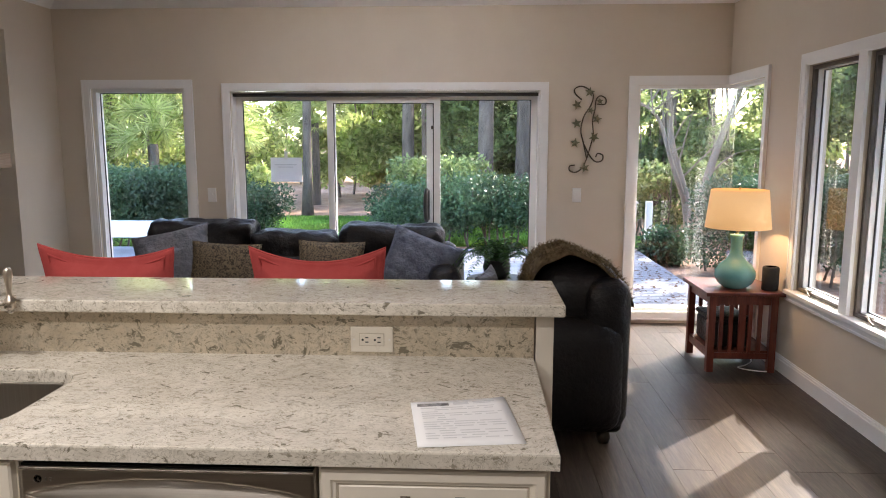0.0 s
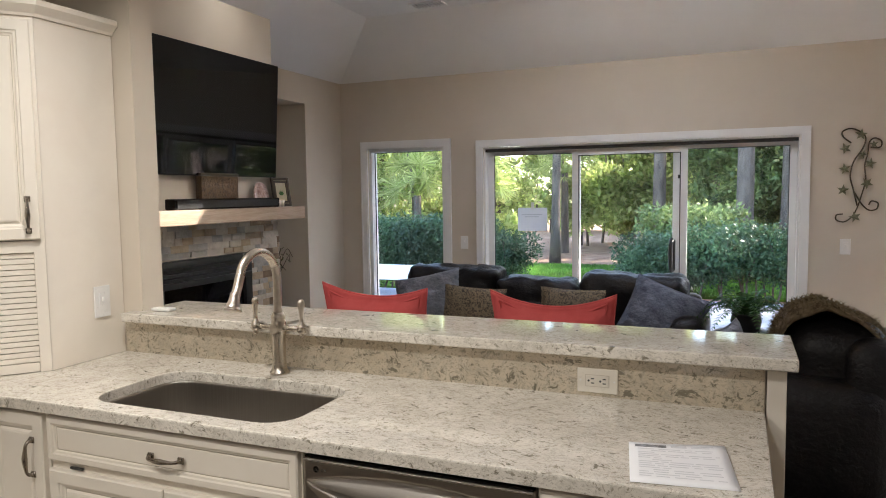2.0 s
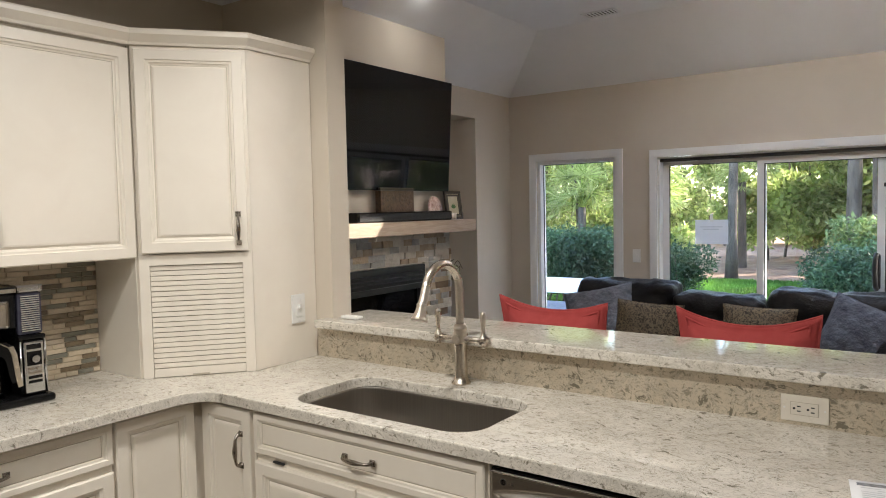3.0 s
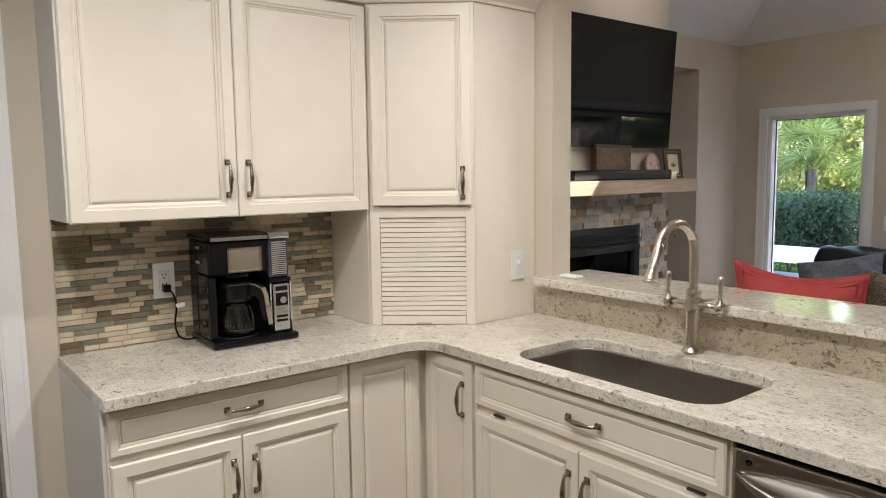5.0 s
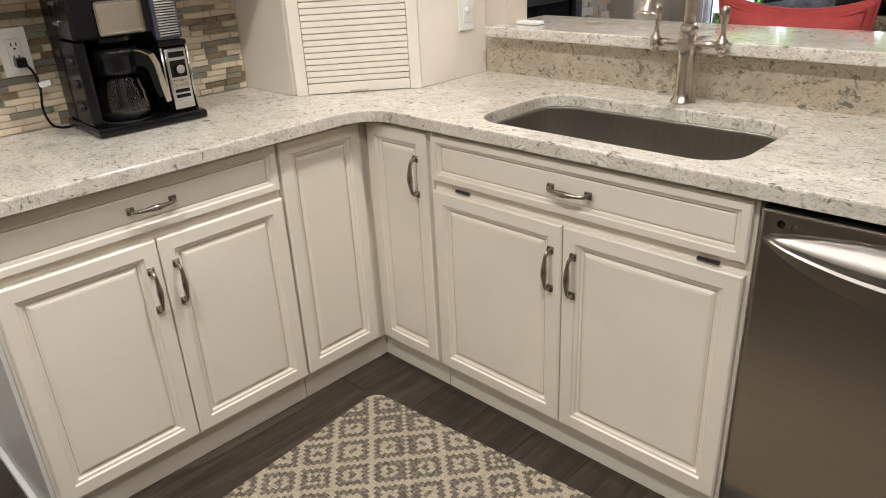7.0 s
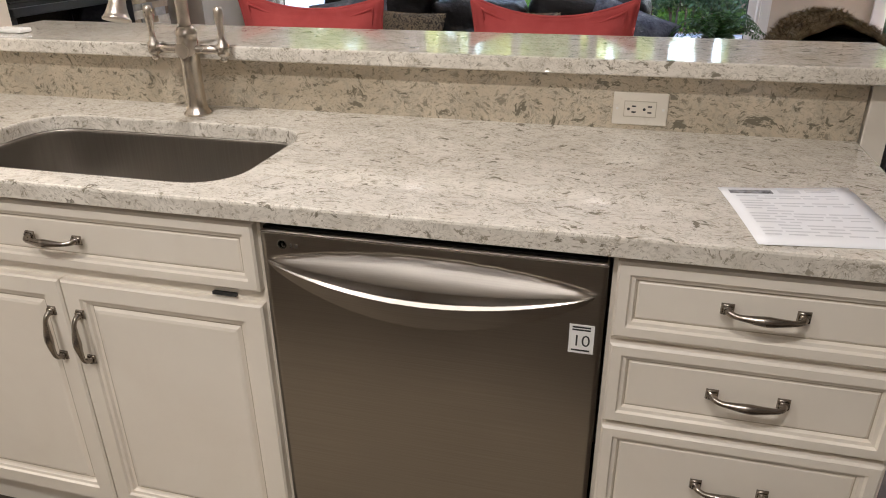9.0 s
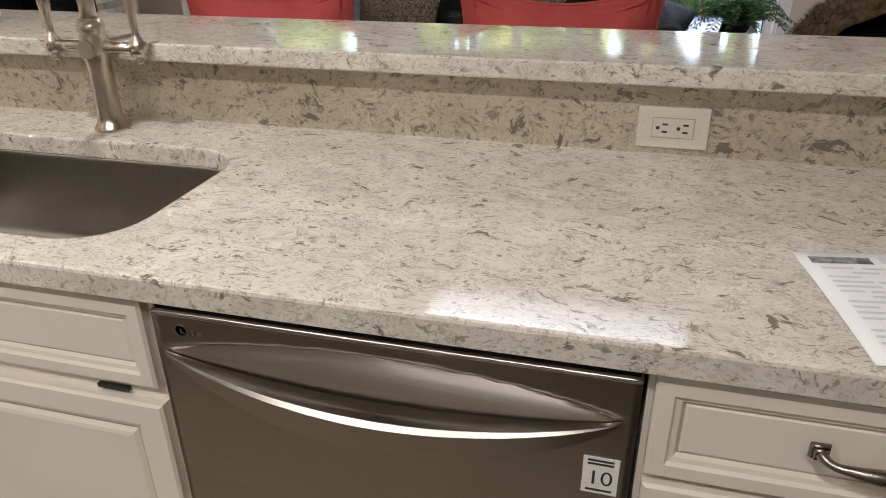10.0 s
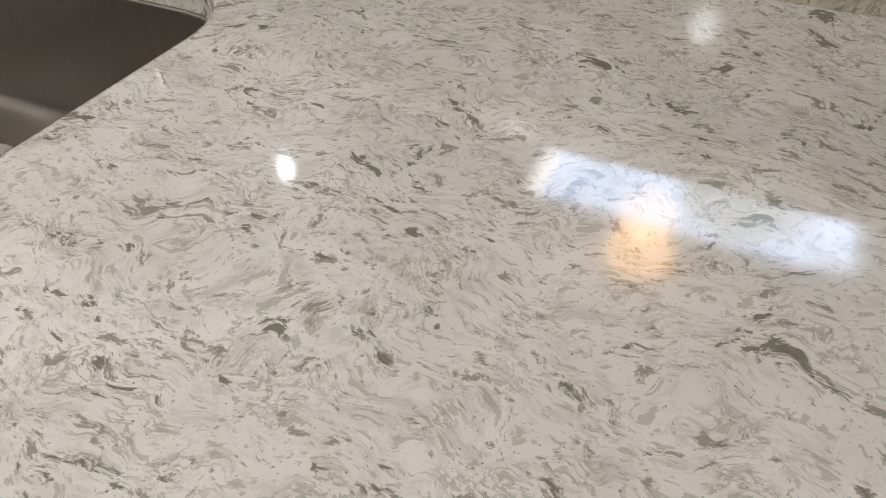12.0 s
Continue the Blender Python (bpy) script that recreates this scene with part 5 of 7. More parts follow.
def armchair(label, name, x0, x1, y0, y1, back, seats):
    """Leather seat built facing -x or -y; back: 'x' (back at x1) or 'y' (back at y1)."""
    s = thing(name, label, "sofa" if name == "sofa" else "armchair", at=((x0 + x1) / 2, (y0 + y1) / 2, 0))
    sd = x0 * 3.1 + y0
    part("frame", soft_box(x0 + 0.06, x1 - 0.03, y0 + 0.06, y1 - 0.03, 0.055, 0.34, 0.04, 0.003, seed=sd), LEATHER, s, smooth=True)
    if back == 'y':
        part("armrest", soft_box(x0, x0 + 0.24, y0, y1 - 0.02, 0.05, 0.69, 0.11, 0.008, seed=sd + 1), LEATHER, s, smooth=True)
        part("armrest", soft_box(x1 - 0.24, x1, y0, y1 - 0.02, 0.05, 0.69, 0.11, 0.008, seed=sd + 2), LEATHER, s, smooth=True)
        part("backrest", soft_box(x0 + 0.05, x1 - 0.05, y1 - 0.22, y1, 0.05, 0.76, 0.08, 0.008, seed=sd + 3), LEATHER, s, smooth=True)
        w = (x1 - x0 - 0.40) / seats
        for i in range(seats):
            a = x0 + 0.20 + i * w
            part("seat_cushion", soft_box(a, a + w, y0 + 0.01, y1 - 0.24, 0.31, 0.47, 0.06, 0.008, seed=sd + i), LEATHER, s, smooth=True)
        for i, (a, b, z) in enumerate(((-2.40, -1.615, 0.945), (-1.635, -1.000, 0.885), (-0.965, -0.215, 0.925))):
            cush = soft_box(a, b, y1 - 0.44, y1 - 0.10, 0.44, z, 0.085, 0.026, 25, seed=sd + 5 * i, freq=6)
            for v in cush.verts:
                q = v.co * 12 + Vector((sd, i * 3.0, 0))
                v.co += noise.noise_vector(q) * 0.019
                if v.co.z > 0.7:
                    v.co.z -= 0.020 * math.sin(math.pi * (v.co.x - a) / (b - a)) + (0.03 * (v.co.x - a) / (b - a) if i == 1 else 0)
            part("back_cushion", cush, LEATHER, s, "slumped leather back cushion", True)
    else:
        part("armrest", soft_box(x0 + 0.02, x1 - 0.02, y0, y0 + 0.25, 0.05, 0.655, 0.12, 0.008, seed=sd + 1), LEATHER, s, smooth=True)
        part("armrest", soft_box(x0 + 0.02, x1 - 0.02, y1 - 0.25, y1, 0.05, 0.655, 0.12, 0.008, seed=sd + 2), LEATHER, s, smooth=True)
        part("backrest", soft_box(x1 - 0.24, x1, y0 + 0.03, y1 - 0.03, 0.05, 0.84, 0.10, 0.008, seed=sd + 3), LEATHER, s, smooth=True)
        part("seat_cushion", soft_box(x0 + 0.02, x1 - 0.24, y0 + 0.24, y1 - 0.24, 0.31, 0.48, 0.07, 0.008, seed=sd), LEATHER, s, smooth=True)
        part("back_cushion", soft_box(x1 - 0.47, x1 - 0.03, y0 + 0.10, y1 - 0.10, 0.46, 0.90, 0.15, 0.014, 11, seed=sd + 9), LEATHER, s, "plump leather back cushion", True)
    for fx in (x0 + 0.12, x1 - 0.12):
        for fy in (y0 + 0.10, y1 - 0.10):
            part("foot", lathe([(0, 0), (0.028, 0), (0.036, 0.025), (0.030, 0.06), (0, 0.06)], 14, (fx, fy, 0.0)), FRAME_DARK, s, "turned wooden bun foot", True)
    return s


armchair("black leather three-seat sofa with slumped back cushions", "sofa", -2.42, -0.06, 4.62, 5.52, 'y', 3)
armchair("black leather armchair with a fur throw over its back", "armchair", -0.16, 0.80, 3.40, 4.36, 'x', 1)
# sofa with its back to the breakfast bar
s = thing("loveseat", "black leather loveseat standing with its back to the bar", "sofa", at=(-1.0, 2.7, 0))
part("frame", soft_box(-1.90, -0.10, 2.36, 3.14, 0.05, 0.36, 0.05, 0.004), LEATHER, s, smooth=True)
part("backrest", soft_box(-1.88, -0.12, 2.34, 2.60, 0.05, 0.795, 0.08, 0.006), LEATHER, s, smooth=True)
for a in (-1.95, -0.29):
    part("armrest", soft_box(a, a + 0.24, 2.35, 3.12, 0.05, 0.62, 0.10, 0.006, seed=a), LEATHER, s, smooth=True)
for a in (-1.71, -1.0):
    part("seat_cushion", soft_box(a, a + 0.71, 2.60, 3.16, 0.33, 0.47, 0.06, 0.006, seed=a), LEATHER, s, smooth=True)
for fx in (-1.8, -0.2):
    for fy in (2.44, 3.04):
        part("foot", lathe([(0, 0), (0.03, 0), (0.036, 0.03), (0.03, 0.06), (0, 0.06)], 12, (fx, fy, 0)), CHERRY, s, smooth=True)
throw_pillow("coral red flanged linen pillow on the loveseat back", pose(-1.275, 2.49, 0.785, 8, 1, 0), 0.485, 0.365, 0.15, RED_CLOTH, 0.040, 1.0, 0.034)
throw_pillow("coral red flanged linen pillow with a dented top", pose(-0.522, 2.49, 0.785, 8, 0, 0), 0.475, 0.365, 0.15, RED_CLOTH, 0.040, 7.0, 0.042)
throw_pillow("grey-blue velvet pillow leaning on the sofa back", pose(-2.11, 4.93, 0.455, -22, -12, 6), 0.56, 0.46, 0.17, GREY_CLOTH, 0, 3.0)
throw_pillow("brown paisley pillow standing on the sofa seat", pose(-1.72, 4.76, 0.47, -14, 2, -4), 0.50, 0.36, 0.15, LEOPARD, 0, 4.0)
throw_pillow("brown paisley pillow half hidden on the sofa", pose(-0.98, 4.80, 0.47, -14, 2, 4), 0.46, 0.37, 0.14, LEOPARD, 0, 14.0)
throw_pillow("slate blue velvet pillow leaning on the sofa arm", pose(-0.43, 4.80, 0.47, -18, 20, -6), 0.52, 0.43, 0.17, BLUE_CLOTH, 0, 5.0)


def fur_throw():
    """A blanket draped over the chair back, hanging on both sides."""
    t = thing("fur_throw", "tan and brown fur throw draped over the armchair back", "blanket", at=(0.55, 3.85, 0.95))
    bm = bmesh.new()
    prof = [(0.285, 0.84), (0.31, 0.92), (0.36, 0.985), (0.44, 1.025), (0.52, 1.02), (0.62, 0.985), (0.71, 0.93), (0.775, 0.86), (0.815, 0.77)]
    rows = []
    n = 22
    for j in range(n + 1):
        y = 3.53 + 0.66 * j / n
        row = []
        for x, z in curve_pts([(p[0], 0, p[1]) for p in prof], 4) and [(q.x, q.z) for q in curve_pts([(p[0], 0, p[1]) for p in prof], 4)]:
            e = noise.noise(Vector((x * 9, y * 7, 2.0)))
            edge = 0.05 * (abs(2 * j / n - 1) ** 4)
            row.append(bm.verts.new((x + 0.012 * noise.noise(Vector((y * 8, z * 8, 7))), y, z + 0.030 * e + 0.022 * math.sin(y * 19 + x * 6) - edge - 0.045 - 0.09 * j / n)))
        rows.append(row)
    for a, b in zip(rows, rows[1:]):
        for i in range(len(a) - 1):
            bm.faces.new((a[i], a[i + 1], b[i + 1], b[i]))
    r = bmesh.ops.extrude_face_region(bm, geom=bm.faces[:])
    for v in r["geom"]:
        if isinstance(v, bmesh.types.BMVert):
            v.co.z += 0.016
    blanket = part("blanket", bm, FUR, t, smooth=True)
    rng = random.Random(8)
    tuft = bmesh.new()
    for _ in range(5000):
        j, u = rng.random(), rng.random()
        y = 3.53 + 0.66 * j
        k = curve_pts([(p[0], 0, p[1]) for p in prof], 4)
        q = k[int(u * (len(k) - 1))]
        z = q.z + 0.016 + 0.030 * noise.noise(Vector((q.x * 9, y * 7, 2.0))) + 0.022 * math.sin(y * 19 + q.x * 6) - 0.05 * abs(2 * j - 1) ** 4 - 0.045 - 0.09 * j
        d = Vector((rng.uniform(-0.020, 0.020) + (q.x - 0.5) * 0.08, rng.uniform(-0.020, 0.020), rng.uniform(0.004, 0.022)))
        side = Vector((rng.uniform(-1, 1), rng.uniform(-1, 1), 0)).normalized() * 0.003
        p = Vector((q.x, y, z))
        tuft.faces.new((tuft.verts.new(p - side), tuft.verts.new(p + side), tuft.verts.new(p + d)))
    tagged(part("fur", tuft, FUR, blanket), kind="stuff")


fur_throw()
throw_pillow("small grey tasselled pillow against the armchair", pose(0.13, 3.72, 0.48, -10, 0, 78), 0.40, 0.36, 0.13, GREY_CLOTH, 0, 21.0)


def frond(bm, base, az, reach, lift, droop, rng):
    """One fern frond: an arching rib with paired leaflets."""
    n = 15
    d = Vector((math.cos(az), math.sin(az), 0))
    side = Vector((-d.y, d.x, 0))
    rib = []
    for i in range(n + 1):
        t = i / n
        rib.append(Vector(base) + d * reach * t + Vector((0, 0, lift * math.sin(t * 1.7) - droop * t ** 2.4)))
    add_tube(bm, rib, [0.0022 * (1 - 0.8 * i / n) + 0.0005 for i in range(n + 1)], 4, False)
    for i in range(2, n + 1):
        l = 0.042 * math.sin(math.pi * (0.12 + 0.86 * i / n)) + 0.006
        p = rib[i]
        fwd = (rib[i] - rib[i - 1]).normalized()
        for s in (-1, 1):
            tip = p + side * s * l + fwd * l * 0.35 + Vector((0, 0, -0.25 * l + rng.uniform(-0.006, 0.006)))
            m1 = p + (tip - p) * 0.45 + fwd * 0.007
            m2 = p + (tip - p) * 0.45 - fwd * 0.007
            bm.faces.new([bm.verts.new(q) for q in (p, m2, tip, m1)])


FERN = leaf_mat("fern_leaf", (0.015, 0.055, 0.010), (0.05, 0.14, 0.025), 0.25)
st = thing("plant_stand", "small dark wooden side table beside the sofa", "side table", at=(0.17, 4.80, 0))
part("tabletop", lathe([(0, 0.57), (0.20, 0.57), (0.205, 0.58), (0.20, 0.595), (0, 0.595)], 28, (0.17, 4.80, 0)), FRAME_DARK, st)
for a in (45, 135, 225, 315):
    px, py = 0.17 + 0.14 * math.cos(radians(a)), 4.80 + 0.14 * math.sin(radians(a))
    part("leg", tube([(px, py, 0.0), (px, py, 0.57)], [0.013, 0.018], 8), FRAME_DARK, st)
pl = thing("potted_fern", "green fern in a dark round pot", "potted plant", at=(0.17, 4.80, 0.596))
part("pot", lathe([(0, 0), (0.06, 0), (0.085, 0.03), (0.095, 0.08), (0.085, 0.12), (0.092, 0.13), (0.082, 0.13), (0.078, 0.115), (0, 0.115)], 24, (0.17, 4.80, 0.5955)), BLACK_METAL, pl, smooth=True)
rng = random.Random(3)
for i in range(46):
    fb = bmesh.new()
    az = i * 2.399 + rng.uniform(-0.2, 0.2)
    k = rng.random()
    frond(fb, (0.17 + 0.03 * math.cos(az), 4.80 + 0.03 * math.sin(az), 0.71), az, 0.11 + 0.19 * k, 0.20 - 0.09 * k + rng.uniform(-0.02, 0.03), 0.06 + 0.12 * k, rng)
    part("frond", fb, FERN, pl)


# side table with slatted ends
def side_table():
    t = thing("side_table", "red cherry wood side table with slatted ends", "side table", at=(1.80, 4.94, 0))
    x0, x1, y0, y1, zt = 1.53, 2.035, 4.62, 5.16, 0.545
    part("tabletop", box(x0, x1, y0, y1, zt - 0.028, zt, 0.006), CHERRY, t)
    for lx in (x0 + 0.03, x1 - 0.075):
        for ly in (y0 + 0.03, y1 - 0.075):
            part("leg", box(lx, lx + 0.045, ly, ly + 0.045, 0.0, zt - 0.0285, 0.003), CHERRY, t)
    part("shelf", box(x0 + 0.045, x1 - 0.045, y0 + 0.05, y1 - 0.05, 0.125, 0.145), CHERRY, t)
    for ly in (y0 + 0.042, y1 - 0.064):
        part("rail", box(x0 + 0.0755, x1 - 0.0755, ly, ly + 0.022, 0.455, 0.515), CHERRY, t)
        part("rail", box(x0 + 0.0755, x1 - 0.0755, ly, ly + 0.022, 0.09, 0.13), CHERRY, t)
        n = 5
        for i in range(n):
            sx = x0 + 0.105 + i * (x1 - x0 - 0.255) / (n - 1)
            part("slat", box(sx, sx + (0.045 if i == n // 2 else 0.026), ly + 0.004, ly + 0.018, 0.1305, 0.4545), CHERRY, t)
    for lx in (x0 + 0.042, x1 - 0.064):
        part("rail", box(lx, lx + 0.022, y0 + 0.0755, y1 - 0.0755, 0.455, 0.515), CHERRY, t)
        part("rail", box(lx, lx + 0.022, y0 + 0.0755, y1 - 0.0755, 0.09, 0.13), CHERRY, t)
    return t


side_table()
bk = thing("leather_box", "dark leather box on the side table's shelf", "box", at=(1.74, 4.90, 0.146))
part("case", soft_box(1.60, 1.86, 4.72, 5.05, 0.1465, 0.32, 0.03, 0.003), LEATHER, bk, smooth=True)
part("lid", soft_box(1.595, 1.865, 4.715, 5.055, 0.3205, 0.36, 0.018, 0.003), LEATHER, bk, smooth=True)
lamp = thing("table_lamp", "turquoise ceramic table lamp with a lit cream shade", "table lamp", at=(1.765, 4.80, 0.546))
LX, LY, LZ = 1.765, 4.80, 0.546
part("base", lathe([(0, 0), (0.065, 0), (0.075, 0.006), (0.112, 0.035), (0.130, 0.075), (0.128, 0.115), (0.105, 0.155), (0.065, 0.19), (0.042, 0.225), (0.036, 0.28), (0.040, 0.335), (0.046, 0.352), (0.044, 0.36), (0, 0.36)], 36, (LX, LY, LZ)), CERAMIC, lamp, smooth=True)
part("neck", tube([(LX, LY, LZ + 0.361), (LX, LY, LZ + 0.44)], 0.010, 12), BRASS, lamp, "brass neck")
m, nt, b = node_mat("lit_lampshade")
lin = noise_tex(nt, coords(nt, (1, 1, 6)), 90, 3, 0.6)
colr = mix(nt, lin.outputs["Fac"], (0.62, 0.44, 0.25), (0.70, 0.52, 0.31))
nt.links.new(colr, b.inputs["Base Color"])
b.inputs["Emission Color"].default_value = (1.0, 0.55, 0.20, 1)
b.inputs["Emission Strength"].default_value = 0.16
b.inputs["Roughness"].default_value = 0.9
part("shade", lathe([(0.178, 0.655), (0.206, 0.405), (0.208, 0.405), (0.180, 0.655), (0.178, 0.655)], 40, (LX, LY, LZ)), m, lamp, "cream linen drum shade", True)
bm = tube([(LX - 0.178, LY, LZ + 0.648), (LX + 0.178, LY, LZ + 0.648)], 0.002, 6)
add_tube(bm, [(LX, LY - 0.178, LZ + 0.648), (LX, LY + 0.178, LZ + 0.648)], 0.002, 6)
part("spider", bm, BRASS, lamp)
part("finial", lathe([(0, 0), (0.008, 0.003), (0.004, 0.01), (0.009, 0.02), (0, 0.03)], 12, (LX, LY, LZ + 0.65)), BRASS, lamp, smooth=True)
ld = bpy.data.lights.new("table_lamp_bulb", 'POINT')
ld.energy, ld.color, ld.shadow_soft_size = 3.2, (1.0, 0.66, 0.34), 0.03
new("table_lamp_bulb", ld).location = (LX, LY, LZ + 0.53)
sp = thing("smart_speaker", "small black fabric cylinder speaker on the side table", "speaker", at=(1.975, 4.72, 0.546))
part("body", lathe([(0, 0), (0.048, 0), (0.052, 0.006), (0.052, 0.148), (0.047, 0.155), (0, 0.155)], 28, (1.965, 4.715, 0.5465)), surface("speaker_fabric", (0.01, 0.01, 0.011), (0.02, 0.02, 0.02), 30, 0.8, 0.5, 500), sp, smooth=True)
part("top_ring", lathe([(0.034, 0.1555), (0.043, 0.1555), (0.043, 0.158), (0.034, 0.158), (0.034, 0.1555)], 24, (1.965, 4.715, 0.5465)), BLACK, sp)
solid("lamp_cord", tube(curve_pts([(1.86, 5.10, 0.10), (1.95, 4.92, 0.02), (1.88, 4.80, 0.008), (1.80, 4.74, 0.008), (1.86, 4.68, 0.008), (1.97, 4.66, 0.008), (2.03, 4.72, 0.03)], 6), 0.004, 8), PLASTIC, "white lamp cord looped on the floor", "cord", smooth=True)


# wall ornament of scrolled metal and stars
def ornament():
    o = thing("wall_ornament", "bronzed metal scroll ornament with vine leaves on the wall", "wall art", at=(0.93, YB, 1.6))
    y = YB - 0.018
    def sx(px):
        return 0.782 + (px - 277) / (348 - 277) * 0.296
    def sz(py):
        return 1.965 - (py - 88) / (282 - 88) * 0.711
    def rod(pts, r=0.0055, name="scroll"):
        part(name, tube(curve_pts([(sx(a), y, sz(b)) for a, b in pts], 6), r, 8), RUSTY, o, smooth=True)
    rod([(300, 118), (288, 106), (286, 95), (298, 89), (312, 95), (322, 108), (318, 130), (305, 155), (300, 185), (306, 215), (312, 245)])
    rod([(330, 128), (345, 128), (346, 116), (336, 110), (328, 118), (326, 140), (322, 165), (324, 195), (318, 225), (312, 250), (304, 268), (292, 278), (280, 274), (280, 264), (290, 262)])
    rod([(306, 215), (318, 240), (330, 254), (342, 252), (344, 240), (334, 236), (330, 244)])
    for a, b, sc, rot in ((315, 102, 1, 0.2), (291, 129, 1, 0.7), (330, 160, 1, 0.1), (291, 170, 1, 0.5), (326, 200, 1.05, 0.9), (289, 213, 1, 0.2), (309, 268, 1, 0.6), (318, 142, 0.7, 1.2), (335, 122, 0.7, 0.4)):
        bm = bmesh.new()
        cx, cz = sx(a), sz(b)
        c0, c1 = bm.verts.new((cx, y - 0.012, cz)), bm.verts.new((cx, y - 0.004, cz))
        rim = []
        for k in range(10):
            ang = rot + k * math.pi / 5
            r = (0.044 if k % 2 == 0 else 0.018) * sc
            rim.append(bm.verts.new((cx + r * math.cos(ang), y - 0.005, cz + r * math.sin(ang))))
        for k in range(10):
            bm.faces.new((c0, rim[k], rim[(k + 1) % 10]))
            bm.faces.new((c1, rim[(k + 1) % 10], rim[k]))
        part("leaf", bm, LEAF_METAL, o)


ornament()
nt_thing = thing("door_note", "white paper note taped to the sliding door glass", "note", at=(-1.587, YB + 0.09, 1.28))
THIN_PAPER, nt, b = node_mat("thin_paper")
fibre = noise_tex(nt, coords(nt), 90, 3, 0.6)
pale = mix(nt, fibre.outputs["Fac"], (0.80, 0.80, 0.82), (0.88, 0.88, 0.89))
nt.links.new(pale, b.inputs["Base Color"])
b.inputs["Roughness"].default_value = 0.8
tr = nt.nodes.new("ShaderNodeBsdfTranslucent")
nt.links.new(pale, tr.inputs["Color"])
mx = nt.nodes.new("ShaderNodeMixShader")
mx.inputs[0].default_value = 0.6
nt.links.new(b.outputs[0], mx.inputs[1])
nt.links.new(tr.outputs[0], mx.inputs[2])
nt.links.new(mx.outputs[0], nt.nodes["Material Output"].inputs["Surface"])
note_sheet = part("sheet", box(-1.726, -1.456, YB + 0.0925, YB + 0.0935, 1.178, 1.385), THIN_PAPER, nt_thing)
part("tape", box(-1.605, -1.578, YB + 0.0918, YB + 0.0924, 1.37, 1.435), PLASTIC, nt_thing, "strip of clear tape")
for zz, x0, x1 in ((1.325, -1.69, -1.50), (1.305, -1.66, -1.53)):
    part("print_line", box(x0, x1, YB + 0.0919, YB + 0.0924, zz - 0.004, zz + 0.003), INK, note_sheet)

# ---- fireplace ----
fp = thing("fireplace", "black metal fireplace insert with glass doors", "fireplace", at=(BX, 3.545, 0))
part("firebox", box(XL + 0.06, BX - 0.012, FB0 + 0.004, FB1 - 0.004, 0.0, FBZ - 0.002), BLACK_METAL, fp)
bm = bmesh.new()
for q in ((FB0 + 0.002, FB1 - 0.002, 0.98, FBZ - 0.002), (FB0 + 0.002, FB1 - 0.002, 0.0, 0.16), (FB0 + 0.002, FB0 + 0.07, 0.16, 0.98), (FB1 - 0.07, FB1 - 0.002, 0.16, 0.98)):
    add_box(bm, BX - 0.0118, BX + 0.028, *q)
part("surround", bm, BLACK_METAL, fp)
for z in (1.02, 1.05, 1.08):
    part("louvre", moved(box(-0.006, 0.012, FB0 + 0.04, FB1 - 0.04, -0.003, 0.003), pose(BX + 0.030, 0, z, 0, 25, 0)), BLACK_METAL, fp)
part("hood", box(BX + 0.0285, BX + 0.055, FB0 + 0.03, FB1 - 0.03, 0.955, 0.995, 0.006), BLACK_METAL, fp)
for a, b in ((FB0 + 0.071, 3.543), (3.547, FB1 - 0.071)):
    d = part("glass_door", box(BX - 0.008, BX + 0.002, a, b, 0.161, 0.95, 0.001), SCREEN, fp, "dark glass door")
    part("door_handle", tube([(BX + 0.012, (b if a < 3.5 else a) + (-0.03 if a < 3.5 else 0.03), 0.50), (BX + 0.012, (b if a < 3.5 else a) + (-0.03 if a < 3.5 else 0.03), 0.60)], 0.005, 8), CHROME, d)
ma = thing("mantel", "pale solid wood mantel shelf", "mantel", at=(BX, 3.54, 1.35))
part("beam", box(BX + 0.0265, BX + 0.20, 2.68, 4.435, 1.352, 1.442, 0.004), MANTEL_WOOD, ma)
tv = thing("television", "large flat black television tilted down on the chimney breast", "television", at=(BX, 3.545, 2.05))
MT = pose(BX + 0.085, 3.545, 2.060, 0, 3.6, 0)
part("bezel", moved(box(-0.022, 0.0, -0.73, 0.73, -0.405, 0.405, 0.004), MT), BLACK, tv)
part("screen", moved(box(0.0003, 0.0016, -0.722, 0.722, -0.392, 0.398), MT), SCREEN, tv, "dark reflective screen")
part("wall_bracket", box(BX + 0.001, BX + 0.075, 3.30, 3.79, 1.95, 2.15), BLACK_METAL, tv)
sb = thing("soundbar", "long black soundbar on the mantel", "soundbar", at=(BX + 0.13, 3.6, 1.442))
part("body", box(BX + 0.085, BX + 0.165, 3.13, 4.165, 1.4425, 1.510, 0.010), BLACK, sb)
part("grille", box(BX + 0.1655, BX + 0.168, 3.15, 4.145, 1.452, 1.500), surface("grille_cloth", (0.012, 0.012, 0.013), (0.02, 0.02, 0.02), 60, 0.8, 0.4, 500), sb)
bx = thing("carved_box", "brown carved wooden box standing on the mantel", "box", at=(BX + 0.05, 3.62, 1.442))
part("case", box(BX + 0.028, BX + 0.078, 3.46, 3.82, 1.4425, 1.655, 0.006), surface("carved_wood", (0.05, 0.028, 0.012), (0.16, 0.09, 0.04), 40, 0.5, 1.0, 70, dist=0.01), bx)
part("lid", box(BX + 0.0275, BX + 0.080, 3.455, 3.825, 1.6555, 1.675, 0.003), FRAME_DARK, bx)
sh = thing("shell_plate", "round speckled pink decorative plate", "ornament", at=(BX + 0.05, 4.10, 1.442))
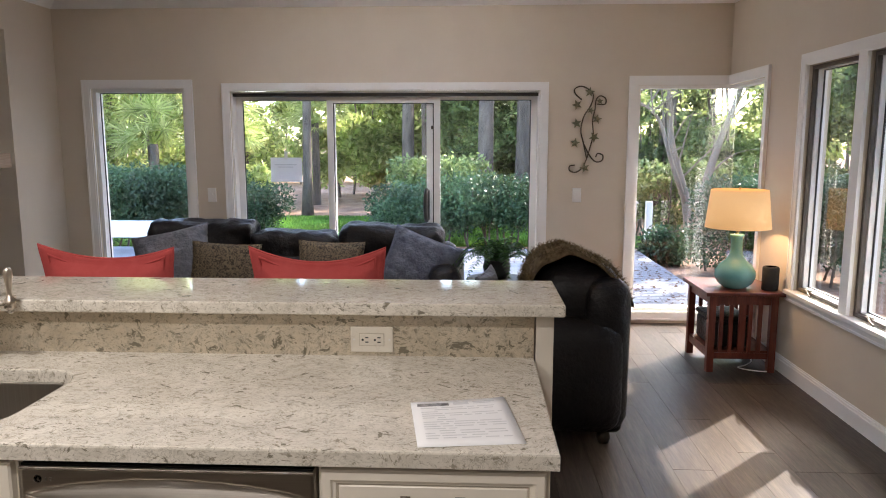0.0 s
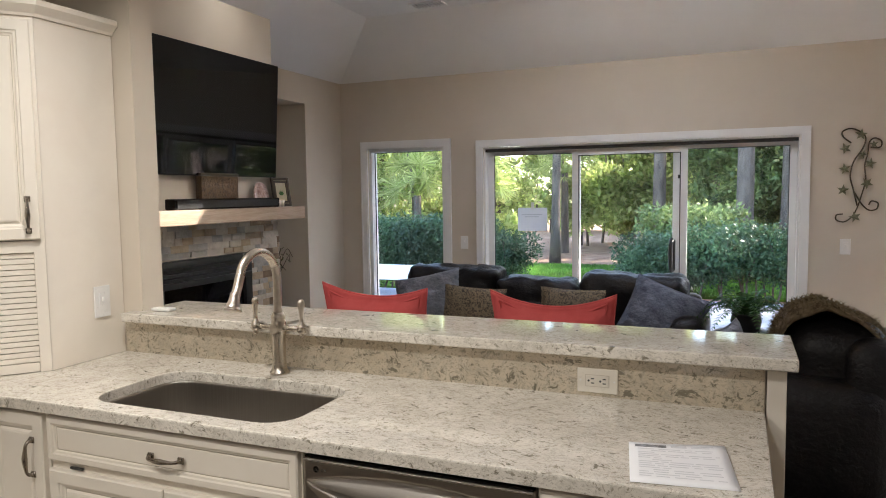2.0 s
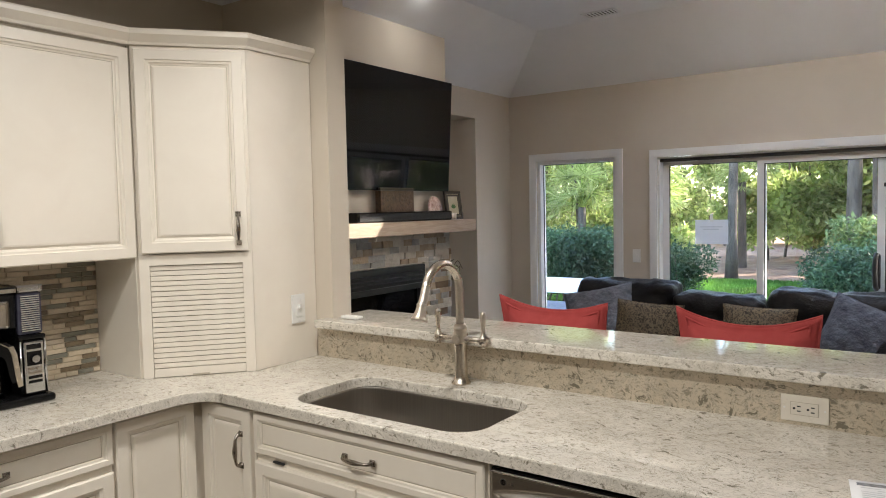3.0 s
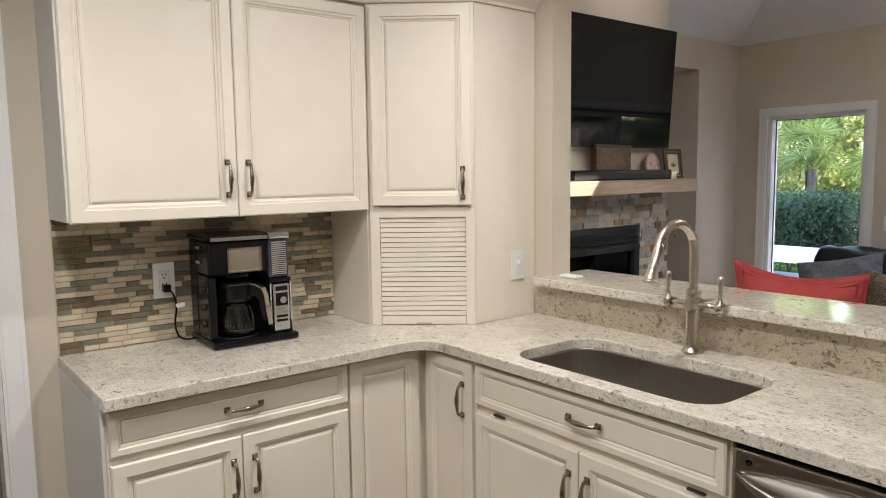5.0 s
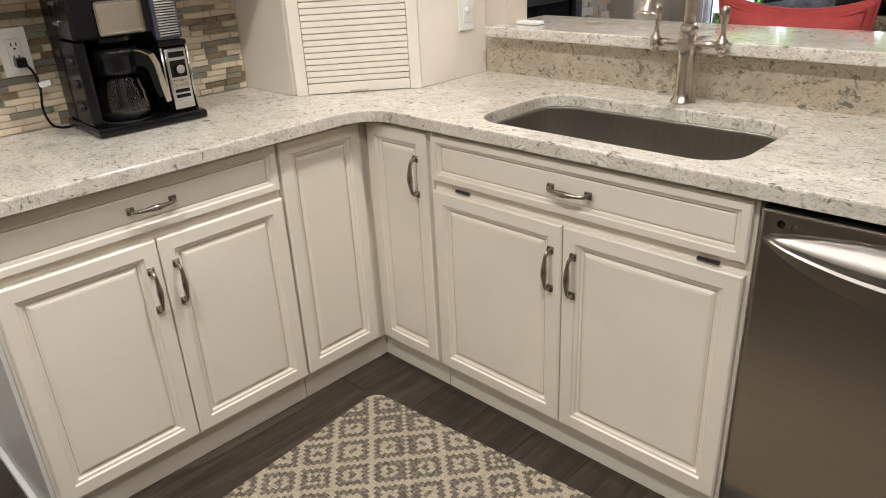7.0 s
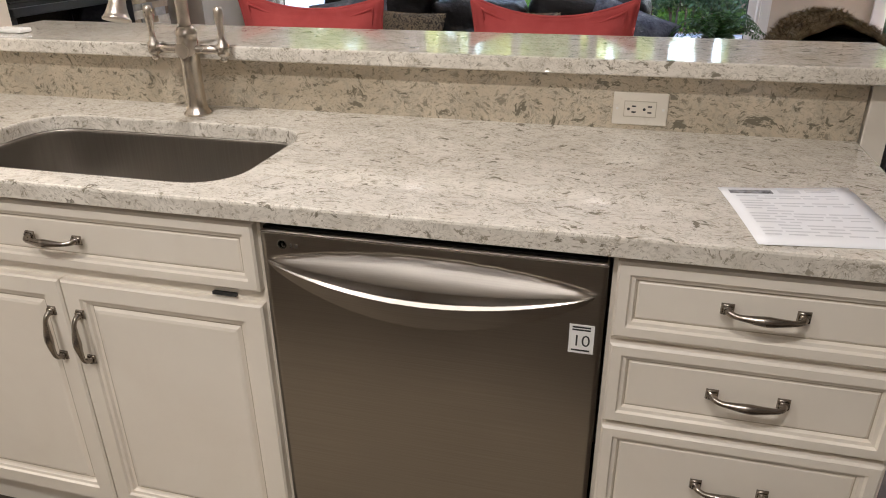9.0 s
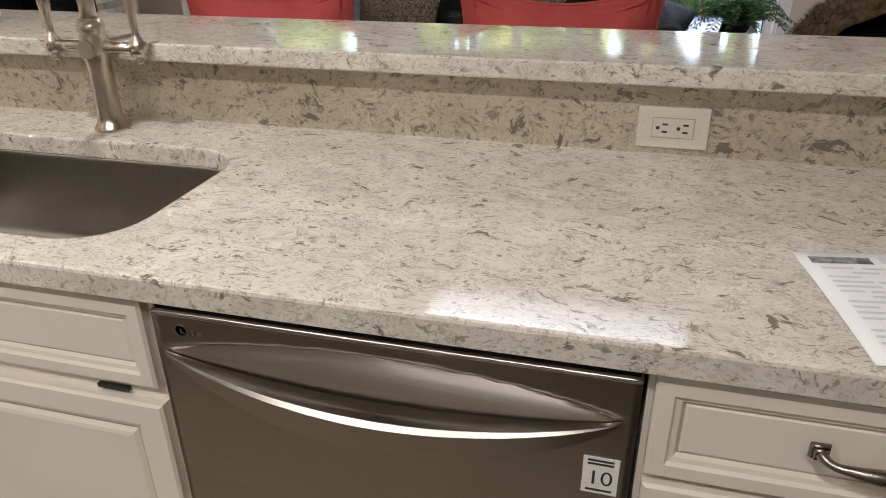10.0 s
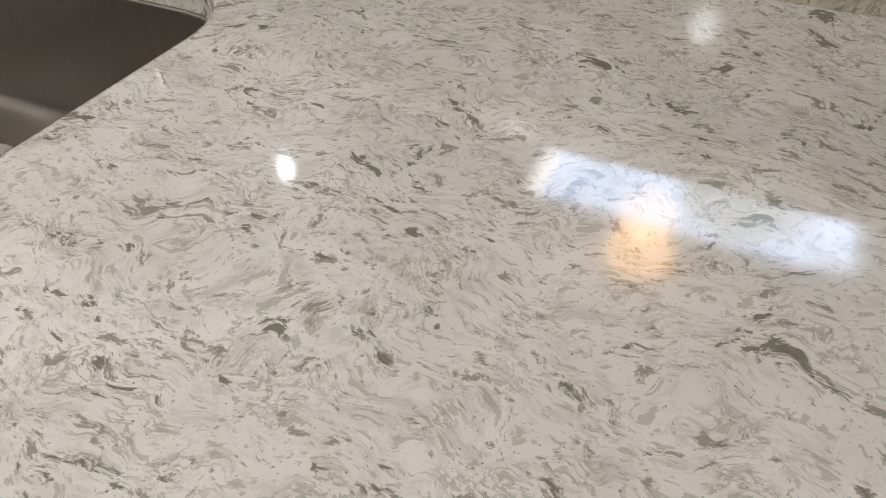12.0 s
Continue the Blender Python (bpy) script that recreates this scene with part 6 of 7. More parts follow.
bm = moved(lathe([(0, 0), (0.05, 0.003), (0.085, 0.010), (0.088, 0.014), (0.05, 0.008), (0, 0.006)], 28), pose(BX + 0.045, 4.095, 1.531, 0, 80, 0))
part("plate", bm, surface("speckled_pink", (0.20, 0.09, 0.07), (0.60, 0.47, 0.42), 45, 0.35, 0.3, 60), sh, smooth=True)
part("stand", box(BX + 0.03, BX + 0.085, 4.06, 4.13, 1.4425, 1.45), FRAME_DARK, sh)
for yy, hh in ((4.195, 0.045), (4.235, 0.05)):
    c = thing("candle_cup", "small cream candle cup on the mantel", "candle holder", "mantel cups", at=(BX + 0.13, yy, 1.442))
    part("cup", lathe([(0, 0), (0.016, 0), (0.019, hh), (0.016, hh), (0.014, 0.01), (0, 0.01)], 16, (BX + 0.135, yy, 1.4425)), IVORY, c, smooth=True)
    part("candle", lathe([(0, 0.011), (0.0135, 0.011), (0.0135, hh - 0.006), (0, hh - 0.006)], 14, (BX + 0.135, yy, 1.4425)), PAPER, c)
pf = thing("picture_frame", "dark double-framed botanical picture on the mantel", "picture frame", at=(BX + 0.08, 4.33, 1.442))
MF = pose(BX + 0.065, 4.335, 1.4425, 0, -8, 0) @ pose(0, 0, 0, 0, 0, 90)
bm = bmesh.new()
for w, t, d in ((0.105, 0.020, 0.016), (0.080, 0.014, 0.013)):
    for q in ((-w, -w + t, 0.0 + (0.105 - w), 0.215 - (0.105 - w)), (w - t, w, (0.105 - w), 0.215 - (0.105 - w)), (-w + t, w - t, 0.105 - w, 0.105 - w + t), (-w + t, w - t, 0.215 - (0.105 - w) - t, 0.215 - (0.105 - w))):
        add_box(bm, q[0], q[1], -d, 0.0, q[2], q[3])
part("frame", moved(bm, MF), FRAME_DARK, pf)
part("mat", moved(box(-0.086, 0.086, -0.008, -0.002, 0.02, 0.195), MF), surface("aged_mat", (0.42, 0.36, 0.24), (0.50, 0.44, 0.31), 20, 0.8), pf, "aged cream mat")
bm = bmesh.new()
for k in range(7):
    a = radians(-60 + 20 * k)
    vs = [(0, 0.07), (0.02 * math.sin(a - 0.35), 0.07 + 0.02 * math.cos(a - 0.35)), (0.042 * math.sin(a), 0.07 + 0.042 * math.cos(a)), (0.02 * math.sin(a + 0.35), 0.07 + 0.02 * math.cos(a + 0.35))]
    bm.faces.new([bm.verts.new((x, -0.0086 - 0.0002 * k, z + 0.012)) for x, z in vs])
part("print", moved(bm, MF), FERN, pf, "green leaf print")
# dried branches in the recess
vb = thing("branch_vase", "tall dark vase with dried branches in the recess", "vase", at=(-3.62, 4.80, 0))
part("vase", lathe([(0, 0), (0.09, 0), (0.12, 0.12), (0.11, 0.35), (0.06, 0.55), (0.07, 0.60), (0.06, 0.60), (0, 0.58)], 24, (-3.62, 4.80, 0)), BLACK_METAL, vb, smooth=True)
rng = random.Random(12)
for i in range(16):
    a = rng.uniform(0, 6.28)
    tx, ty = -3.62 + rng.uniform(-0.10, 0.16), 4.80 + rng.uniform(-0.28, 0.30)
    tz = rng.uniform(0.9, 1.18)
    br = part("branch", tube(curve_pts([(-3.62, 4.80, 0.55), ((-3.62 + tx) / 2, (4.80 + ty) / 2 - 0.03, 0.75), (tx, ty, tz), (tx + 0.03, ty + rng.uniform(-0.1, 0.1), tz - 0.06)], 5), 0.003, 5), RUSTY, vb)
    lb = bmesh.new()
    for k in range(9):
        t = rng.random()
        p = Vector((-3.62 + (tx + 3.62) * t, 4.80 + (ty - 4.80) * t, 0.58 + (tz - 0.58) * t))
        d = Vector((rng.uniform(-1, 1), rng.uniform(-1, 1), rng.uniform(-0.3, 1))).normalized() * 0.05
        sdv = d.orthogonal().normalized() * 0.007
        lb.faces.new([lb.verts.new(q) for q in (p, p + d * 0.5 - sdv, p + d, p + d * 0.5 + sdv)])
    part("dry_leaves", lb, LEAF_METAL, br)

# ceiling vent, ceiling lamp and hanging lamp
cv = thing("ceiling_vent", "white slotted air vent in the flat ceiling", "ceiling vent", at=(-2.05, 5.05, H_TOP))
MV = pose(-2.17, 5.10, H_TOP - 0.001) @ Matrix.Scale(0.85, 4)
bm = bmesh.new()
for q in ((-0.16, 0.16, 0.07, 0.09), (-0.16, 0.16, -0.09, -0.07), (-0.16, -0.14, -0.07, 0.07), (0.14, 0.16, -0.07, 0.07)):
    add_box(bm, *q, -0.010, 0.0)
part("frame", moved(bm, MV), TRIM, cv)
part("backing", moved(box(-0.14, 0.14, -0.07, 0.07, -0.002, 0.0), MV), DARK_TRACK, cv)
for i in range(8):
    part("slat", moved(moved(box(-0.0015, 0.0015, -0.069, 0.069, -0.009, 0.003), pose(0, 0, 0, 0, 35, 0)), MV @ pose(-0.12 + i * 0.034, 0, -0.004)), TRIM, cv)
hl = thing("pendant_lamp", "amber glass bowl lamp hanging from the ceiling", "ceiling lamp", at=(-0.82, 3.91, 2.95))
AMBER = glow_mat("lit_amber_glass", (1.0, 0.52, 0.18), 2.4, (0.8, 0.6, 0.35))
part("bowl", lathe([(0, 0), (0.06, 0.004), (0.12, 0.03), (0.155, 0.08), (0.16, 0.11), (0.15, 0.11), (0.11, 0.045), (0, 0.02)], 28, (-0.82, 3.91, 2.87)), AMBER, hl, "glowing amber bowl", True)
part("rod", tube([(-0.82, 3.91, 2.89), (-0.82, 3.91, 3.0)], 0.010, 10), RUSTY, hl)
part("canopy", lathe([(0, 0), (0.06, 0), (0.07, -0.03), (0.015, -0.04), (0, -0.04)], 20, (-0.82, 3.91, H_TOP)), RUSTY, hl, smooth=True)
pd = bpy.data.lights.new("pendant_bulb", 'POINT')
pd.energy, pd.color, pd.shadow_soft_size = 0.9, (1.0, 0.52, 0.17), 0.13
new("pendant_bulb", pd).location = (-0.82, 3.91, 2.76)


# ---- outside ----
MULCH = surface("pine_straw_mulch", (0.24, 0.145, 0.10), (0.48, 0.32, 0.235), 2.5, 0.95, 0.8, 22, spec=0.1, dist=0.03)
GRASS_SOIL = surface("lawn_ground", (0.10, 0.21, 0.035), (0.16, 0.30, 0.055), 3, 0.9, 0.6, 40, spec=0.1, dist=0.03)
BARK = surface("grey_pine_bark", (0.075, 0.055, 0.045), (0.20, 0.155, 0.125), 9, 0.9, 1.0, 20, stretch=(1, 1, 0.3), dist=0.03)
PALE_BARK = surface("smooth_tan_bark", (0.15, 0.115, 0.085), (0.26, 0.205, 0.155), 6, 0.7, 0.3, 30, stretch=(1, 1, 0.3))
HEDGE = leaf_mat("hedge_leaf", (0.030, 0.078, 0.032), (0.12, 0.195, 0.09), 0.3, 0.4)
# paler greens for sunlit growth, some of the sunshine put into the colour
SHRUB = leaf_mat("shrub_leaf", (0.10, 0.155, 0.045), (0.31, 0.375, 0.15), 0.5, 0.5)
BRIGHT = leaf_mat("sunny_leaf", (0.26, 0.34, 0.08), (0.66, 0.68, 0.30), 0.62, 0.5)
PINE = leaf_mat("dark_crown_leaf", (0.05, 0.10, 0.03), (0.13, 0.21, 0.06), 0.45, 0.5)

solid("ground", box(-260, 260, YB + 0.3, 420, -0.6, -0.26), MULCH, "brown pine-straw ground among the trees", "ground", kind="structure")
solid("ground_side", box(XR + 0.3, 260, -260, YB + 0.3, -0.6, -0.26), MULCH, "brown mulch ground beside the house", "ground", kind="structure")


def leaf_cloud(lumps, count, size, seed, shell=0.45):
    """Many single leaves (rhombs) in and on the given lumps (x, y, z, rx, ry, rz)."""
    r = np.random.RandomState(seed)
    l = np.array(lumps, float)
    vol = l[:, 3] * l[:, 4] + l[:, 4] * l[:, 5] + l[:, 3] * l[:, 5]
    pick = r.choice(len(l), count, p=vol / vol.sum())
    d = r.normal(size=(count, 3))
    d /= np.linalg.norm(d, axis=1)[:, None]
    rad = (1 - shell * r.rand(count) ** 1.5) * (1 + 0.12 * r.normal(size=count))
    c = l[pick, :3] + d * l[pick, 3:] * rad[:, None]
    a = r.normal(size=(count, 3)) + d * 0.6
    a /= np.linalg.norm(a, axis=1)[:, None]
    b = np.cross(a, r.normal(size=(count, 3)))
    b /= np.linalg.norm(b, axis=1)[:, None]
    s = size * (0.6 + 0.8 * r.rand(count))[:, None]
    v = np.stack([c - a * s, c + b * s * 0.45, c + a * s, c - b * s * 0.45], axis=1).reshape(-1, 3)
    return v


def cloud_mesh(name, v, material):
    n = len(v) // 4
    me = bpy.data.meshes.new(name)
    me.from_pydata(v.tolist(), [], np.arange(4 * n).reshape(n, 4).tolist())
    me.materials.append(material)
    return me


def lumps_in(x0, x1, y0, y1, z0, z1, n, r0, r1, seed, round_top=True):
    rng = random.Random(seed)
    out = []
    for _ in range(n):
        x, y = rng.uniform(x0, x1), rng.uniform(y0, y1)
        r = rng.uniform(r0, r1)
        u = abs(2 * (x - x0) / (x1 - x0) - 1)
        top = z1 - (0.25 * (z1 - z0) * u ** 4 if round_top else 0)
        out.append((x, y, rng.uniform(z0 + r * 0.6, max(z0 + r * 0.7, top - r)), r, r, r * 0.85))
    return out


def hedge(label, x0, x1, y0, y1, z1, count, seed, material=HEDGE, size=0.030, z0=-0.1):
    h = thing("hedge", label, "hedge", at=((x0 + x1) / 2, (y0 + y1) / 2, -0.26))
    n = max(8, int((x1 - x0) * (y1 - y0) * 7))
    lp = lumps_in(x0 + 0.2, x1 - 0.2, y0 + 0.2, y1 - 0.2, z0, z1, n, 0.24, 0.42, seed)
    rng = random.Random(seed)
    for i in range(int((x1 - x0) * 3)):
        lp.append((x0 + 0.25 + i / 3, (y0 + y1) / 2 + rng.uniform(-0.2, 0.2), z1 - 0.36, 0.36, (y1 - y0) / 2 - 0.1, 0.34))
    ob = new("foliage", cloud_mesh("foliage", leaf_cloud(lp, count, size, seed), material))
    ob.parent = h
    ob.matrix_parent_inverse = Matrix.Translation(-Vector(h.location))
    bm = bmesh.new()
    for i in range(int((x1 - x0) * 5)):
        bx_, by_ = rng.uniform(x0 + 0.2, x1 - 0.2), rng.uniform(y0 + 0.2, y1 - 0.2)
        add_tube(bm, curve_pts([(bx_, by_, -0.27), (bx_ + rng.uniform(-0.1, 0.1), by_, 0.15), (bx_ + rng.uniform(-0.35, 0.35), by_ + rng.uniform(-0.2, 0.2), z1 * 0.75)], 3), [0.018] * 3 + [0.012] * 3 + [0.005], 5)
    tagged(part("stems", bm, BARK, h, "bare woody stems"), kind="stuff")
    return h


hedge("clipped dark green hedge behind the deck", -0.9, 2.15, 10.9, 12.0, 1.06, 34000, 21, z0=0.12)
hedge("round clipped bush beside the lawn", -1.75, -0.5, 11.3, 12.4, 0.86, 16000, 22)
hedge("pale round bush behind the clipped hedge", -1.6, 0.2, 13.0, 14.4, 1.30, 9000, 23, SHRUB, 0.05)
hedge("long clipped hedge beyond the white bench", -8.2, -3.6, 10.9, 12.0, 1.20, 40000, 24)
hedge("loose shrub at the end of the hedge", -4.5, -3.5, 12.0, 13.0, 0.85, 10000, 25)
hedge("large dark rounded bush near the corner window", 3.0, 5.0, 8.6, 10.2, 1.12, 34000, 26)
hedge("sunlit hedge beyond the small tree", 1.6, 5.5, 13.0, 14.0, 1.25, 9000, 27, SHRUB, 0.05)
hedge("low leafy shrub beside the deck", 2.5, 3.2, 10.2, 10.9, 0.35, 5000, 28, HEDGE, 0.032, -0.25)
hedge("dark shrub outside the casement windows", 4.3, 5.8, 0.5, 7.8, 2.6, 42000, 29, HEDGE, 0.06)

# lawn
lw = thing("lawn", "short sunlit green lawn between the hedges", "lawn", at=(-2, 13, -0.26), kind="structure")
outline = [(-9 + 0.3 * math.sin(i), 11.6) for i in range(1)] + [(-3.6, 11.8), (0.0, 12.2), (3.2, 12.2), (3.4, 13.0), (1.0, 15.4), (-1.5, 16.8), (-4.5, 16.6), (-9, 14.5)]
part("turf", prism(outline, -0.262, -0.20), GRASS_SOIL, lw)
r = np.random.RandomState(4)
n = 24000
c = np.stack([r.uniform(-6, 1.5, n), r.uniform(12.0, 16.4, n), np.full(n, -0.205)], 1)
d = np.stack([r.normal(0, 0.02, n), r.normal(0, 0.02, n), r.uniform(0.04, 0.08, n)], 1)
sd = np.stack([r.normal(0, 1, n), r.normal(0, 1, n), np.zeros(n)], 1)
sd = sd / np.linalg.norm(sd, axis=1)[:, None] * 0.012
v = np.stack([c - sd, c + sd, c + d + sd * 0.3, c + d - sd * 0.3], 1).reshape(-1, 3)
g = new("grass_blades", cloud_mesh("grass_blades", v, leaf_mat("grass_leaf", (0.10, 0.22, 0.03), (0.20, 0.36, 0.07), 0.45)))
g.parent = lw
g.matrix_parent_inverse = Matrix.Translation(-Vector(lw.location))
tagged(g, "short blades of grass", kind="stuff")


def trunk_pts(x, y, h, lean, seed):
    rng = random.Random(seed)
    return curve_pts([(x, y, -0.3), (x + lean * 0.3 + rng.uniform(-0.05, 0.05), y, h * 0.33), (x + lean * 0.65, y + rng.uniform(-0.1, 0.1), h * 0.66), (x + lean, y, h)], 4)


def tree(label, x, y, h, r, crown, count, size, seed, lean=0.2, bark=None, leaf=None):
    """Tapered trunk with limbs and a crown of single leaves round the limb ends."""
    t = thing("tree", label, "tree", at=(x, y, -0.3))
    rng = random.Random(seed)
    pts = trunk_pts(x, y, h, lean, seed)
    n = len(pts) - 1
    part("trunk", tube(pts, [r * (1 - 0.6 * i / n) + (0.35 * r if i == 0 else 0) for i in range(n + 1)], 10), bark or BARK, t, smooth=True)
    lp = []
    for i in range(9):
        k = int(n * rng.uniform(0.55, 0.98))
        p, a = pts[k], rng.uniform(0, 6.28)
        ln = crown * rng.uniform(0.5, 1.0)
        e = p + Vector((math.cos(a) * ln, math.sin(a) * ln, rng.uniform(0.1, 0.5) * crown))
        part("limb", tube(curve_pts([p, (p + e) / 2 + Vector((0, 0, 0.15 * crown)), e], 3), [r * 0.3, r * 0.27, r * 0.23, r * 0.19, r * 0.14, r * 0.1, r * 0.05], 6), bark or BARK, t)
        for _ in range(3):
            q = e + Vector((rng.uniform(-1, 1), rng.uniform(-1, 1), rng.uniform(-0.6, 0.6))) * crown * 0.35
            s = crown * rng.uniform(0.18, 0.36)
            lp.append((q.x, q.y, q.z, s, s, s * 0.7))
    ob = new("crown", cloud_mesh("crown", leaf_cloud(lp, count, size, seed, 0.8), leaf or PINE))
    ob.parent = t
    ob.matrix_parent_inverse = Matrix.Translation(-Vector(t.location))
    return t


PINE_LABEL = "tall grey-barked pine with a high leafy crown"
for i, (x, y, r, lean) in enumerate(((-4.05, 17.0, 0.115, 0.25), (-6.2, 19.0, 0.13, -0.2), (-1.75, 18.5, 0.17, 0.1), (-1.35, 20.5, 0.17, 0.0), (0.23, 16.0, 0.19, 0.15), (-0.55, 21.0, 0.2, 0.1), (-9.5, 18.0, 0.2, 0.2), (2.2, 20.0, 0.18, 0.0), (4.6, 17.5, 0.22, 0.2), (6.2, 19.5, 0.2, -0.1), (8.4, 14.6, 0.24, 0.2), (9.8, 8.0, 0.22, 0.2))):
    tree(PINE_LABEL, x, y, 11.0 + (i % 3), r, 1.7, 900, 0.15, 40 + i, lean)

# added trees: their high, unseen crowns keep the sun off deck and windows
tree("broad dark tree added to shade the deck", 3.2, 15.6, 11.5, 0.26, 3.4, 9000, 0.19, 58, 0.3)
tree("broad dark tree added to shade the deck", 1.2, 17.6, 13.5, 0.24, 3.2, 8000, 0.19, 59, 0.3)


def bush_bank(label, x0, x1, y0, y1, z1, count, size, seed, material):
    """A loose thicket of tall shrubs: several stems and uneven foliage."""
    b = thing("thicket", label, "shrubs", at=((x0 + x1) / 2, (y0 + y1) / 2, -0.26))
    n = int((x1 - x0) * (z1 + 0.3) * 1.9)
    lp = lumps_in(x0, x1, y0, y1, -0.2, z1, n, 0.3, 0.85, seed, False)
    ob = new("foliage", cloud_mesh("foliage", leaf_cloud(lp, count, size, seed, 0.8), material))
    ob.parent = b
    ob.matrix_parent_inverse = Matrix.Translation(-Vector(b.location))
    rng = random.Random(seed)
    bm = bmesh.new()
    for _ in range(int((x1 - x0) * 1.5)):
        x, y = rng.uniform(x0, x1), rng.uniform(y0, y1)
        add_tube(bm, curve_pts([(x, y, -0.3), (x + rng.uniform(-0.2, 0.2), y, z1 * 0.4), (x + rng.uniform(-0.6, 0.6), y, z1 * 0.9)], 3), [0.05, 0.045, 0.04, 0.035, 0.03, 0.025, 0.015], 5)
    tagged(part("stems", bm, BARK, b), kind="stuff")


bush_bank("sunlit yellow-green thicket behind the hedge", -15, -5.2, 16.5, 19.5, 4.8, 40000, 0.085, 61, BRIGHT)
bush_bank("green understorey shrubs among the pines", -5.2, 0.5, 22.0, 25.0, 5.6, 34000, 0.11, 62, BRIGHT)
bush_bank("leafy green thicket beyond the lawn", -0.9, 3.6, 18.0, 20.5, 4.3, 36000, 0.075, 63, SHRUB)
bush_bank("dense dark shrubs beyond the small tree", 3.2, 12, 16.0, 19.0, 5.4, 42000, 0.085, 64, SHRUB)
bush_bank("tall dark evergreens beyond the casement windows", 6.6, 12.0, 10.2, 14.0, 4.6, 42000, 0.075, 68, PINE)
bush_bank("dark evergreen shrubs beside the house", 7.0, 10.0, -2.0, 9.0, 5.0, 40000, 0.08, 65, PINE)
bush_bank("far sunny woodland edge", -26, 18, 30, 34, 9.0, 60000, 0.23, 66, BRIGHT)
bush_bank("dark shrubs closing the side of the garden", -16, -9, 11.0, 15.0, 3.6, 16000, 0.08, 67, PINE)


def palmetto(x, y, h, seed):
    """Fan palm: short trunk and fans of stiff blades."""
    p = thing("palmetto", "sunlit fan palm with stiff blades", "palm", "palms behind the hedge", at=(x, y, -0.3))
    part("trunk", tube([(x, y, -0.3), (x, y, h)], [0.12, 0.10], 8), BARK, p)
    rng = random.Random(seed)
    for _ in range(22):
        az, el = rng.uniform(0, 6.28), rng.uniform(-0.2, 1.3)
        d = Vector((math.cos(az) * math.cos(el), math.sin(az) * math.cos(el), math.sin(el)))
        c = Vector((x, y, h)) + d * rng.uniform(0.5, 0.9)
        side, up = d.orthogonal().normalized(), d.cross(d.orthogonal().normalized())
        a0 = rng.uniform(0, 6.28)
        side, up = side * math.cos(a0) + up * math.sin(a0), up * math.cos(a0) - side * math.sin(a0)
        bm = bmesh.new()
        add_tube(bm, [Vector((x, y, h)), c], 0.012, 4)
        for k in range(15):
            a = radians(-105 + 15 * k)
            tip = c + (d * math.cos(a) + side * math.sin(a)) * rng.uniform(0.45, 0.62) - Vector((0, 0, 0.1))
            w = up.cross(tip - c).normalized() * 0.02
            mid = (c + tip) / 2
            bm.faces.new([bm.verts.new(q) for q in (c, mid - w, tip, mid + w)])
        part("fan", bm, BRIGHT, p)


for i, (x, y, h) in enumerate(((-7.4, 16.2, 1.5), (-9.6, 17.2, 2.0), (-6.0, 17.0, 1.7), (-4.6, 20.5, 2.1), (-11.6, 16.4, 1.6))):
    palmetto(x, y, h, 80 + i)

# small bare tree by the corner window
cm = thing("crape_myrtle", "small multi-stemmed tree with smooth tan bark", "tree", at=(3.25, 11.2, -0.3))
stems = [[(3.40, 11.2, -0.3), (3.30, 11.2, 0.6), (3.05, 11.25, 1.5), (2.95, 11.3, 2.4), (2.6, 11.4, 3.6)],
         [(3.45, 11.2, -0.3), (3.55, 11.2, 0.7), (3.75, 11.2, 1.5), (4.05, 11.2, 2.4), (4.2, 11.2, 3.6)],
         [(3.30, 11.2, 0.55), (3.0, 11.0, 1.2), (2.75, 11.0, 1.9), (2.3, 10.9, 2.2)]]
for k, c_ in enumerate(stems):
    pp_ = curve_pts(c_, 5)
    st_ = part("trunk", tube(pp_, [(0.085 if k < 2 else 0.045) * (1 - 0.7 * i / (len(pp_) - 1)) for i in range(len(pp_))], 9), PALE_BARK, cm, smooth=True)
    rng = random.Random(90 + k)
    for j in range(9):
        p = pp_[rng.randrange(len(pp_) // 3, len(pp_))]
        e = p + Vector((rng.uniform(-1.3, 1.3), rng.uniform(-0.4, 0.4), rng.uniform(-0.1, 0.9)))
        part("branch", tube(curve_pts([p, (p + e) / 2 + Vector((rng.uniform(-0.15, 0.15), 0, rng.uniform(0.0, 0.2))), e], 4), [0.018, 0.016, 0.014, 0.012, 0.010, 0.008, 0.006, 0.005, 0.003], 5), PALE_BARK, st_)
sp_l = leaf_cloud([(3.4, 11.3, 2.6, 1.5, 0.8, 0.7), (2.6, 11.2, 2.2, 0.8, 0.6, 0.5), (4.4, 11.2, 2.0, 0.7, 0.6, 0.7)], 900, 0.05, 95, 0.95)
ob = new("leaves", cloud_mesh("leaves", sp_l, BRIGHT))
ob.parent = cm
ob.matrix_parent_inverse = Matrix.Translation(-Vector(cm.location))
# garden bench, lantern post, facade of the neighbour
bn = thing("garden_bench", "long white painted bench at the edge of the deck", "bench", at=(-5.2, 9.9, -0.05))
for yy in (9.70, 9.82, 9.94):
    part("seat_plank", box(-6.6, -4.38, yy, yy + 0.11, 0.36, 0.40, 0.004), TRIM, bn)
part("apron", box(-6.6, -4.38, 9.69, 9.72, 0.20, 0.358), TRIM, bn)
for xx in (-6.5, -5.45, -4.48):
    part("leg", box(xx, xx + 0.09, 9.75, 10.0, -0.049, 0.359, 0.004), TRIM, bn)
ln = thing("garden_lantern", "white garden post with a small cap", "lantern", at=(2.55, 11.6, -0.26))
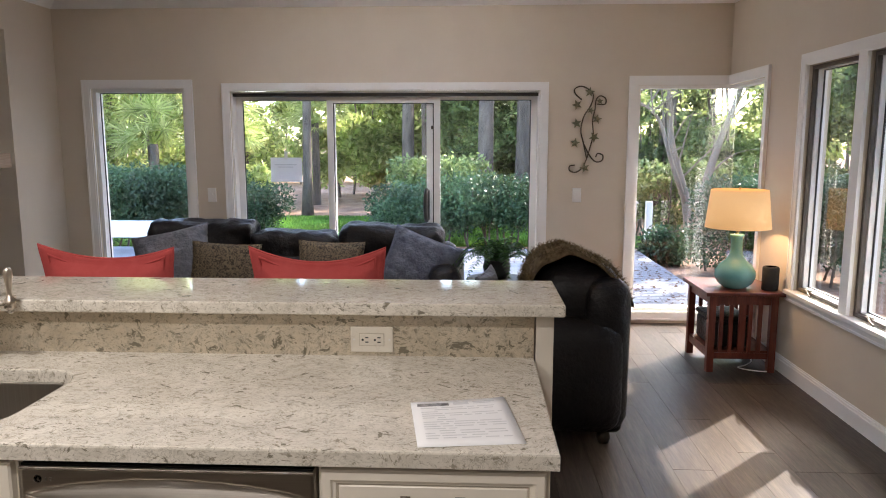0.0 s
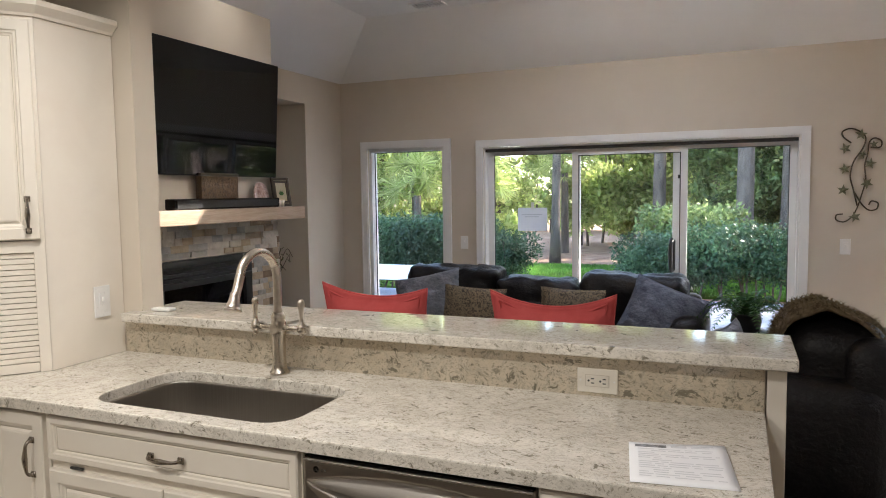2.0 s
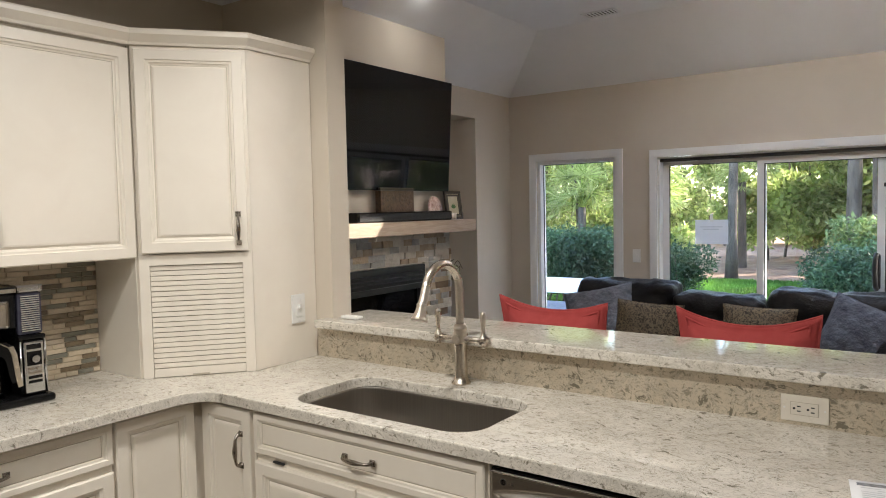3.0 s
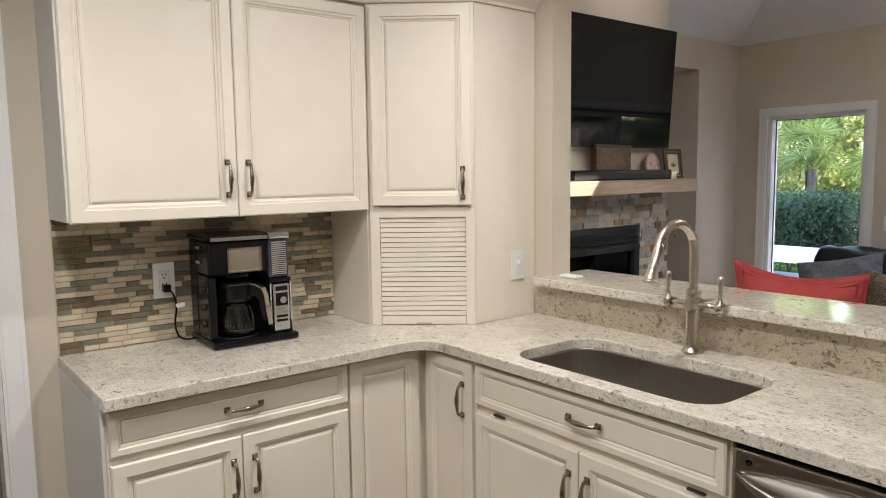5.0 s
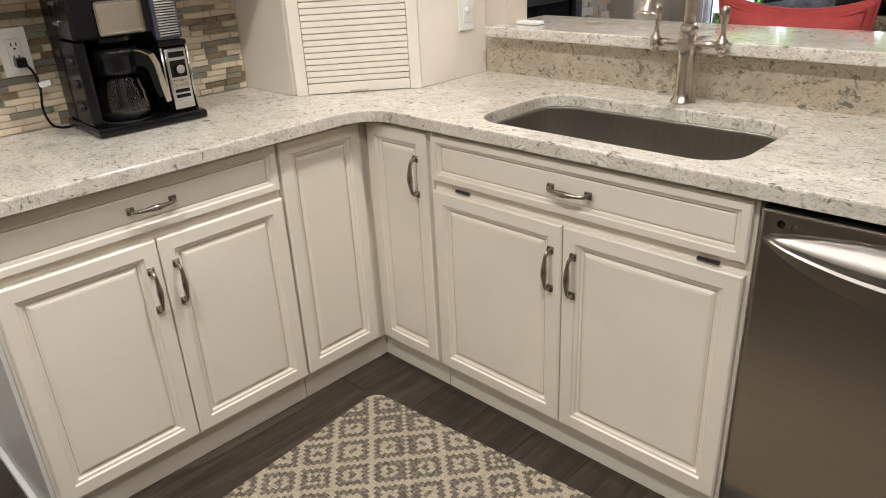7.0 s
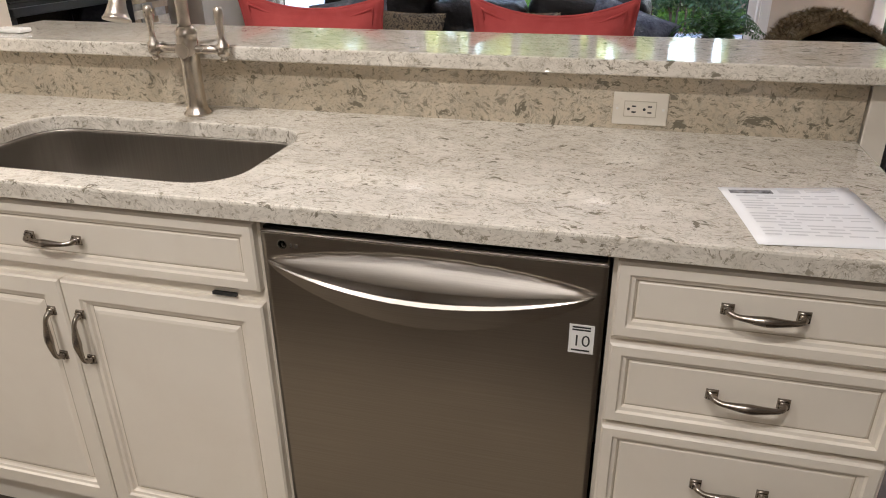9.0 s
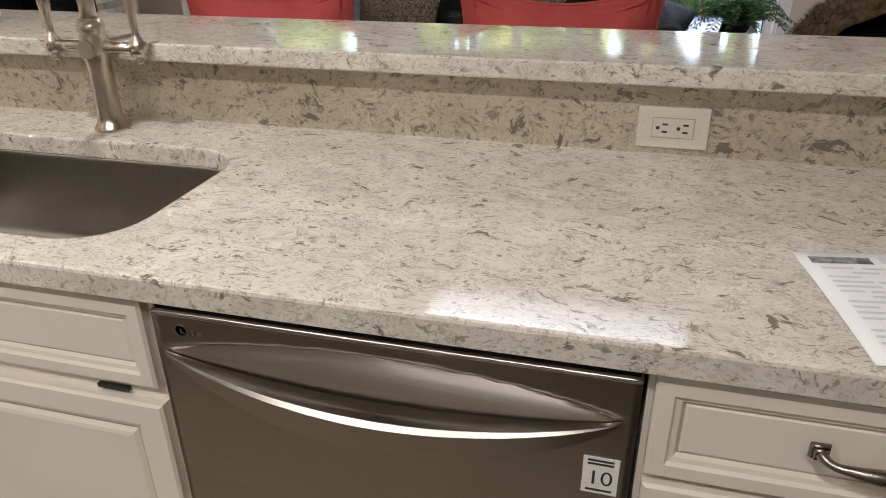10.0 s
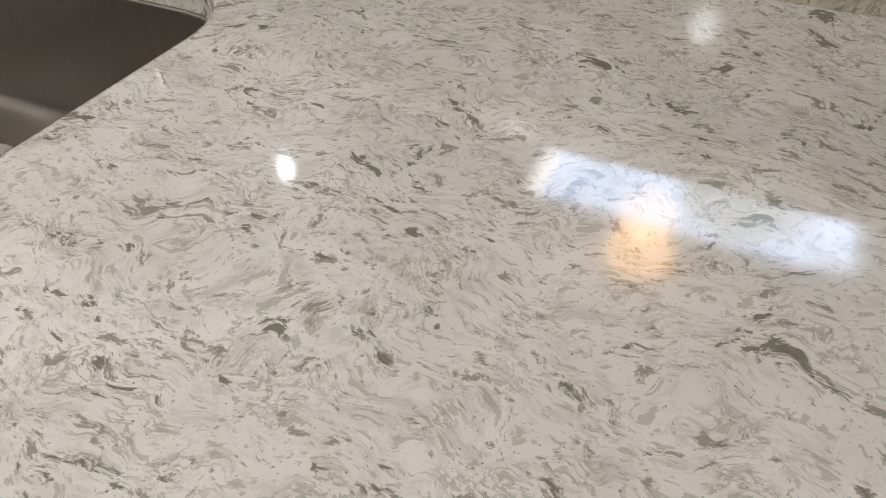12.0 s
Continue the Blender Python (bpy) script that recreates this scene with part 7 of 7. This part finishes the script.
part("post", box(2.50, 2.62, 11.55, 11.67, -0.262, 0.55, 0.005), TRIM, ln)
part("post", box(2.78, 2.88, 11.55, 11.65, -0.262, 0.58, 0.005), TRIM, ln)
part("cap", box(2.48, 2.64, 11.53, 11.69, 0.5505, 0.58, 0.004), TRIM, ln)

# deck boards
dk = thing("deck", "bluish grey wooden deck with fallen leaves", "deck", at=(-2, 8.3, -0.05), kind="structure")
part("joists", box(-8.0, 2.40, YB + 0.15, 10.50, -0.27, -0.078), SUBFLOOR, dk)
bw = 0.142
board = bpy.data.meshes.new("deck_board")
bm = box(-5.2, 5.2, -0.068, 0.068, -0.027, 0.0, 0.004, 1)
bm.to_mesh(board)
bm.free()
board.materials.append(DECKING)
for i in range(int((10.52 - YB - 0.15) / bw)):
    b_ob = new("deck_board", board)
    b_ob.location = (-2.79 + 0.004 * math.sin(i * 7), YB + 0.225 + i * bw, -0.05)
    b_ob.parent = dk
    b_ob.matrix_parent_inverse = Matrix.Translation(-Vector(dk.location))
r = np.random.RandomState(9)
n = 700
c = np.stack([2.35 - np.abs(r.normal(0, 0.8, n)), r.uniform(6.4, 10.4, n), np.full(n, -0.04)], 1)
ang = r.uniform(0, 6.28, n)
a = np.stack([np.cos(ang), np.sin(ang), r.uniform(-0.1, 0.3, n)], 1) * 0.032
b2 = np.stack([-np.sin(ang), np.cos(ang), r.uniform(-0.2, 0.2, n)], 1) * 0.013
v = np.stack([c - a, c + b2, c + a, c - b2], 1).reshape(-1, 3)
tagged(new("fallen_leaves", cloud_mesh("fallen_leaves", v, surface("dry_leaf", (0.06, 0.03, 0.015), (0.15, 0.08, 0.04), 30, 0.8))), "dry brown leaves scattered on the deck", "fallen leaves", kind="stuff")


# ---- pieces of floor and walls ----
FLOOR = bpy.data.objects["floor"]
SPLASH = thing("mosaic_backsplash", "linear mosaic of beige stone and olive glass tiles", "backsplash", at=(XK, 0.77, CT), kind="structure")


def floor_planks():
    rng = random.Random(17)
    w, l = (XR - XL) / 30, 1.22
    shared = {}
    def mesh_for(length):
        key = round(length, 2)
        if key not in shared:
            me = bpy.data.meshes.new("plank")
            bm = bmesh.new()
            hw, c = w / 2 - 0.0003, 0.0004
            vs = [bm.verts.new(p) for p in ((-hw, 0.0004, -0.003), (hw, 0.0004, -0.003), (hw, key - 0.0004, -0.003), (-hw, key - 0.0004, -0.003))]
            vt = [bm.verts.new(p) for p in ((-hw + c, 0.001 + c, 0), (hw - c, 0.001 + c, 0), (hw - c, key - 0.001 - c, 0), (-hw + c, key - 0.001 - c, 0))]
            for i in range(4):
                bm.faces.new((vs[i], vs[(i + 1) % 4], vt[(i + 1) % 4], vt[i]))
            bm.faces.new(vt)
            bm.to_mesh(me)
            bm.free()
            me.materials.append(PLANK)
            shared[key] = me
        return shared[key]
    nx = 30
    for i in range(nx):
        x = XL + (i + 0.5) * w
        y = YS - rng.choice((0.1, 0.3, 0.5, 0.7, 0.9, 1.1))
        while y < YB - 0.02:
            ln = min(l, round(YB - y, 2))
            if ln > 0.05 and y + ln > YS:
                ob = new("plank", mesh_for(ln))
                ob.location = (x, y, 0.0)
                ob.parent = FLOOR
            y += ln


def mosaic():
    rng = random.Random(23)
    stone = surface("beige_stone_tile", (0.58, 0.475, 0.335), (0.70, 0.595, 0.445), 30, 0.45, 0.2, 90, piece=0.22)
    olive = surface("olive_glass_tile", (0.20, 0.19, 0.15), (0.27, 0.255, 0.20), 20, 0.14, 0.05, 90, piece=0.3)
    brown = surface("brown_slate_tile", (0.16, 0.115, 0.07), (0.24, 0.18, 0.11), 30, 0.3, 0.2, 90, piece=0.3)
    grout = surface("sand_grout", (0.54, 0.46, 0.345), (0.60, 0.52, 0.40), 40, 0.9)
    part("grout", box(XK + 0.0005, XK + 0.0045, 0.262, 1.303, CT + 0.0005, 1.369), grout, SPLASH)
    p, shared = 0.0188, {}
    rows = int((1.369 - CT - 0.002) / p)
    for j in range(rows):
        y = 0.264
        while y < 1.30:
            ln = rng.choice((0.045, 0.06, 0.075, 0.095, 0.115))
            ln = min(ln, 1.302 - y)
            if ln < 0.012:
                break
            kind = rng.choices((0, 1, 2), (0.60, 0.22, 0.18))[0]
            pr = 0.0035 if kind == 1 else 0.0042
            key = (round(ln, 3), kind)
            if key not in shared:
                me = bpy.data.meshes.new("tile")
                bm = bmesh.new()
                add_box(bm, 0, pr, 0.0008, ln - 0.0008, 0.0008, p - 0.0008)
                for v in bm.verts:
                    if v.co.x > 0:
                        v.co.y += 0.0008 if v.co.y < ln / 2 else -0.0008
                        v.co.z += 0.0008 if v.co.z < p / 2 else -0.0008
                bm.to_mesh(me)
                bm.free()
                me.materials.append((stone, olive, brown)[kind])
                shared[key] = me
            ob = new("tile", shared[key])
            ob.location = (XK + 0.0047, y, CT + 0.002 + j * p)
            ob.parent = SPLASH
            ob.matrix_parent_inverse = Matrix.Translation(-Vector(SPLASH.location))
            y += ln


def ledger_stones():
    rng = random.Random(31)
    facing = thing("stone_facing", "split-face ledger stone round the fireplace", "stone facing", at=(BX, 3.545, 0), kind="structure")
    mats = [surface("ledger_stone_" + n, a, b, 14, 0.8, 0.9, 40, dist=0.01) for n, a, b in (
        ("cream", (0.44, 0.39, 0.32), (0.58, 0.53, 0.45)), ("tan", (0.33, 0.25, 0.17), (0.45, 0.36, 0.25)), ("grey", (0.26, 0.25, 0.23), (0.40, 0.38, 0.35)), ("brown", (0.15, 0.10, 0.065), (0.24, 0.17, 0.11)))]
    z = 0.0
    while z < 1.345:
        h = rng.choice((0.036, 0.046, 0.052))
        h = min(h, 1.3505 - z)
        y = BY0 + 0.002
        while y < BY1 - 0.004:
            ln = min(rng.uniform(0.06, 0.19), BY1 - y)
            ya, yb = y, y + ln
            if z < FBZ and yb > FB0 and ya < FB1:
                if ya < FB0 - 0.02:
                    yb = FB0 - 0.001
                elif yb > FB1 + 0.02 and ya >= FB1 - 0.2:
                    ya = FB1 + 0.001
                else:
                    y += ln
                    continue
            d = rng.uniform(0.008, 0.025)
            bm = bmesh.new()
            add_box(bm, BX + 0.0008, BX + d, ya + 0.0007, yb - 0.0007, z + 0.0007, z + h - 0.0007)
            for v in bm.verts:
                if v.co.x > BX + 0.005:
                    v.co.x += rng.uniform(-0.004, 0.003)
            part("stone", bm, rng.choices(mats, (0.42, 0.22, 0.26, 0.10))[0], facing)
            y += ln
        z += h


floor_planks()
mosaic()
ledger_stones()
